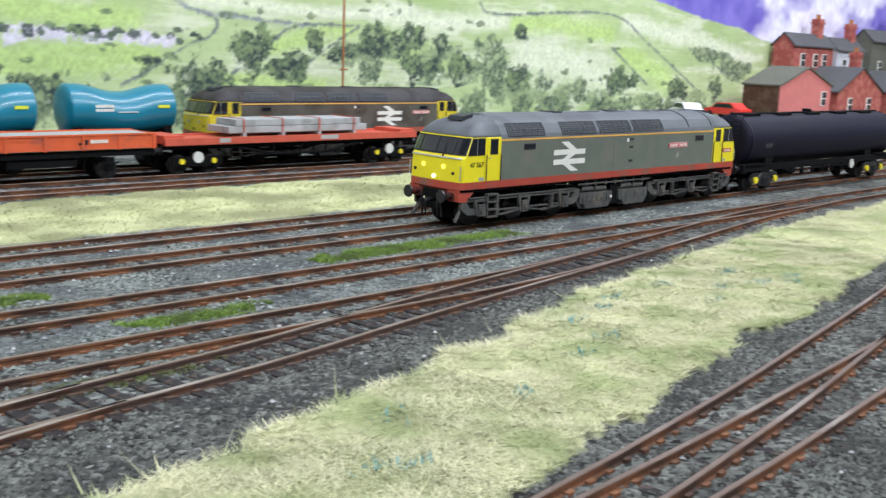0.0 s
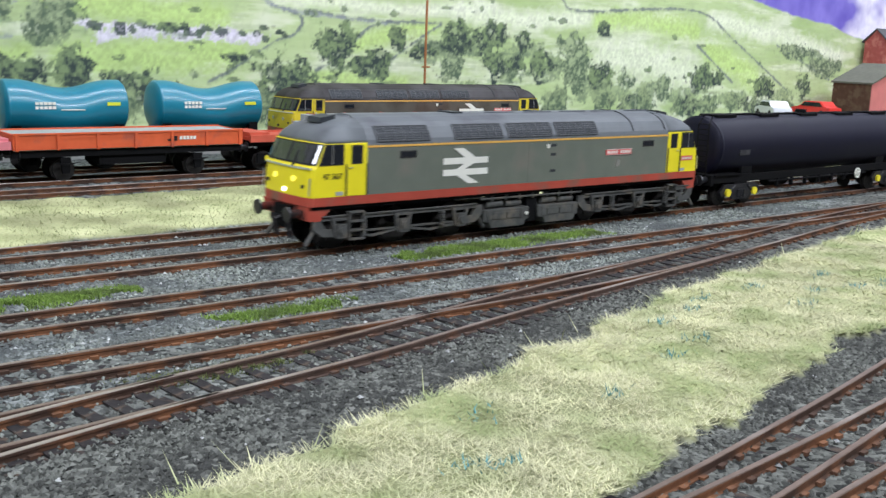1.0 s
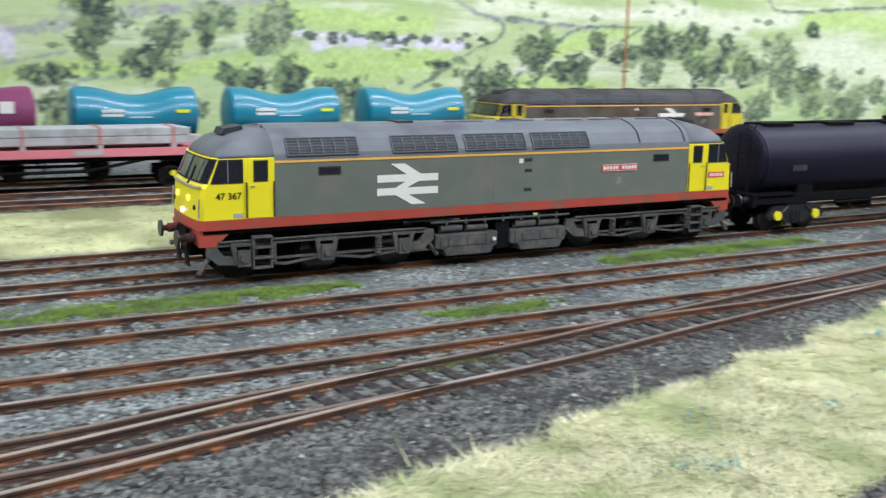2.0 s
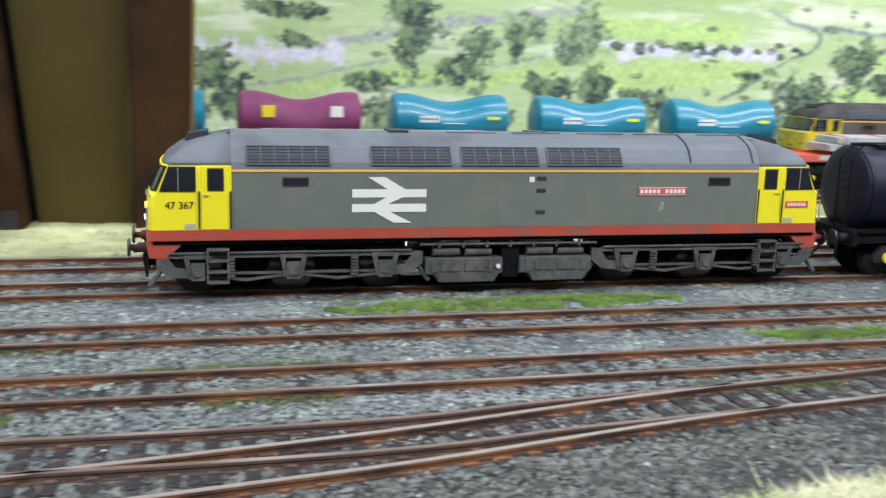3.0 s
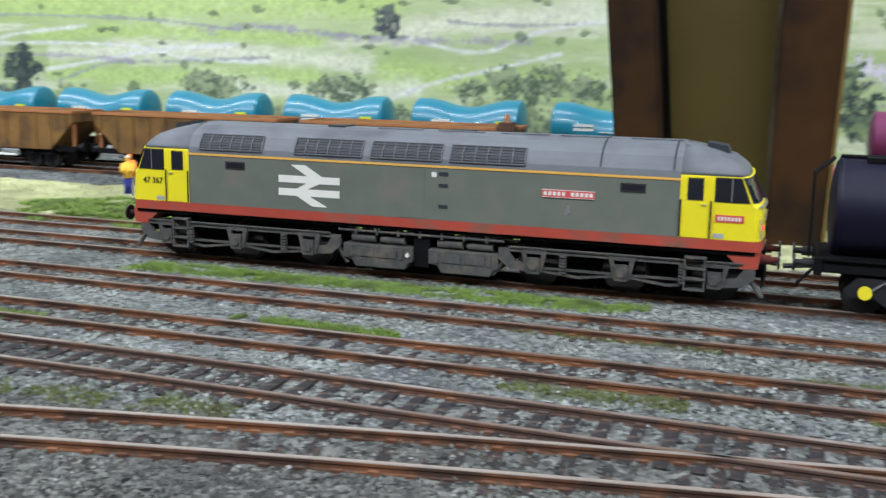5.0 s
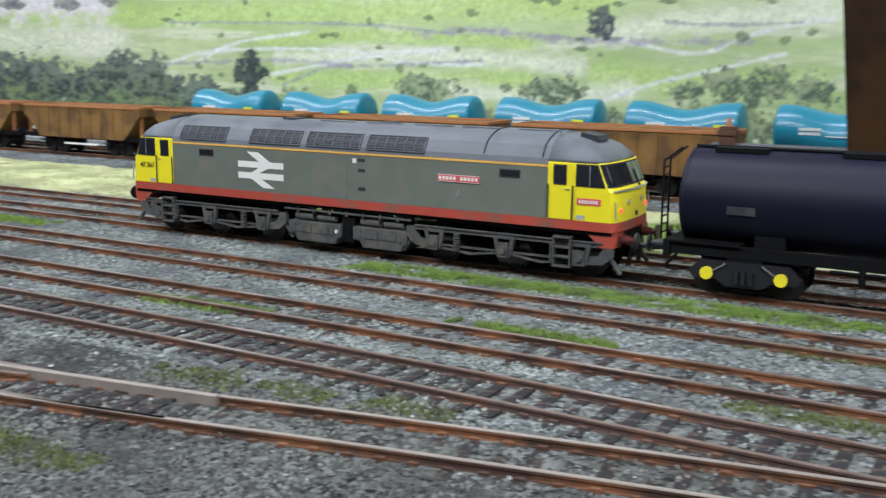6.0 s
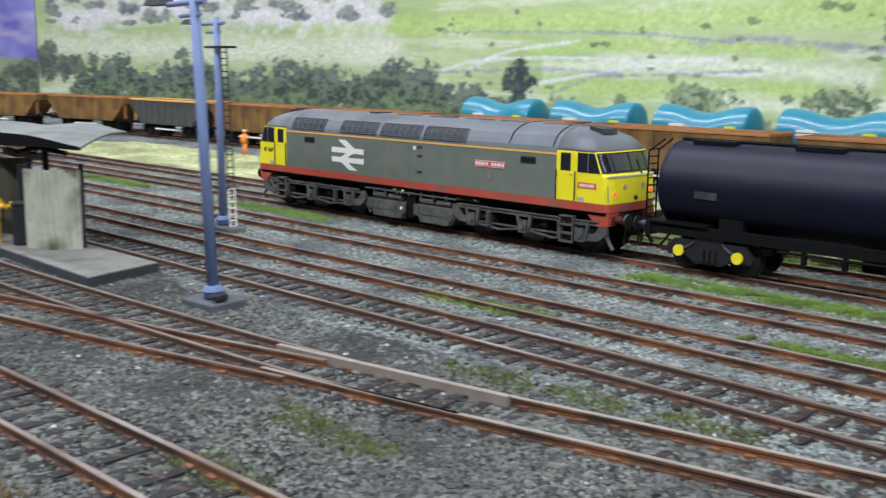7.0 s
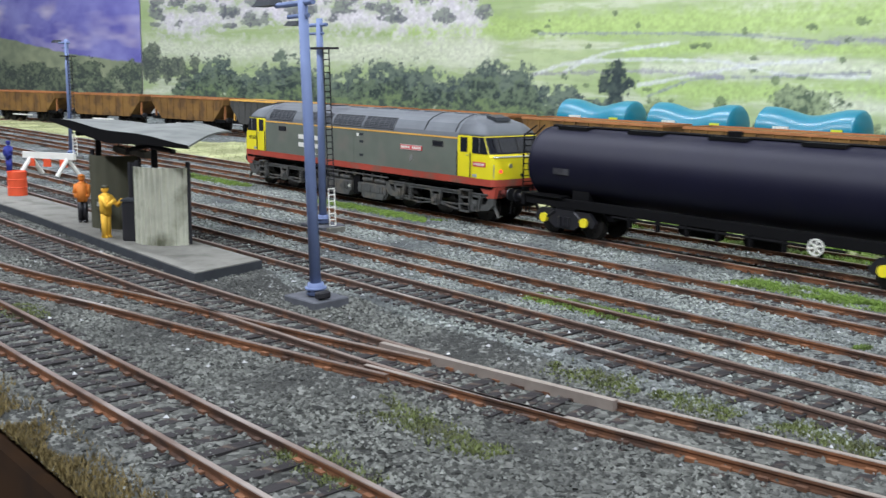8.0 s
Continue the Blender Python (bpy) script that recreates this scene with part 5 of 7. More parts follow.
        alpha = np.clip((1.04 - shape - lump * 0.62) / 0.20, 0, 1) * np.clip((self.m[170][win] - 0.05) / 0.14, 0.4, 1)
        lit = np.clip(0.34 + 0.30 * v - 0.18 * u + 1.5 * (self.m[170][win] - 0.5) + 1.1 * (self.n[420][win] - 0.5), 0, 1)[..., None]
        self.lay(win, strength * alpha, np.asarray(dark) * (1 - lit) + np.asarray(light) * lit)

    def sheet(self, name, y, label=""):
        nx, nz = self.X.shape
        co = np.stack([self.X, np.full(self.X.shape, y), self.Z], -1).reshape(-1, 3)
        i, j = np.meshgrid(np.arange(nx - 1), np.arange(nz - 1), indexing="ij")
        a = (i * nz + j).ravel()
        quads = np.stack([a, a + nz, a + nz + 1, a + 1], 1)
        me = bpy.data.meshes.new(name)
        me.vertices.add(len(co))
        me.vertices.foreach_set("co", co.ravel())
        me.loops.add(quads.size)
        me.loops.foreach_set("vertex_index", quads.ravel())
        me.polygons.add(len(quads))
        me.polygons.foreach_set("loop_start", np.arange(0, quads.size, 4))
        me.update(calc_edges=True)
        ink = me.attributes.new("ink", "FLOAT_COLOR", "POINT")
        ink.data.foreach_set("color", np.concatenate([self.ink.reshape(-1, 3), np.ones((len(co), 1))], 1).ravel())
        me.materials.append(P_INK)
        ob = new(name, me)
        ob.parent = backdrop
        if label:
            ob["label"] = label
        return ob


def ink_material():
    """Satin printed paper in the colours of the ink."""
    m = bpy.data.materials.new("printed_paper")
    m.use_nodes = True
    nt = m.node_tree
    at = nt.nodes.new("ShaderNodeAttribute")
    at.attribute_name = "ink"
    nt.links.new(at.outputs["Color"], nt.nodes["Principled BSDF"].inputs["Base Color"])
    nt.nodes["Principled BSDF"].inputs["Roughness"].default_value = 0.55
    return m


P_INK = ink_material()
M_CARD = mat("backing_card", (0.5, 0.5, 0.48), 0.8, vary=0.08, scale=40)
backdrop = thing("backdrop", "printed scenic backdrop of green hill fields, walls and trees", "backdrop", kind="structure")
part("board", B((-1.62, 2.2, BACK_Y + 0.001, BACK_Y + 0.007, -0.0075, 0.42)), M_CARD, backdrop)
part("board", B((-2.6, -1.6205, BACK_Y + 0.001, BACK_Y + 0.007, -0.0075, 0.42)), M_CARD, backdrop)

WALLS = (((0.381, 0.051), (0.401, 0.061), (0.436, 0.082), (0.453, 0.088), (0.460, 0.101), (0.434, 0.110)), ((0.473, 0.061), (0.488, 0.067)),
         ((0.507, 0.083), (0.534, 0.100), (0.599, 0.103)), ((0.543, 0.069), (0.566, 0.083), (0.599, 0.102)), ((0.746, 0.131), (0.774, 0.122), (0.948, 0.131), (1.026, 0.101), (1.140, 0.046)),
         ((0.957, 0.095), (1.026, 0.056)), ((1.107, 0.100), (1.230, 0.061)), ((0.463, 0.107), (0.504, 0.103), (0.554, 0.101)))
WALLS_WEST = (((0.024, 0.054), (0.059, 0.058), (0.094, 0.066), (0.131, 0.074)), ((0.139, 0.056), (0.177, 0.060), (0.217, 0.074), (0.242, 0.079)), ((0.418, 0.117), (0.449, 0.106), (0.540, 0.100)),
              ((0.189, 0.080), (0.217, 0.092), (0.246, 0.101)), ((-0.406, 0.102), (-0.330, 0.096), (-0.286, 0.095)), ((-0.596, 0.057), (-0.547, 0.072), (-0.479, 0.075), (-0.401, 0.079)),
              ((-0.254, 0.106), (-0.207, 0.104), (-0.163, 0.105)), ((-0.728, 0.112), (-0.594, 0.110), (-0.506, 0.107), (-0.426, 0.100)))
TREES_EAST = ((0.493, 0.061, 0.032, 0.033), (0.493, 0.063, 0.021, 0.022), (0.534, 0.051, 0.029, 0.028), (0.555, 0.077, 0.024, 0.018), (0.619, 0.077, 0.035, 0.024), (0.658, 0.078, 0.037, 0.027), (0.663, 0.054, 0.028, 0.030),
              (0.697, 0.079, 0.022, 0.020), (0.720, 0.055, 0.026, 0.026), (0.805, 0.038, 0.034, 0.031), (0.974, 0.044, 0.052, 0.025), (1.086, 0.035, 0.036, 0.027), (1.170, 0.035, 0.033, 0.029), (0.805, 0.100, 0.017, 0.011))
PALE_EAST = ((0.746, 0.081, 0.012, 0.015), (0.768, 0.037, 0.034, 0.057), (0.844, 0.042, 0.027, 0.024), (0.904, 0.035, 0.029, 0.025), (0.610, 0.052, 0.032, 0.024), (0.590, 0.077, 0.031, 0.012), (0.448, 0.045, 0.030, 0.022),
             (1.147, 0.084, 0.076, 0.017), (1.216, 0.064, 0.082, 0.021), (0.687, 0.053, 0.021, 0.015))
TREES_MID = ((0.064, 0.081, 0.016, 0.010), (0.022, 0.033, 0.025, 0.032), (0.144, 0.063, 0.017, 0.030), (0.181, 0.056, 0.028, 0.023), (0.222, 0.076, 0.014, 0.019), (0.239, 0.049, 0.023, 0.017), (0.282, 0.052, 0.018, 0.017),
             (0.351, 0.084, 0.019, 0.008), (0.402, 0.066, 0.020, 0.006), (0.073, 0.082, 0.021, 0.004), (-0.631, 0.046, 0.030, 0.034), (-0.303, 0.096, 0.021, 0.018), (-0.524, 0.042, 0.012, 0.016))
PALE_MID = ((0.189, 0.072, 0.032, 0.023), (0.259, 0.075, 0.023, 0.026), (0.276, 0.084, 0.028, 0.030), (0.230, 0.088, 0.029, 0.019), (0.158, 0.083, 0.027, 0.026), (0.150, 0.090, 0.023, 0.015), (0.448, 0.047, 0.028, 0.022),
            (-0.452, 0.046, 0.056, 0.019), (-0.342, 0.045, 0.038, 0.023), (-0.235, 0.048, 0.032, 0.018), (-0.211, 0.051, 0.039, 0.021), (-0.184, 0.050, 0.041, 0.028), (-0.155, 0.047, 0.032, 0.022))
DARK, MID, SUNNY, PALE_LEAF = (0.025, 0.045, 0.042), (0.080, 0.125, 0.075), (0.205, 0.285, 0.130), (0.33, 0.42, 0.21)
pr = random.Random(4)
hills = Print(-1.601, 1.85, 0.010, 0.206, 3)
# grass in broad tones, drier and paler up the slope
broad, terraces, streaks = hills.cloud(9, 3.0), hills.cloud(22, 5.0), hills.cloud(60, 7.0)
hills.fill(1.0, (0.36, 0.49, 0.19), (0.58, 0.68, 0.38), 0.75 * broad + 0.4 * terraces - 0.07)
hills.fill(np.clip((terraces - 0.55) / 0.3, 0, 1) * 0.6, (0.64, 0.69, 0.47), (0.77, 0.79, 0.66), hills.n[70])
hills.fill(np.clip((streaks - 0.60) / 0.12, 0, 1) * 0.35, (0.30, 0.40, 0.18), (0.42, 0.50, 0.27), hills.n[170])
hills.fill(np.clip((hills.m[170] - 0.66) / 0.1, 0, 1) * 0.14, (0.28, 0.37, 0.19), (0.34, 0.42, 0.22), hills.n[420])
BRIGHT, PALE = (0.47, 0.64, 0.20), (0.76, 0.80, 0.62)
for pts, wd in ((((0.47, 0.054), (0.51, 0.056), (0.56, 0.052)), 0.012), (((0.51, 0.083), (0.55, 0.092), (0.59, 0.098)), 0.014), (((0.98, 0.088), (1.02, 0.078), (1.07, 0.058)), 0.024),
                (((0.80, 0.112), (0.87, 0.116), (0.95, 0.110)), 0.020), (((0.28, 0.064), (0.34, 0.069), (0.40, 0.072)), 0.024), (((0.06, 0.052), (0.10, 0.058), (0.14, 0.066)), 0.010),
                (((0.14, 0.062), (0.20, 0.062), (0.25, 0.068)), 0.012), (((0.27, 0.104), (0.33, 0.100), (0.39, 0.098)), 0.016), (((-0.30, 0.068), (-0.22, 0.066), (-0.15, 0.064)), 0.020),
                (((-0.95, 0.12), (-0.6, 0.118), (-0.3, 0.120)), 0.020), (((-0.62, 0.095), (-0.5, 0.098), (-0.36, 0.092)), 0.010), (((-0.60, 0.064), (-0.48, 0.062), (-0.36, 0.066)), 0.016)):
    hills.stroke(pts, wd, BRIGHT, 0.75, 0.35, 0.45)
# pale bands; the first, widest one puts a washed-out reflection into the print
for pts, wd in ((((0.81, 0.080), (0.88, 0.076), (0.95, 0.062)), 0.040), (((0.62, 0.112), (0.70, 0.110), (0.78, 0.116)), 0.016), (((0.98, 0.122), (1.10, 0.112), (1.25, 0.090)), 0.018), (((0.44, 0.117), (0.55, 0.112), (0.66, 0.120)), 0.010),
                (((-0.6, 0.080), (-0.45, 0.083), (-0.32, 0.075)), 0.012), (((-1.58, 0.104), (-1.40, 0.100), (-1.1, 0.098), (-0.80, 0.094)), 0.030), (((-0.30, 0.100), (-0.15, 0.112), (-0.02, 0.110)), 0.014),
                (((-0.46, 0.060), (-0.36, 0.052), (-0.28, 0.058)), 0.012), (((-1.59, 0.036), (-1.45, 0.044), (-1.30, 0.038)), 0.010)):
    hills.stroke(pts, wd, PALE, 0.75, 0.35, 0.6)
# limestone outcrops and scree
ROCK = (0.70, 0.66, 0.76)
for pts, wd in ((((0.30, 0.082), (0.354, 0.085), (0.425, 0.083)), 0.007), (((0.270, 0.090), (0.33, 0.088), (0.40, 0.087)), 0.004), (((0.005, 0.076), (0.042, 0.077), (0.091, 0.079)), 0.013)):
    hills.stroke(pts, wd, ROCK, 0.9, 0.9, 0.4)
for pts, wd in ((((-1.53, 0.150), (-1.44, 0.138), (-1.33, 0.150), (-1.20, 0.158)), 0.026), (((-1.20, 0.150), (-1.08, 0.140), (-0.95, 0.134), (-0.82, 0.132)), 0.024), (((-1.15, 0.172), (-1.0, 0.166), (-0.82, 0.158)), 0.024), (((-1.55, 0.185), (-1.4, 0.180), (-1.2, 0.190)), 0.030)):
    hills.stroke(pts, wd * 1.15, (0.80, 0.76, 0.80), 0.9, 0.7, 0.8)
# lanes and stone walls
for pts in (((-0.311, 0.046), (-0.264, 0.063), (-0.205, 0.077), (-0.172, 0.085)), ((-0.291, 0.095), (-0.233, 0.085), (-0.199, 0.096), (-0.163, 0.105), (-0.142, 0.107)),
            ((-0.737, 0.073), (-0.673, 0.086), (-0.535, 0.087), (-0.468, 0.077), (-0.401, 0.076)), ((-0.694, 0.077), (-0.647, 0.093), (-0.567, 0.102)), ((-0.607, 0.066), (-0.500, 0.083), (-0.428, 0.088))):
    hills.stroke(pts, 0.0030, (0.76, 0.79, 0.76), 0.8, 0.5, 0.6)
for pts in WALLS:
    hills.stroke([(x, z - 0.0014) for x, z in pts], 0.0022, (0.30, 0.38, 0.22), 0.5, 0.8, 0.8)
    hills.stroke(pts, 0.0021, (0.15, 0.18, 0.19), 0.85, 0.7, 0.5)
for pts in WALLS_WEST:
    hills.stroke(pts, 0.0022, (0.30, 0.33, 0.36), 0.7, 0.8, 0.6)
for pts, wd in ((((-0.46, 0.099), (-0.40, 0.1015), (-0.31, 0.094), (-0.195, 0.0925)), 0.0042), (((0.13, 0.100), (0.20, 0.104), (0.27, 0.112)), 0.005), (((0.10, 0.086), (0.15, 0.094), (0.20, 0.103)), 0.005), (((-0.73, 0.074), (-0.60, 0.078), (-0.52, 0.074)), 0.0030)):
    hills.stroke(pts, wd, (0.33, 0.31, 0.40), 0.6, 1.0, 0.6)
# small bushes along the walls and over the fields
for k in range(150):
    x, z = pr.uniform(-0.75, 1.1), pr.uniform(0.05, 0.125)
    if x < 0.75 or z < 0.1:
        hills.tree(x, z, pr.uniform(0.005, 0.013), pr.uniform(0.003, 0.007), MID, SUNNY, 0.8)
for k in range(26):
    hills.tree(pr.uniform(0.26, 0.45), pr.gauss(0.085, 0.002), pr.uniform(0.005, 0.012), pr.uniform(0.003, 0.007), DARK, MID, 0.9)
for k in range(70):
    hills.tree(pr.uniform(-1.55, -0.80), pr.uniform(0.124, 0.185), pr.uniform(0.024, 0.060), pr.uniform(0.006, 0.020), (0.13, 0.14, 0.16), (0.28, 0.32, 0.26), 0.9)
# trees: x, foot, width, height
BUSHES = ((0.250, 0.046, 0.026, 0.020), (0.283, 0.046, 0.030, 0.022), (0.307, 0.046, 0.020, 0.012), (0.335, 0.028, 0.040, 0.026), (0.443, 0.034, 0.038, 0.036), (0.425, 0.030, 0.026, 0.022), (0.470, 0.032, 0.03, 0.022), (0.515, 0.056, 0.022, 0.016),
          (0.575, 0.070, 0.03, 0.012), (0.69, 0.060, 0.03, 0.016), (0.012, 0.046, 0.040, 0.030), (0.118, 0.052, 0.030, 0.012), (0.15, 0.096, 0.028, 0.020), (0.06, 0.100, 0.05, 0.010))
LOW = ((0.262, 0.072, 0.030, 0.026), (0.60, 0.072, 0.04, 0.016), (0.64, 0.074, 0.045, 0.018), (0.68, 0.058, 0.05, 0.030), (0.71, 0.070, 0.035, 0.020), (0.735, 0.052, 0.035, 0.028), (0.78, 0.034, 0.045, 0.030),
       (0.83, 0.032, 0.050, 0.020), (0.88, 0.030, 0.055, 0.022), (0.94, 0.030, 0.055, 0.020), (1.03, 0.028, 0.06, 0.018), (1.13, 0.030, 0.05, 0.020), (1.19, 0.082, 0.045, 0.014))
for x, z, w, h in LOW:
    hills.tree(x, z, w * 1.1, h * 1.1, (0.17, 0.23, 0.13), PALE_LEAF, 0.85)
for x, z, w, h in PALE_EAST + PALE_MID:
    hills.stroke(((x - w * 0.2, z + 0.001), (x + w * 0.5, z)), 0.003, (0.20, 0.28, 0.15), 0.6, 0.9, 0.8)
    hills.tree(x, z, w * 1.15, h * 1.12, MID, (0.34, 0.42, 0.23))
for x, z, w, h in TREES_EAST + TREES_MID + BUSHES:
    hills.stroke(((x - w * 0.2, z + 0.001), (x + w * 0.6, z)), 0.003, (0.14, 0.20, 0.12), 0.7, 0.9, 0.8)
    hills.tree(x, z, w * 1.2, h * 1.15, DARK, SUNNY)
# low trees behind the far wagons
for k in range(44):
    hills.tree(-0.6 + k * 0.040 + pr.uniform(-0.02, 0.02), 0.018, pr.uniform(0.03, 0.055), pr.uniform(0.020, 0.034), MID if k % 3 else DARK, (0.30, 0.38, 0.19))
# the long belt of trees under the scree
for row, (foot, lo, hi, count, dark, light) in enumerate(((0.030, 0.038, 0.058, 46, (0.055, 0.085, 0.085), (0.18, 0.235, 0.17)), (0.024, 0.030, 0.046, 46, DARK, (0.17, 0.23, 0.14)), (0.018, 0.022, 0.036, 52, (0.06, 0.09, 0.07), SUNNY), (0.012, 0.016, 0.026, 52, DARK, (0.16, 0.22, 0.11)))):
    for k in range(count):
        x = -1.46 + (k + pr.uniform(-0.6, 0.6)) * 0.84 / count
        drop = (1.0 - 0.45 * max(0.0, min(1.0, (x + 0.80) / 0.15))) * (0.85 + 0.15 * math.sin(x * 31.0))
        h = pr.uniform(lo, hi) * drop
        hills.tree(x, foot, pr.uniform(1.3, 2.0) * h, h * 1.1, dark, light)
for k in range(16):
    x = pr.uniform(-1.60, -1.42)
    hills.tree(x, 0.046 + pr.uniform(0, 0.035), 0.05, 0.034, (0.07, 0.09, 0.08), (0.20, 0.24, 0.16), 0.9)
hills.tree(-0.629, 0.046, 0.034, 0.038, (0.022, 0.040, 0.045), (0.075, 0.105, 0.085))
hills.tree(-0.303, 0.096, 0.026, 0.021, (0.05, 0.06, 0.075), (0.13, 0.17, 0.13))
# violet sky with white clouds over the far shoulder of the hill
edge = np.interp(hills.x, (0.9, 1.02, 1.14, 1.219, 1.278, 1.35, 1.50, 1.85), (0.21, 0.152, 0.1335, 0.127, 0.114, 0.110, 0.107, 0.102))[:, None] + 0.002 * (hills.n[70] - 0.5)
sky = np.clip((hills.Z - edge) / 0.002, 0, 1)
hills.fill(sky, (0.10, 0.07, 0.42), (0.24, 0.20, 0.62), hills.m[25])
hills.fill(sky * np.clip((hills.cloud(9, 1.6) - 0.50) / 0.30, 0, 1), (0.66, 0.62, 0.78), (0.90, 0.88, 0.95), hills.n[70])
# ink darkens gradually westwards, and by one step left of the paper seam
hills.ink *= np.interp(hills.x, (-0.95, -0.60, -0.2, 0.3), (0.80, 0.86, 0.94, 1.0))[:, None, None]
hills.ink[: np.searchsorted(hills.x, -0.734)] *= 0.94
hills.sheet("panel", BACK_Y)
# the end sheet: evening sky over a dark hill
dusk = Print(-2.45, -1.602, 0.010, 0.30, 8)
dusk.fill(1.0, (0.13, 0.12, 0.46), (0.30, 0.30, 0.66), dusk.m[25])
dusk.fill(np.clip((dusk.cloud(8, 2.2) - 0.42) / 0.34, 0, 1) * 0.9, (0.40, 0.35, 0.56), (0.80, 0.72, 0.84), dusk.cloud(14, 2.0))
ridge_line = np.interp(dusk.x, (-2.45, -2.279, -1.909, -1.611), (0.145, 0.1334, 0.0985, 0.083))[:, None] + 0.003 * (dusk.n[70] - 0.5)
dusk.fill(np.clip((ridge_line - dusk.Z) / 0.003, 0, 1), (0.17, 0.22, 0.14), (0.40, 0.44, 0.26), 0.6 * dusk.n[25] + 0.5 * dusk.m[70] - 0.05)
for k in range(70):
    dusk.tree(pr.uniform(-2.42, -1.60), pr.choice((0.014, 0.030, 0.045)), pr.uniform(0.07, 0.14), pr.uniform(0.026, 0.042), (0.05, 0.07, 0.06), (0.19, 0.24, 0.14))
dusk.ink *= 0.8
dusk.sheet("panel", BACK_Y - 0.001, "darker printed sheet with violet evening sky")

# ---- the tall timber pillar behind the running lines ----
pillar = thing("timber_pillar", "tall brown boxed timber pillar standing in the grass strip", "pillar", pose(-0.047, 0.147, GROUND - 0.0005))
def leaning(x0, x1, slope0, slope1, y0, y1):
    """An upright board whose two edges lean a little."""
    bm = bmesh.new()
    prism(bm, [(x0 - slope0 * 0.045, 0.0), (x1 - slope1 * 0.045, 0.0), (x1 + slope1 * 0.555, 0.60), (x0 + slope0 * 0.555, 0.60)], y0, y1)
    return bm


part("centre_panel", leaning(-0.0235, 0.0205, -0.09, 0.0, -0.012, 0.020), M_OLIVE, pillar, "smooth ochre-brown board")
for x0, x1, sl0, sl1 in ((-0.0490, -0.0275, -0.10, -0.09), (0.0225, 0.0490, 0.0, 0.028)):
    bm = leaning(x0, x1, sl0, sl1, -0.026, 0.024)
    bmesh.ops.bevel(bm, geom=list(bm.edges), offset=0.0010, segments=2, affect="EDGES")
    part("upright", bm, M_WOODDARK, pillar, "dark brown timber upright")
part("recess", leaning(-0.0275, -0.0235, -0.09, -0.09, -0.004, 0.020), M_RUBBER, pillar)
part("cable_duct", leaning(0.0205, 0.0225, 0.0, 0.0, -0.0135, 0.020), M_DUCT, pillar, "dusty grey-brown cable duct")
part("edge_trim", leaning(0.0478, 0.0494, 0.028, 0.028, -0.0268, -0.0262), M_TAPE, pillar, "ochre worn edge")
part("foot_block", B((-0.050, -0.0265, -0.0275, 0.0244, 0.0, 0.010)), M_RUBBER, pillar)

# ---- platelayers' hut ----
hut = thing("brick_hut", "small pink brick lineside hut with slate roof and green door", "building", pose(-0.1200, 0.125, GROUND))
hw, hd, hz = 0.0340, 0.020, 0.0285
walls = part("wall", B((-hw, hw, -hd, -hd + 0.002, 0, hz), (-hw, hw, hd - 0.002, hd, 0, hz), (-hw, -hw + 0.002, -hd + 0.002, hd - 0.002, 0, hz), (hw - 0.002, hw, -hd + 0.002, hd - 0.002, 0, hz)), M_BRICKPINK, hut, "pale pink brickwork")
for k in range(14):
    z = 0.0008 + k * 0.00195
    n = 24
    row = []
    for i in range(n):
        x0 = -hw + (i + (0.5 if k % 2 else 0)) * 2 * hw / n
        x1 = min(x0 + 2 * hw / n - 0.00035, hw)
        mid = (x0 + x1) / 2
        if (0.0175 < mid < 0.0275 and z < 0.0205) or (-0.0155 < mid < -0.003 and 0.008 < z < 0.0235):
            continue
        row.append((x0, x1, -hd - 0.00025, -hd + 0.0002, z, z + 0.00165))
    part("brick_course", B(*row), M_BRICKPINK, walls)["kind"] = "stuff"
for e in (-1, 1):
    g = bmesh.new()
    prism(g, [(-hd, hz), (hd, hz), (0, hz + 0.0145)], *sorted((e * hw, e * (hw - 0.002))), "x")
    part("gable", g, M_BRICKPINK, hut)
for s in (1, -1):
    rf = bmesh.new()
    prism(rf, [(s * (hd + 0.004), hz - 0.0022), (s * (hd + 0.004), hz - 0.0010), (0, hz + 0.0160), (0, hz + 0.0146)], -hw - 0.003, hw + 0.003, "x")
    roofp = part("roof", rf, M_SLATE, hut, "grey slate roof slope")
    for k in range(7):
        rows = bmesh.new()
        t0 = k / 7
        y0, z0 = s * (hd + 0.0042) * (1 - t0), hz - 0.0008 + 0.0170 * t0
        rod(rows, (-hw - 0.003, y0, z0), (hw + 0.003, y0, z0), 0.0003, 5)
        part("slate_course", rows, M_SLATE, roofp)
part("gutter", rods(((-hw - 0.003, -hd - 0.0045, hz - 0.002), (hw + 0.003, -hd - 0.0045, hz - 0.002), 0.0007)), M_IRON, hut)
doorp = bmesh.new()
prism(doorp, [(0.0180, 0.0), (0.0270, 0.0), (0.0270, 0.0185), (0.0255, 0.0205), (0.0225, 0.0212), (0.0195, 0.0205), (0.0180, 0.0185)], -hd - 0.0006, -hd + 0.001)
part("door", doorp, M_DOORGREEN, hut, "dark green plank door")
win = bmesh.new()
prism(win, [(-0.0150, 0.0085), (-0.0035, 0.0085), (-0.0035, 0.0215), (-0.0055, 0.0232), (-0.0092, 0.0238), (-0.0130, 0.0232), (-0.0150, 0.0215)], -hd - 0.0006, -hd + 0.001)
wnd = part("window_frame", win, M_DOORGREEN, hut, "green window frame with arched head")
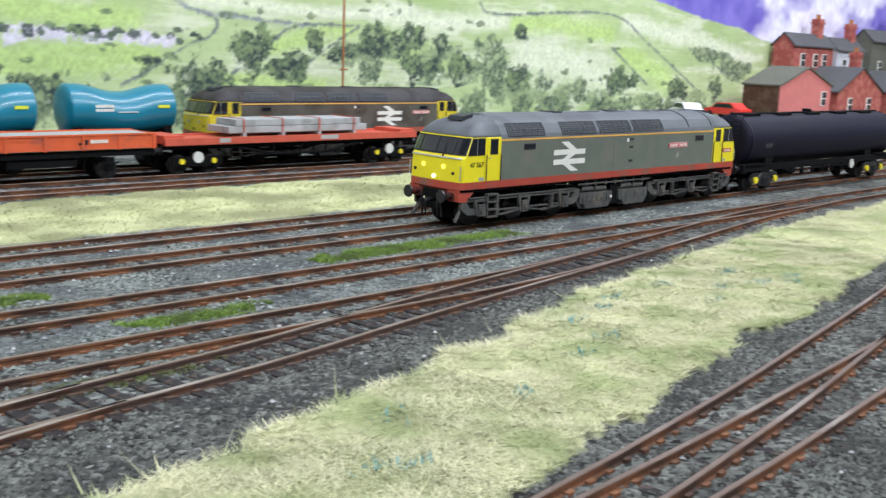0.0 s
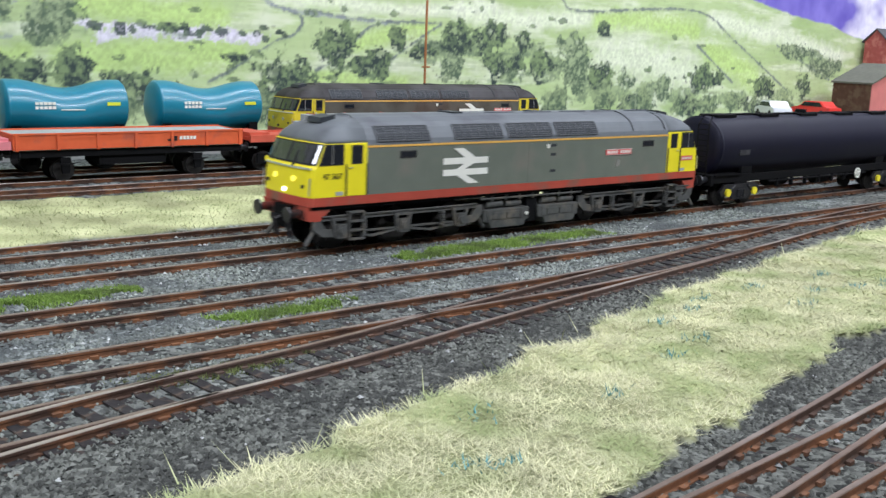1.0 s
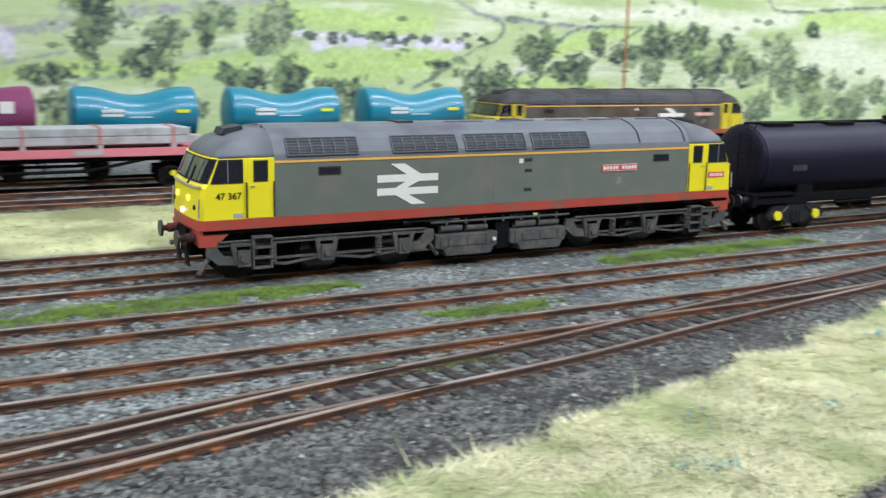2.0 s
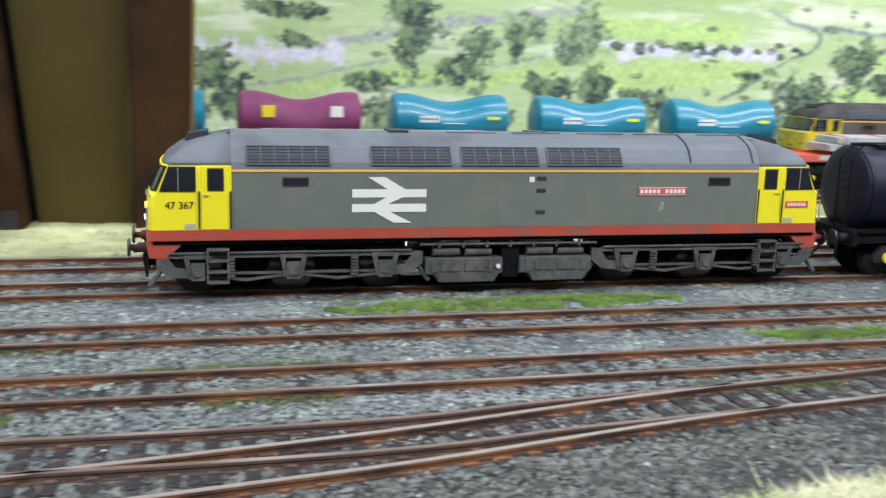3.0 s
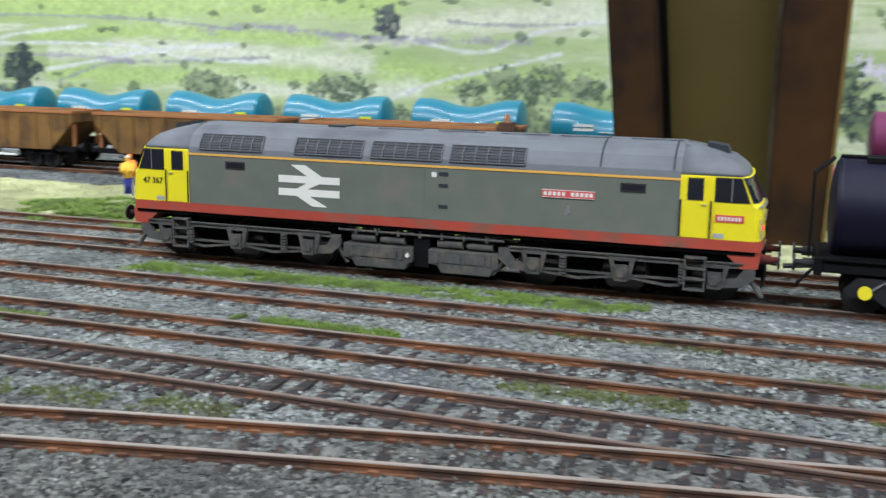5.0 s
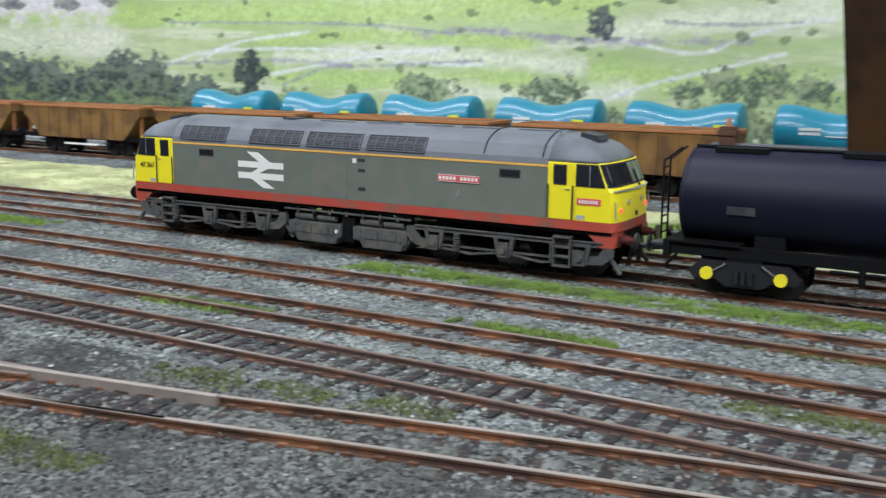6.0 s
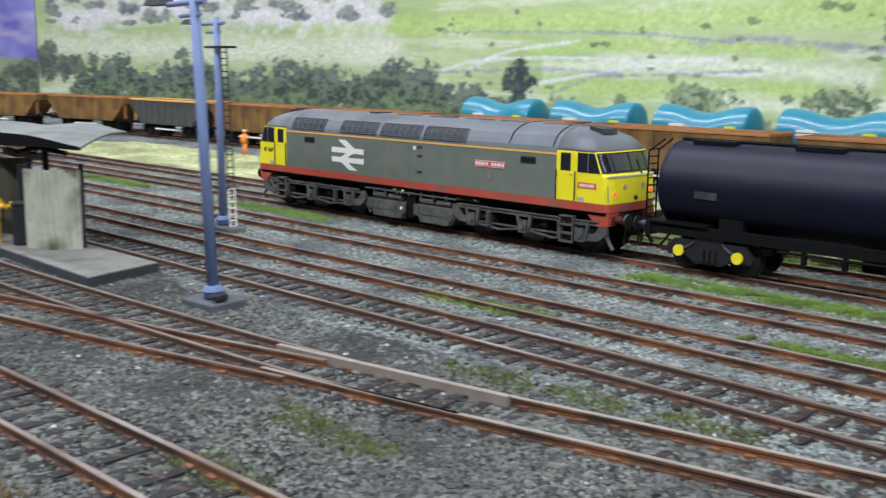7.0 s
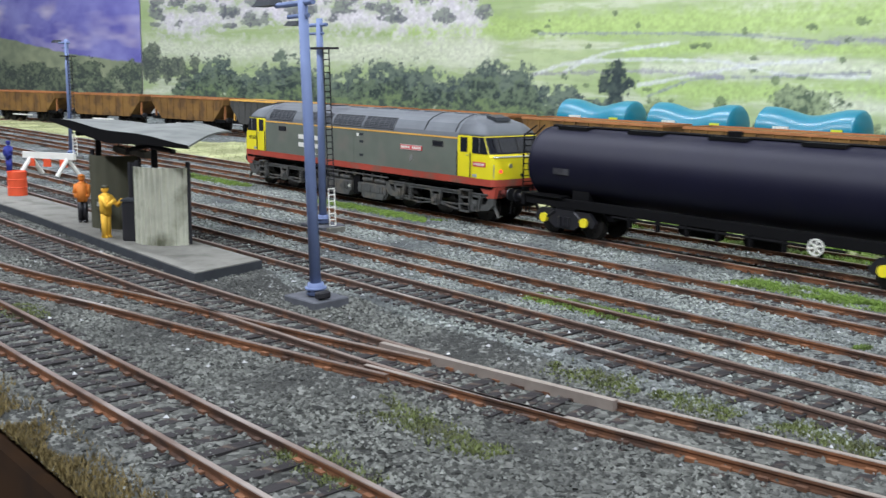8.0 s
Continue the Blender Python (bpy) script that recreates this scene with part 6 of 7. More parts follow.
part("pane", B(*[(-0.0140 + i * 0.0051, -0.0140 + i * 0.0051 + 0.0044, -hd - 0.0009, -hd - 0.0002, 0.0095 + k * 0.0064, 0.0095 + k * 0.0064 + 0.0056) for i in range(2) for k in range(2)]), M_GLASS, wnd)
part("window_sill", B((-0.0160, -0.0025, -hd - 0.0016, -hd, 0.0072, 0.0085)), M_DECK, hut)
part("chimney", B((-hw + 0.001, -hw + 0.008, -0.004, 0.004, hz + 0.006, hz + 0.0235), (-hw + 0.0002, -hw + 0.0088, -0.0048, 0.0048, hz + 0.0195, hz + 0.0215)), M_BROWNWALL, hut, "sooty brown brick chimney stack")
pot = bmesh.new()
rod(pot, (-hw + 0.0045, 0, hz + 0.0235), (-hw + 0.0045, 0, hz + 0.0275), 0.0014, 10, 0.0011)
part("chimney_pot", pot, M_HOPRIM, hut)


# ---- houses at the far end ----


def house(x, y, w, d, h, ridge, wall, roofmat, label, chim=True, along_x=True, turn=0.0, windows=()):
    ho = thing("house", label, "house", pose(x, y, GROUND, 0, 0, turn), "terraced model houses")
    part("wall", B((-w / 2, w / 2, -d / 2, d / 2, 0, h)), wall, ho)
    gable = bmesh.new()
    roof_ = bmesh.new()
    if along_x:
        prism(gable, [(-d / 2, h), (d / 2, h), (0, ridge)], -w / 2, w / 2, "x")
        for s in (1, -1):
            prism(roof_, [(s * (d / 2 + 0.003), h - 0.002), (s * (d / 2 + 0.003), h), (0, ridge + 0.0015), (0, ridge)], -w / 2 - 0.002, w / 2 + 0.002, "x")
    else:
        prism(gable, [(-w / 2, h), (w / 2, h), (0, ridge)], -d / 2, d / 2, "y")
        for s in (1, -1):
            prism(roof_, [(s * (w / 2 + 0.003), h - 0.002), (s * (w / 2 + 0.003), h), (0, ridge + 0.0015), (0, ridge)], -d / 2 - 0.002, d / 2 + 0.002, "y")
    part("gable", gable, wall, ho)
    part("roof", roof_, roofmat, ho, "slate roof")
    if chim:
        part("chimney", B((w * 0.3 - 0.006, w * 0.3 + 0.006, -0.006, 0.006, h, ridge + 0.022), (w * 0.3 - 0.007, w * 0.3 + 0.007, -0.007, 0.007, ridge + 0.015, ridge + 0.018)), M_BRICKRED, ho)
        pots = bmesh.new()
        for px in (-0.003, 0.003):
            rod(pots, (w * 0.3 + px, 0, ridge + 0.022), (w * 0.3 + px, 0, ridge + 0.028), 0.0018, 8)
        part("chimney_pot", pots, M_HOPRIM, ho)
    for wx, wz, face in windows:
        if face == "front":
            fr = part("window", B((wx - 0.006, wx + 0.006, -d / 2 - 0.0012, -d / 2 + 0.001, wz, wz + 0.018)), M_WHITE, ho)
            part("pane", B((wx - 0.0048, wx + 0.0048, -d / 2 - 0.0016, -d / 2 - 0.0006, wz + 0.001, wz + 0.0083), (wx - 0.0048, wx + 0.0048, -d / 2 - 0.0016, -d / 2 - 0.0006, wz + 0.0097, wz + 0.017)), M_GLASS, fr)
        else:
            fr = part("window", B((-w / 2 - 0.0012, -w / 2 + 0.001, wx - 0.006, wx + 0.006, wz, wz + 0.018)), M_WHITE, ho)
            part("pane", B((-w / 2 - 0.0016, -w / 2 - 0.0006, wx - 0.0048, wx + 0.0048, wz + 0.001, wz + 0.017)), M_GLASS, fr)
    return ho


pink = house(1.222, 0.2740, 0.128, 0.048, 0.0635, 0.0840, M_RENDERPINK, M_SLATEGREEN, "pink painted house with gabled mossy slate roof", False, False, 0.0, ((0.045, 0.038, "front"),))
part("side_wall", B((-0.0655, -0.0641, -0.0235, 0.0235, 0.0, 0.0630)), M_BROWNWALL, pink, "dark brown brick side wall")
house(1.372, 0.2800, 0.130, 0.060, 0.0560, 0.0860, M_BRICKRED, M_SLATE, "dark red brick house with steep slate roof", True, False, 0.0, ((-0.030, 0.030, "front"), (0.025, 0.030, "front")))
house(1.530, 0.2800, 0.140, 0.060, 0.0560, 0.0830, M_BRICKRED, M_SLATE, "second dark red brick house with slate roof", True, False, 0.0, ((-0.030, 0.030, "front"), (0.030, 0.030, "front")))
house(1.350, 0.325, 0.110, 0.030, 0.1130, 0.1280, M_BRICKRED, M_SLATE, "tall red brick terrace house with chimney", True, True, 0.0, ((-0.030, 0.085, "front"), (0.005, 0.085, "front"), (-0.030, 0.055, "front"), (0.030, 0.085, "front")))
house(1.458, 0.325, 0.080, 0.030, 0.1100, 0.1260, M_HOUSEGREY, M_SLATE, "pale rendered terrace house with red chimney", True, True, 0.0, ((-0.018, 0.080, "front"), (0.012, 0.080, "front")))
house(1.585, 0.325, 0.120, 0.030, 0.1260, 0.1420, M_SLATEGREEN, M_SLATE, "tall grey stone house at the end of the terrace", True, True, 0.0, ((-0.030, 0.080, "front"), (0.020, 0.080, "front")))


def model_car(x, y, turn, paint, label, z=GROUND):
    car = thing("model_car", label, "car", pose(x, y, z, 0, 0, turn), "parked model cars")
    bm = bmesh.new()
    prism(bm, [(-0.028, 0.004), (0.028, 0.004), (0.028, 0.0095), (0.016, 0.0115), (0.009, 0.0175), (-0.014, 0.0178), (-0.021, 0.0120), (-0.028, 0.0110)], -0.0105, 0.0105)
    bmesh.ops.bevel(bm, geom=list(bm.edges), offset=0.0008, segments=2, affect="EDGES")
    body = part("body", bm, paint, car)
    for s in (1, -1):
        w = bmesh.new()
        prism(w, [(0.0135, 0.0120), (0.0080, 0.0165), (-0.0130, 0.0168), (-0.0185, 0.0120)], *sorted((s * 0.0100, s * 0.0108)))
        part("side_window", w, M_GLASS, body)
        for wx in (-0.017, 0.017):
            t = bmesh.new()
            rod(t, (wx, s * 0.0080, 0.0040), (wx, s * 0.0108, 0.0040), 0.0040, 14)
            part("wheel", t, M_RUBBER, car)
    return car


tagged(part("road_bank", B((0.985, 1.152, 0.272, 0.340, GROUND - 0.002, 0.0205), bevel=0.002), M_CONCRETE), "low grey bank carrying the far road", "bank", kind="structure")
model_car(1.041, 0.300, 55, M_WHITECAR, "white model car parked on the far road", 0.0205)
model_car(1.112, 0.290, 80, M_REDCAR, "red model car parked on the far road", 0.0205)
pole = thing("telegraph_pole", "thin brown wooden pole in front of the backdrop", "pole", pose(0.572, 0.332, GROUND))
part("shaft", rods(((0, 0, 0), (0, 0, 0.20), 0.0010)), M_HOPRIM, pole)
part("cross_arm", rods(((-0.004, -0.001, 0.068), (0.004, -0.001, 0.068), 0.0006)), M_HOPRIM, pole)

# ---- colour-light and yard lamp masts ----


def lamp_mast(x, y, height, label, ladder, lean=0.0):
    ms = thing("lamp_mast", label, "lamp mast", pose(x, y, GROUND + 0.0010, 0.75 * lean, -0.65 * lean, 0), "blue lamp masts")
    part("base_plate", B((-0.0095, 0.0095, -0.0068, 0.0068, -0.002, 0.0017), bevel=0.0004), M_CONCFOOT, ms, "square dark concrete foot")
    shaft = bmesh.new()
    rod(shaft, (0, 0, 0.0022), (0, 0, 0.0062), 0.0032, 14, 0.0027)
    rod(shaft, (0, 0, 0.0062), (0, 0, height), 0.0019, 14, 0.0016)
    rod(shaft, (0, 0, 0.0040), (0, 0, 0.0048), 0.0037, 14)
    part("shaft", shaft, M_MASTBLUE, ms, "blue painted tubular shaft", smooth=True)
    part("cross_arm", rods(((-0.016, 0, height - 0.003), (0.006, 0, height - 0.003), 0.0009), ((-0.009, 0, height - 0.007), (0.003, 0, height - 0.007), 0.0007)), M_MASTBLUE, ms)
    lampb = bmesh.new()
    loft(lampb, [[(-0.021 + dx, yy, z) for dx, yy, z in ((-0.006, -0.003, height - 0.0028), (0.006, -0.003, height - 0.0028), (0.006, 0.003, height - 0.0028), (-0.006, 0.003, height - 0.0028))], [(-0.021 + dx, yy, z) for dx, yy, z in ((-0.004, -0.002, height - 0.0005), (0.004, -0.002, height - 0.0005), (0.004, 0.002, height - 0.0005), (-0.004, 0.002, height - 0.0005))]])
    part("lamp_head", lampb, M_GRILLE, ms)
    if ladder:
        part("platform", B((-0.005, 0.010, -0.004, 0.004, height - 0.0145, height - 0.0135)), M_IRON, ms)
        for top, name, z0, z1, m_ in ((0, "ladder", 0.0200, height - 0.0145, M_IRON), (1, "ladder_foot", 0.0005, 0.0200, M_WHITE)):
            ld = bmesh.new()
            f = lambda z: 0.0085 - 0.004 * z / height
            for yy in (-0.0017, 0.0017):
                rod(ld, (f(z0), yy, z0), (f(z1), yy, z1), 0.00035, 6)
            z = z0 + 0.0012
            while z < z1:
                rod(ld, (f(z), -0.0017, z), (f(z), 0.0017, z), 0.00028, 6)
                z += 0.0030
            part(name, ld, m_, ms, "white painted ladder foot" if top else "black iron ladder")
        part("ladder_base", B((0.0045, 0.0125, -0.0045, 0.0045, -0.002, 0.0012)), M_CONCRETE, ms)
    else:
        part("cable_box", B((0.0055, 0.0085, -0.0045, 0.0005, 0.0022, 0.0045), bevel=0.0005), M_IRON, ms)
    return ms


lamp_mast(-0.3225, -0.1778, 0.1005, "tall blue yard lamp mast on a concrete foot, leaning slightly", False, 2.2)
lamp_mast(-0.4557, -0.0849, 0.1005, "blue lamp mast with black iron ladder between tracks", True, 0.7)
lamp_mast(-0.9025, -0.0387, 0.0985, "blue lamp mast with ladder beside the far yard", True)

# ---- fuelling platform with shelter ----
plat = thing("concrete_platform", "low worn concrete fuelling platform beside the siding", "platform", pose(0, 0, GROUND), kind="structure")
pl = bmesh.new()
prism(pl, [(-0.375, -0.1955), (-0.384, -0.1620), (-0.635, -0.1640), (-0.9, -0.155), (-0.9, -0.1905), (-0.56, -0.1905)], -0.001, 0.0036, "z")
part("platform_body", pl, M_CONCDARK, plat)
pl = bmesh.new()
prism(pl, [(-0.3755, -0.1951), (-0.3845, -0.1625), (-0.635, -0.1645), (-0.8995, -0.1555), (-0.8995, -0.1900), (-0.56, -0.1900)], 0.0036, 0.0040, "z")
part("platform_top", pl, M_CONCRETE, plat, "pale worn concrete surface")
PT = GROUND + 0.0040

shelter = thing("fuel_shelter", "open-sided fuelling shelter with sagging pale sheet roof and black edge", "shelter", pose(-0.4910, -0.1600, PT))
for px, py, ph in ((-0.0200, -0.0140, 0.0440), (0.0310, -0.0100, 0.0420)):
    part("post", rods(((px, py, 0), (px, py, ph), 0.0014), seg=10), M_IRON, shelter)
rings_t = []
for i in range(17):
    u = i / 16
    row = []
    for k in range(9):
        v = k / 8
        x = (-0.0385 + 0.1250 * u) * (1 - v) + (-0.0640 + 0.0830 * u) * v
        y = (-0.0289 + 0.0074 * u) * (1 - v) + (0.0166 + 0.0182 * u) * v
        z = 0.0488 - 0.0046 * u * (1 - v) - 0.0035 * u * v + 0.0006 * math.sin(u * 7 + v * 3) * (0.3 + v) + 0.0026 * math.sin(math.pi * v) * min(1.0, max(0.0, (u - 0.22) / 0.25)) * (1 - 0.5 * u) - 0.0032 * v * (1 - u) ** 1.5 + 0.0006 * math.sin(u * 11)
        row.append((x, y, z))
    rings_t.append(row)
bm = bmesh.new()
loft(bm, [[*r, *[(p, q, w - 0.0008) for p, q, w in r[::-1]]] for r in rings_t])
part("sheet_roof", bm, M_ROOFSHEET, shelter, "buckled pale grey roof sheet")


def fd(i):
    """How deep the black edge hangs along the roof."""
    return 0.0012 + 0.0040 * math.sin(math.pi * (i / 16) ** 0.85) ** 1.1


bm = bmesh.new()
loft(bm, [[(r[0][0], r[0][1] - 0.0008, r[0][2] + 0.0003), (r[0][0], r[0][1] - 0.0004, r[0][2] - fd(i)), (r[0][0], r[0][1] + 0.0008, r[0][2] - fd(i)), (r[0][0], r[0][1] + 0.0006, r[0][2] - 0.0012)] for i, r in enumerate(rings_t)])
part("fascia", bm, M_UNDER, shelter, "black roof edge")
# near-black second sheet just below the roof sheet, darkening its underside
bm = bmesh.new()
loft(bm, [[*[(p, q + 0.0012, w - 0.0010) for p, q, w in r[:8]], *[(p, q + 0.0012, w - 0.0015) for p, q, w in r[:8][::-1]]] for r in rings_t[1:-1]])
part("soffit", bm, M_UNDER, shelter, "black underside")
part("roof_beam", rods(((-0.040, -0.014, 0.0430), (0.050, -0.010, 0.0385), 0.0011), ((-0.020, -0.024, 0.0425), (-0.030, 0.015, 0.0435), 0.0010), ((0.031, -0.022, 0.0385), (0.015, 0.020, 0.0415), 0.0010)), M_IRON, shelter)
for lx in (-0.006, 0.013):
    lampb = bmesh.new()
    prism(lampb, [(lx - 0.0075, 0.0345), (lx + 0.0075, 0.0335), (lx + 0.0080, 0.0360), (lx - 0.0070, 0.0370)], -0.010, -0.006)
    part("strip_lamp", lampb, M_CONCRETE, shelter)
    for dx in (-0.005, 0.005):
        part("lamp_hanger", rods(((lx + dx, -0.008, 0.0355), (lx + dx, -0.008, 0.0425), 0.0003)), M_IRON, shelter)


def corrugated(name, x, y, w, h, turn, material, waves, label, amp=0.0006):
    sc = thing(name, label, "screen", pose(x, y, PT, 0, 0, turn), "shelter screens")
    bm = bmesh.new()
    n = waves * 6
    rings = []
    for i in range(n + 1):
        u = i / n
        yy = amp * math.sin(u * waves * math.tau) + 0.0050 * (1 - (2 * u - 1) ** 2) * -1
        rings.append([(-w / 2 + w * u, yy - 0.0003, 0), (-w / 2 + w * u, yy - 0.0003, h), (-w / 2 + w * u, yy + 0.0003, h), (-w / 2 + w * u, yy + 0.0003, 0)])
    loft(bm, rings)
    part("sheet", bm, material, sc)
    for e in (-1, 1):
        part("post", rods(((e * (w / 2 - 0.0005), 0.0026, 0), (e * (w / 2 - 0.0005), 0.0026, h + 0.0022), 0.0011)), M_IRON, sc)
    return sc


corrugated("corrugated_screen", -0.4400, -0.1770, 0.0235, 0.0325, 40, M_SHEET, 9, "stained pale corrugated iron screen with black posts")
corrugated("board_screen", -0.4930, -0.1745, 0.0225, 0.0335, 46, M_SHEETDARK, 4, "dark olive board screen beside the pump", 0.0002)
tankb = thing("fuel_cabinet", "black fuel pump cabinet with filler pipe on top", "cabinet", pose(-0.4560, -0.1800, PT, 0, 0, 46))
part("cabinet_body", B((-0.0055, 0.0070, -0.005, 0.006, 0, 0.0170), bevel=0.0005), M_IRON, tankb)
part("cabinet_lid", B((-0.0058, 0.0073, -0.0053, 0.0063, 0.0170, 0.0178)), M_CONCDARK, tankb)
part("filler", rods(((0.002, 0, 0.0178), (0.002, 0, 0.0230), 0.0022), ((-0.004, 0.004, 0.0170), (-0.004, 0.004, 0.0330), 0.0014), ((-0.0015, 0.004, 0.0330), (-0.0015, 0.004, 0.0250), 0.0020)), M_IRON, tankb)
pump = thing("fuel_pump", "slim dark green fuel pump with pale label", "pump", pose(-0.4850, -0.1835, PT, 0, 0, 40))
part("pump_body", B((-0.0014, 0.0014, -0.001, 0.001, 0, 0.0100), (-0.0028, 0.0028, -0.0022, 0.0022, 0.0100, 0.0150)), M_SHEETDARK, pump)
part("pump_label", B((-0.0016, 0.0010, -0.0026, -0.0020, 0.0118, 0.0138)), M_DECK, pump)


# ---- model figures: one plain mesh each ----


def figure(x, y, z, turn, cloth, head, label, lean=0.0, reach=0.0, trousers=None):
    bm = bmesh.new()
    for s in (1, -1):
        rod(bm, (s * 0.0011, 0, 0.0006), (s * 0.0010, lean * 0.2, 0.0105), 0.0012, 8, 0.0015)
        rod(bm, (s * 0.0011, -0.0016, 0.0004), (s * 0.0011, 0.0012, 0.0006), 0.0008, 6)
        rod(bm, (s * 0.0028, lean * 0.9, 0.0180), (s * 0.0032, lean - reach * 0.5 - 0.001, 0.0140), 0.0010, 7)
        rod(bm, (s * 0.0032, lean - reach * 0.5 - 0.001, 0.0140), (s * 0.0024, lean - reach - 0.001, 0.0120 + reach * 0.8), 0.0009, 7)
    rod(bm, (0, lean * 0.2, 0.0100), (0, lean, 0.0186), 0.0024, 10, 0.0028)
    rod(bm, (0, lean, 0.0184), (0, lean, 0.0196), 0.0028, 10, 0.0010)
    bmesh.ops.create_uvsphere(bm, u_segments=10, v_segments=7, radius=0.0016, matrix=Matrix.Translation((0, lean * 1.1, 0.0212)))
    split = len(bm.faces)
    rod(bm, (0, lean * 1.1, 0.0218), (0, lean * 1.1, 0.0229), 0.0018, 10, 0.0012)
    bm.faces.ensure_lookup_table()
    for i in range(split, len(bm.faces)):
        bm.faces[i].material_index = 1
    if trousers:
        for f in bm.faces:
            if f.calc_center_median().z < 0.0100:
                f.material_index = 2
    ob = part("model_figure", bm, (cloth, head, trousers) if trousers else (cloth, head), smooth=True)
    ob.matrix_world = pose(x, y, z, 0, 0, turn)
    return tagged(ob, label, "figurine", "model figures")


figure(-0.4690, -0.1890, PT, 115, M_YELLOWHV, M_SHEETDARK, "yellow-orange overalled model worker beside the fuel cabinet", 0.0, 0.006)
figure(-0.5180, -0.1800, PT, 60, M_ORANGEHV, M_ORANGEHV, "orange-jacketed model worker in dark trousers by the board screen", trousers=M_BUFFER)
figure(-0.8000, -0.1230, GROUND + 0.001, 30, M_BLUECLOTH, M_BLUECLOTH, "blue-overalled model worker near the barrier")
figure(-0.2660, 0.1176, GROUND + 0.001, 70, M_ORANGEHV, M_WHITE, "striding orange hi-vis model track worker with white helmet", -0.004, 0.006)
figure(-0.2782, 0.0963, GROUND + 0.001, 80, M_ORANGEHV, M_WHITE, "orange hi-vis model track worker carrying one end of a rail", -0.002, 0.004)
figure(-0.3806, 0.1380, GROUND + 0.001, 30, M_YELLOWHV, M_WHITE, "yellow-jacketed model worker in dark trousers on the grass", 0.0, 0.004, trousers=M_BLUECLOTH)
figure(-0.3802, 0.1488, GROUND + 0.001, -60, M_ORANGEHV, M_ORANGEHV, "stooping orange-clad model track worker", -0.005, 0.004)
figure(-0.3225, 0.1229, GROUND + 0.001, 20, M_ORANGEHV, M_WHITE, "upright orange hi-vis model track worker with white helmet", 0.0, 0.0)
figure(-0.3232, 0.1345, GROUND + 0.001, -40, M_YELLOWHV, M_WHITE, "bright yellow-vested model worker beside the locomotive line", 0.0, 0.003, trousers=M_ORANGEHV)
figure(-0.1925, 0.1099, GROUND + 0.001, 10, M_ORANGEHV, M_WHITE, "orange-jacketed model worker in blue trousers with white helmet", 0.0, 0.0, trousers=M_BLUECLOTH)
figure(-0.7941, 0.1636, GROUND + 0.001, 0, M_ORANGEHV, M_WHITE, "orange hi-vis model worker beside the hoppers")
part_stack = thing("rail_stack", "low stack of rusty spare rails lying in the grass", "rails", pose(-0.285, 0.125, GROUND + 0.0015))
for k in range(4):
    part("spare_rail", B((-0.055 + 0.004 * k, 0.050 + 0.003 * k, -0.006 + 0.003 * k, -0.0046 + 0.003 * k, -0.0005, 0.0018)), M_RUST, part_stack)

# ---- yard clutter ----
drum = thing("oil_drum", "orange-red steel oil drum standing on the platform", "drum", pose(-0.6400, -0.1700, PT))
db = bmesh.new()
prof = [(r * 1.15, z * 1.15) for r, z in ((0.0046, 0), (0.0046, 0.0038), (0.0049, 0.0041), (0.0046, 0.0044), (0.0046, 0.0078), (0.0049, 0.0081), (0.0046, 0.0084), (0.0046, 0.0120), (0.0042, 0.0120), (0.0042, 0.0115))]
loft(db, [[(r * math.cos(i * math.tau / 24), r * math.sin(i * math.tau / 24), z) for i in range(24)] for r, z in prof])
part("drum_body", db, M_DRUM, drum, smooth=False)
barrier = thing("road_barrier", "red and white striped barrier board on splayed legs", "barrier", pose(-0.770, -0.105, GROUND + 0.0008, 0, 0, 30))
part("barrier_board", B((-0.0225, 0.0225, -0.001, 0.001, 0.0115, 0.0160)), M_WHITE, barrier)
part("red_panel", B(*[(-0.0180 + k * 0.014, -0.0180 + k * 0.014 + 0.006, -0.0014, -0.0004, 0.0060, 0.0114) for k in range(3)]), M_DRUM, barrier)
for lx in (-0.016, 0.016):
    part("leg", rods(((lx - 0.004, -0.007, 0), (lx, 0, 0.0120), 0.0016), ((lx + 0.004, 0.007, 0), (lx, 0, 0.0120), 0.0016)), M_WHITE, barrier)

# ---- turnout details: long pale check rails and closed blades ----
guard = tagged(thing("check_rail", "bright worn check rail along the turnout", "rail"), group="check rails")
gb = bmesh.new()
strip(gb, spline(((-0.262, -0.1965), (-0.225, -0.1905), (-0.188, -0.1845))), 0.0, -RAIL_H, 0.0004, 0.0010)
part("rail_bar", gb, M_RAILBRIGHT, guard)

# ---- plants and loose ballast ----


def ground_z(x, y):
    z = GROUND + 0.0005 * wob(x, y, 500, 1) + 0.0004 * wob(x, y, 160, 2)
    if in_front_grass(x, y) or in_back_grass(x, y):
        z += 0.0012 + 0.0012 * wob(x, y, 60, 9)
    return z


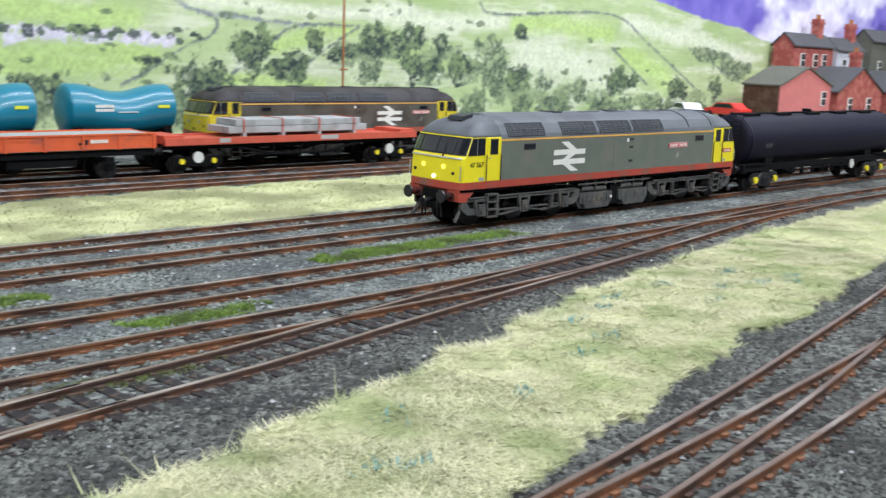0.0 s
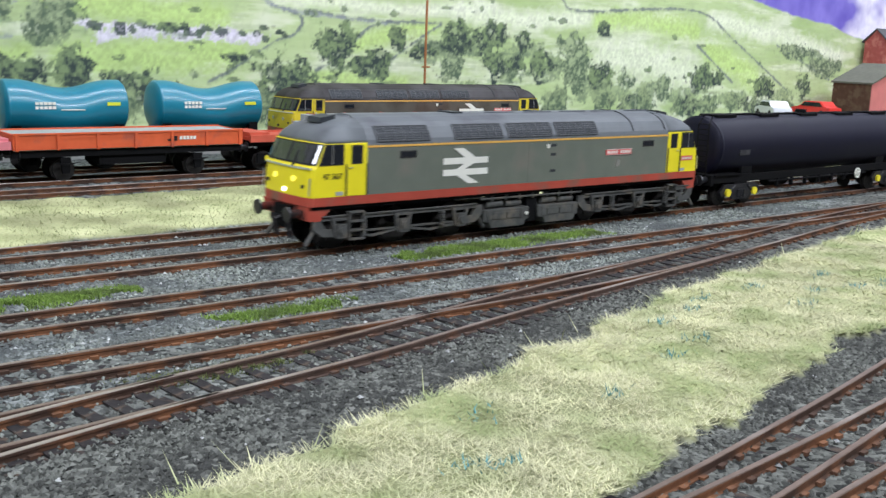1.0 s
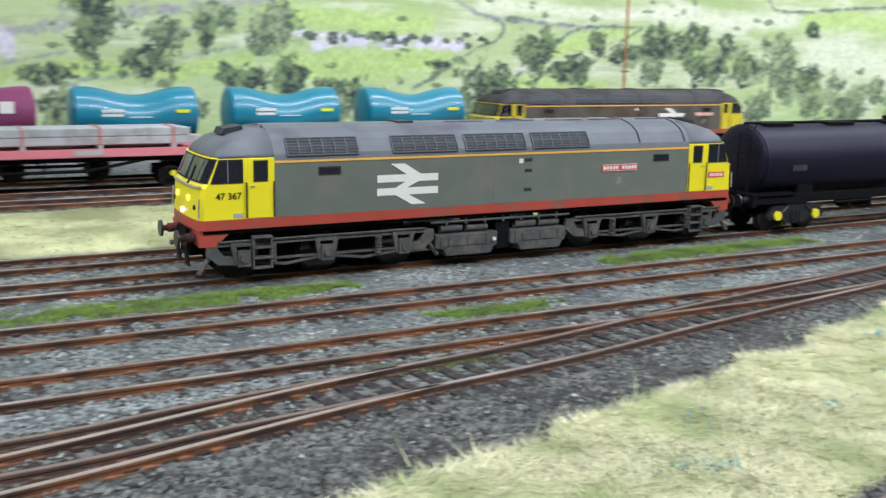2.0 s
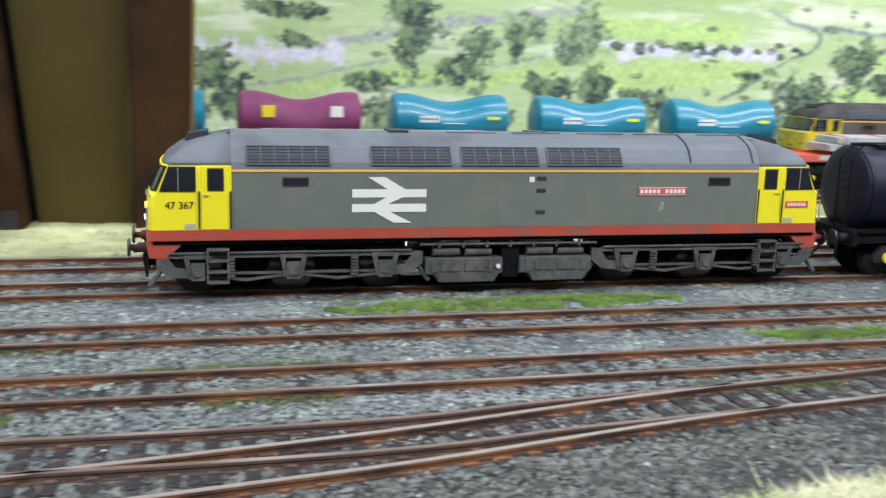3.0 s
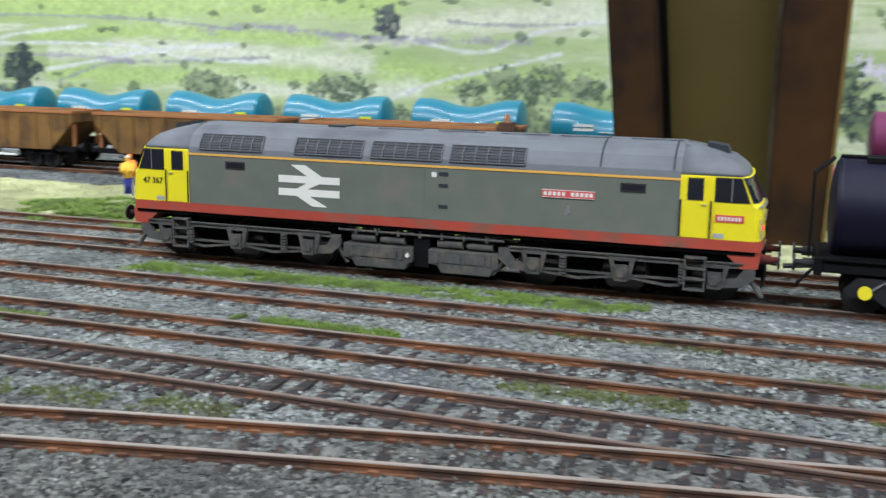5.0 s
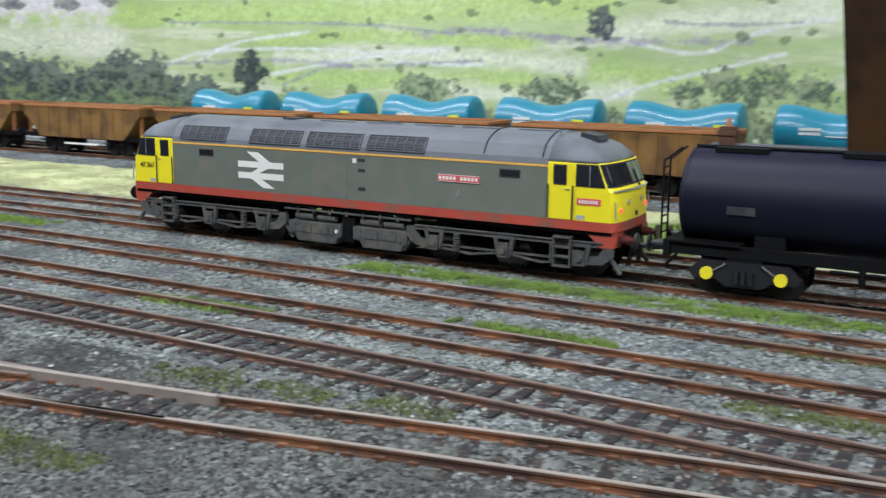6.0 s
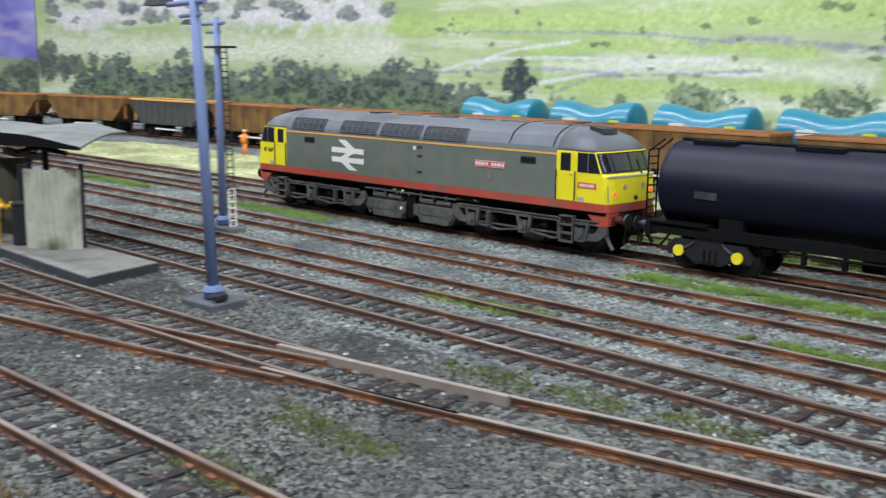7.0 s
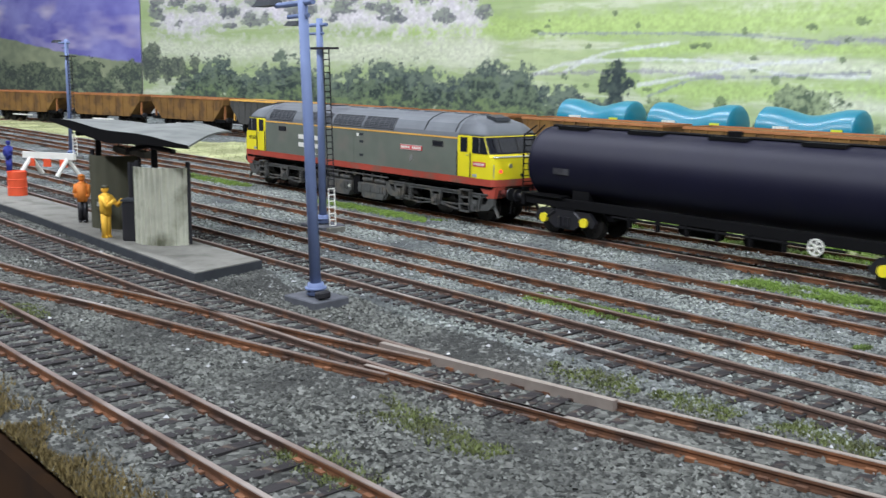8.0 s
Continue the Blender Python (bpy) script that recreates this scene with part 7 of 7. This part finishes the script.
def blades(name, places, lo, hi, width, material, lean, label, category="grass", flat=0.3):
    rg = np.random.default_rng(7)
    n = len(places)
    xyz = np.array(places)
    ang = rg.uniform(0, math.tau, n)
    hgt = rg.uniform(lo, hi, n)
    ln = rg.uniform(flat, 1.0, n) * lean
    dirv = np.stack([np.cos(ang), np.sin(ang)], 1)
    side = np.stack([-dirv[:, 1], dirv[:, 0]], 1) * width / 2
    v = np.zeros((n, 3, 3))
    v[:, 0, :2], v[:, 1, :2] = xyz[:, :2] - side, xyz[:, :2] + side
    v[:, 0, 2] = v[:, 1, 2] = xyz[:, 2] - 0.0004
    v[:, 2, :2] = xyz[:, :2] + dirv * (hgt * ln)[:, None]
    v[:, 2, 2] = xyz[:, 2] + hgt * np.sqrt(np.maximum(0.02, 1 - np.minimum(ln, 0.97) ** 2))
    me = bpy.data.meshes.new(name)
    me.from_pydata(v.reshape(-1, 3).tolist(), [], np.arange(3 * n).reshape(-1, 3).tolist())
    me.materials.append(material)
    tagged(new(name, me), label, category, kind="stuff")


rg = random.Random(11)
spots = []
while len(spots) < 130000:
    x = rg.uniform(-0.02, 0.95)
    y = rg.uniform(-0.245, -0.07)
    if in_front_grass(x, y) and (x < 0.5 or rg.random() < 0.4):
        spots.append((x, y, ground_z(x, y)))
blades("dry_grass", spots, 0.0015, 0.0052, 0.00030, M_STRAW, 1.0, "pale straw-coloured static grass, combed flat", flat=0.93)


def green_patch(x, y):
    return ((x + 0.27) / 0.14) ** 2 + ((y - 0.088) / 0.048) ** 2 < 1.0 + 0.7 * wob(x, y, 50, 17)


spots = []
while len(spots) < 50000:
    x, y = rg.uniform(-1.5, 1.1), rg.uniform(0.05, 0.182)
    if in_back_grass(x, y) and not green_patch(x, y):
        spots.append((x, y, ground_z(x, y)))
blades("dry_grass", spots, 0.0015, 0.0045, 0.0004, M_STRAWBACK, 1.0, "dull straw-coloured lineside grass", flat=0.8)
spots = []
while len(spots) < 60000:
    x, y = rg.uniform(-0.45, -0.09), rg.uniform(0.03, 0.16)
    if green_patch(x, y):
        spots.append((x, y, ground_z(x, y)))
blades("green_grass", spots, 0.0015, 0.0036, 0.0008, M_GREENGRASS, 1.0, "fresh green grass where the track workers stand", "grass", flat=0.7)
# loose stalks along the grass edge
spots = []
while len(spots) < 60:
    x = rg.uniform(0.08, 0.6)
    spots.append((x, along(FRONT_UP, x) + rg.gauss(0.002, 0.003), ground_z(x, along(FRONT_UP, x))))
blades("stray_straw", spots, 0.004, 0.009, 0.0004, M_STRAW, 0.95, "long loose pale stalks at the grass edge", "straw", flat=0.6)
# brown scrub along the front edge
spots = []
for k in range(52000):
    x, y = rg.uniform(-0.75, 0.02), -0.2985 + abs(rg.gauss(0, 0.0045))
    if y < -0.286 and wob(x, y, 70, 31) > -0.35:
        spots.append((x, y, ground_z(x, y)))
blades("edge_scrub", spots, 0.0007, 0.0024, 0.0006, M_SCRUB, 0.9, "brown and yellow scrub along the layout's front edge", "scrub")
# green weeds between the rails: centre x, y, half length, half width
WEEDS = ((0.345, -0.0275, 0.062, 0.0050), (0.140, -0.0280, 0.030, 0.0045), (0.100, -0.0300, 0.062, 0.0060), (0.310, -0.0320, 0.035, 0.0040), (-0.088, -0.0260, 0.030, 0.0045), (-0.168, -0.0275, 0.098, 0.0055),
         (-0.225, -0.0300, 0.040, 0.0045), (-0.490, -0.0260, 0.055, 0.0050), (-0.690, -0.0230, 0.060, 0.0050), (0.195, -0.0790, 0.030, 0.0040), 
         (-0.262, -0.1115, 0.026, 0.0042), (-0.150, -0.0870, 0.030, 0.0040))
DULL_WEEDS = ((0.023, -0.1130, 0.018, 0.0050), (-0.060, -0.1200, 0.024, 0.0045), (-0.060, -0.0640, 0.034, 0.0045), (-0.208, -0.1685, 0.016, 0.0055), (-0.179, -0.1665, 0.012, 0.0050), (-0.149, -0.1625, 0.014, 0.0045), (-0.208, -0.2260, 0.024, 0.0045), (-0.367, -0.2590, 0.012, 0.0050), (-0.201, -0.2565, 0.015, 0.0050),
              (0.150, -0.1220, 0.030, 0.0040), (0.020, -0.0890, 0.030, 0.0040))


def weed_spots(rows, density):
    found = []
    for wx, wy, a, b in rows:
        for k in range(int(a * b * density)):
            x, y = wx + a * rg.uniform(-1, 1), rg.gauss(wy, b * 0.62)
            if wob(x, y, 90, 21) > -0.42 + 0.6 * (abs(x - wx) / a) ** 3:
                found.append((x, y, ground_z(x, y) + 0.0003))
    return found


blades("green_weeds", weed_spots(DULL_WEEDS, 26.0e6), 0.0004, 0.0012, 0.0005, M_DULLGREEN, 0.95, "sparse mossy olive-green growth on the ash", "weeds")
spots = weed_spots(WEEDS, 75.0e6)
blades("green_weeds", spots, 0.0005, 0.0016, 0.0005, M_GREENGRASS, 0.9, "short green weeds growing through the ballast", "weeds")


def stones(name, count, area, material, label, want, lift=0.0):
    rs = np.random.default_rng(5)
    v, f = [], []
    base = np.array([(1, 0, 0), (-0.5, 0.87, 0), (-0.5, -0.87, 0), (0.1, 0.1, 0.9)])
    made = 0
    while made < count:
        x, y = rs.uniform(area[0], area[1]), rs.uniform(area[2], area[3])
        if in_front_grass(x, y) or in_back_grass(x, y) or (cinders(x, y) > 0.5) != want:
            continue
        if on_sleepers(x, y) and rs.random() < 0.72:
            continue
        r = rs.uniform(0.0004, 0.0009)
        a = rs.uniform(0, math.tau)
        ca, sa = math.cos(a), math.sin(a)
        pts = base * (r * rs.uniform(0.7, 1.3), r * rs.uniform(0.7, 1.3), r)
        n = len(v)
        z = GROUND + lift + rs.uniform(-0.0002, 0.0003)
        for p in pts:
            v.append((x + ca * p[0] - sa * p[1], y + sa * p[0] + ca * p[1], z + p[2]))
        f += [(n, n + 1, n + 3), (n + 1, n + 2, n + 3), (n + 2, n, n + 3)]
        made += 1
    me = bpy.data.meshes.new(name)
    me.from_pydata(v, [], f)
    me.materials.append(material)
    tagged(new(name, me), label, "ballast", kind="stuff")


stones("ballast", 110000, (-0.75, 0.6, -0.17, 0.06), M_STONE, "loose grey-green ballast stones between the tracks", False)
stones("cinders", 90000, (-0.65, 0.45, -0.297, -0.10), M_STONEDARK, "loose dark ash and cinders over the yard", True)
stones("pale_chippings", 280, (-0.65, 0.45, -0.297, -0.10), M_PALESTONE, "scattered pale stone chippings over the ash", True, 0.0003)
stones("pale_chippings", 700, (-0.65, 0.6, -0.17, 0.06), M_PALESTONE, "scattered pale stone chippings in the ballast", False, 0.0003)
# a few blue-green tufts in the turf
spots = []
for k in range(16):
    tx = rg.uniform(0.16, 0.42)
    ty = (along(FRONT_UP, tx) + along(FRONT_LO, tx)) / 2 + rg.gauss(0, 0.012)
    for i in range(26):
        x, y = rg.gauss(tx, 0.003), rg.gauss(ty, 0.0015)
        spots.append((x, y, ground_z(x, y) + 0.0012))
blades("blue_tufts", spots, 0.001, 0.0026, 0.00035, M_BLUETUFT, 1.0, "faded blue-green tufts in the dry turf", "grass", flat=0.6)

# ---- sleepers as single pieces ----
sm = bpy.data.meshes.new("sleeper")
sb = B((-0.0016, 0.0016, -0.0155, 0.0155, -0.0045, SLEEPER_TOP))
sb.to_mesh(sm)
sb.free()
sm.materials.append(M_SLEEPER)
for tr, x, y, ang in sleeper_places[:300]:
    so = new("sleeper", sm)
    so.parent = tr
    so.matrix_basis = pose(x, y, random.uniform(-0.0002, 0.0002), 0, 0, math.degrees(ang))


def motions():
    """The running train: locomotive and tank wagon at one speed, with turning wheels."""
    times = [0.0, 0.1] + [0.5 * k for k in range(1, 16)] + [7.9, 8.0]
    walk(train_loco, [(t, pose(LOCO_START + SPEED * t, 0, 0)) for t in times])
    walk(tanker, [(t, pose(LOCO_START + TANKER_GAP + SPEED * t, 0, 0)) for t in times])
    for ob, x, zc, r in wheelsets:
        turn = math.degrees(SPEED / r)
        n = int(abs(turn) * 8.0 / 75) + 1
        walk(ob, [(8.0 * k / n, pose(x, 0, zc, 0, turn * 8.0 * k / n, 0)) for k in range(n + 1)])


motions()
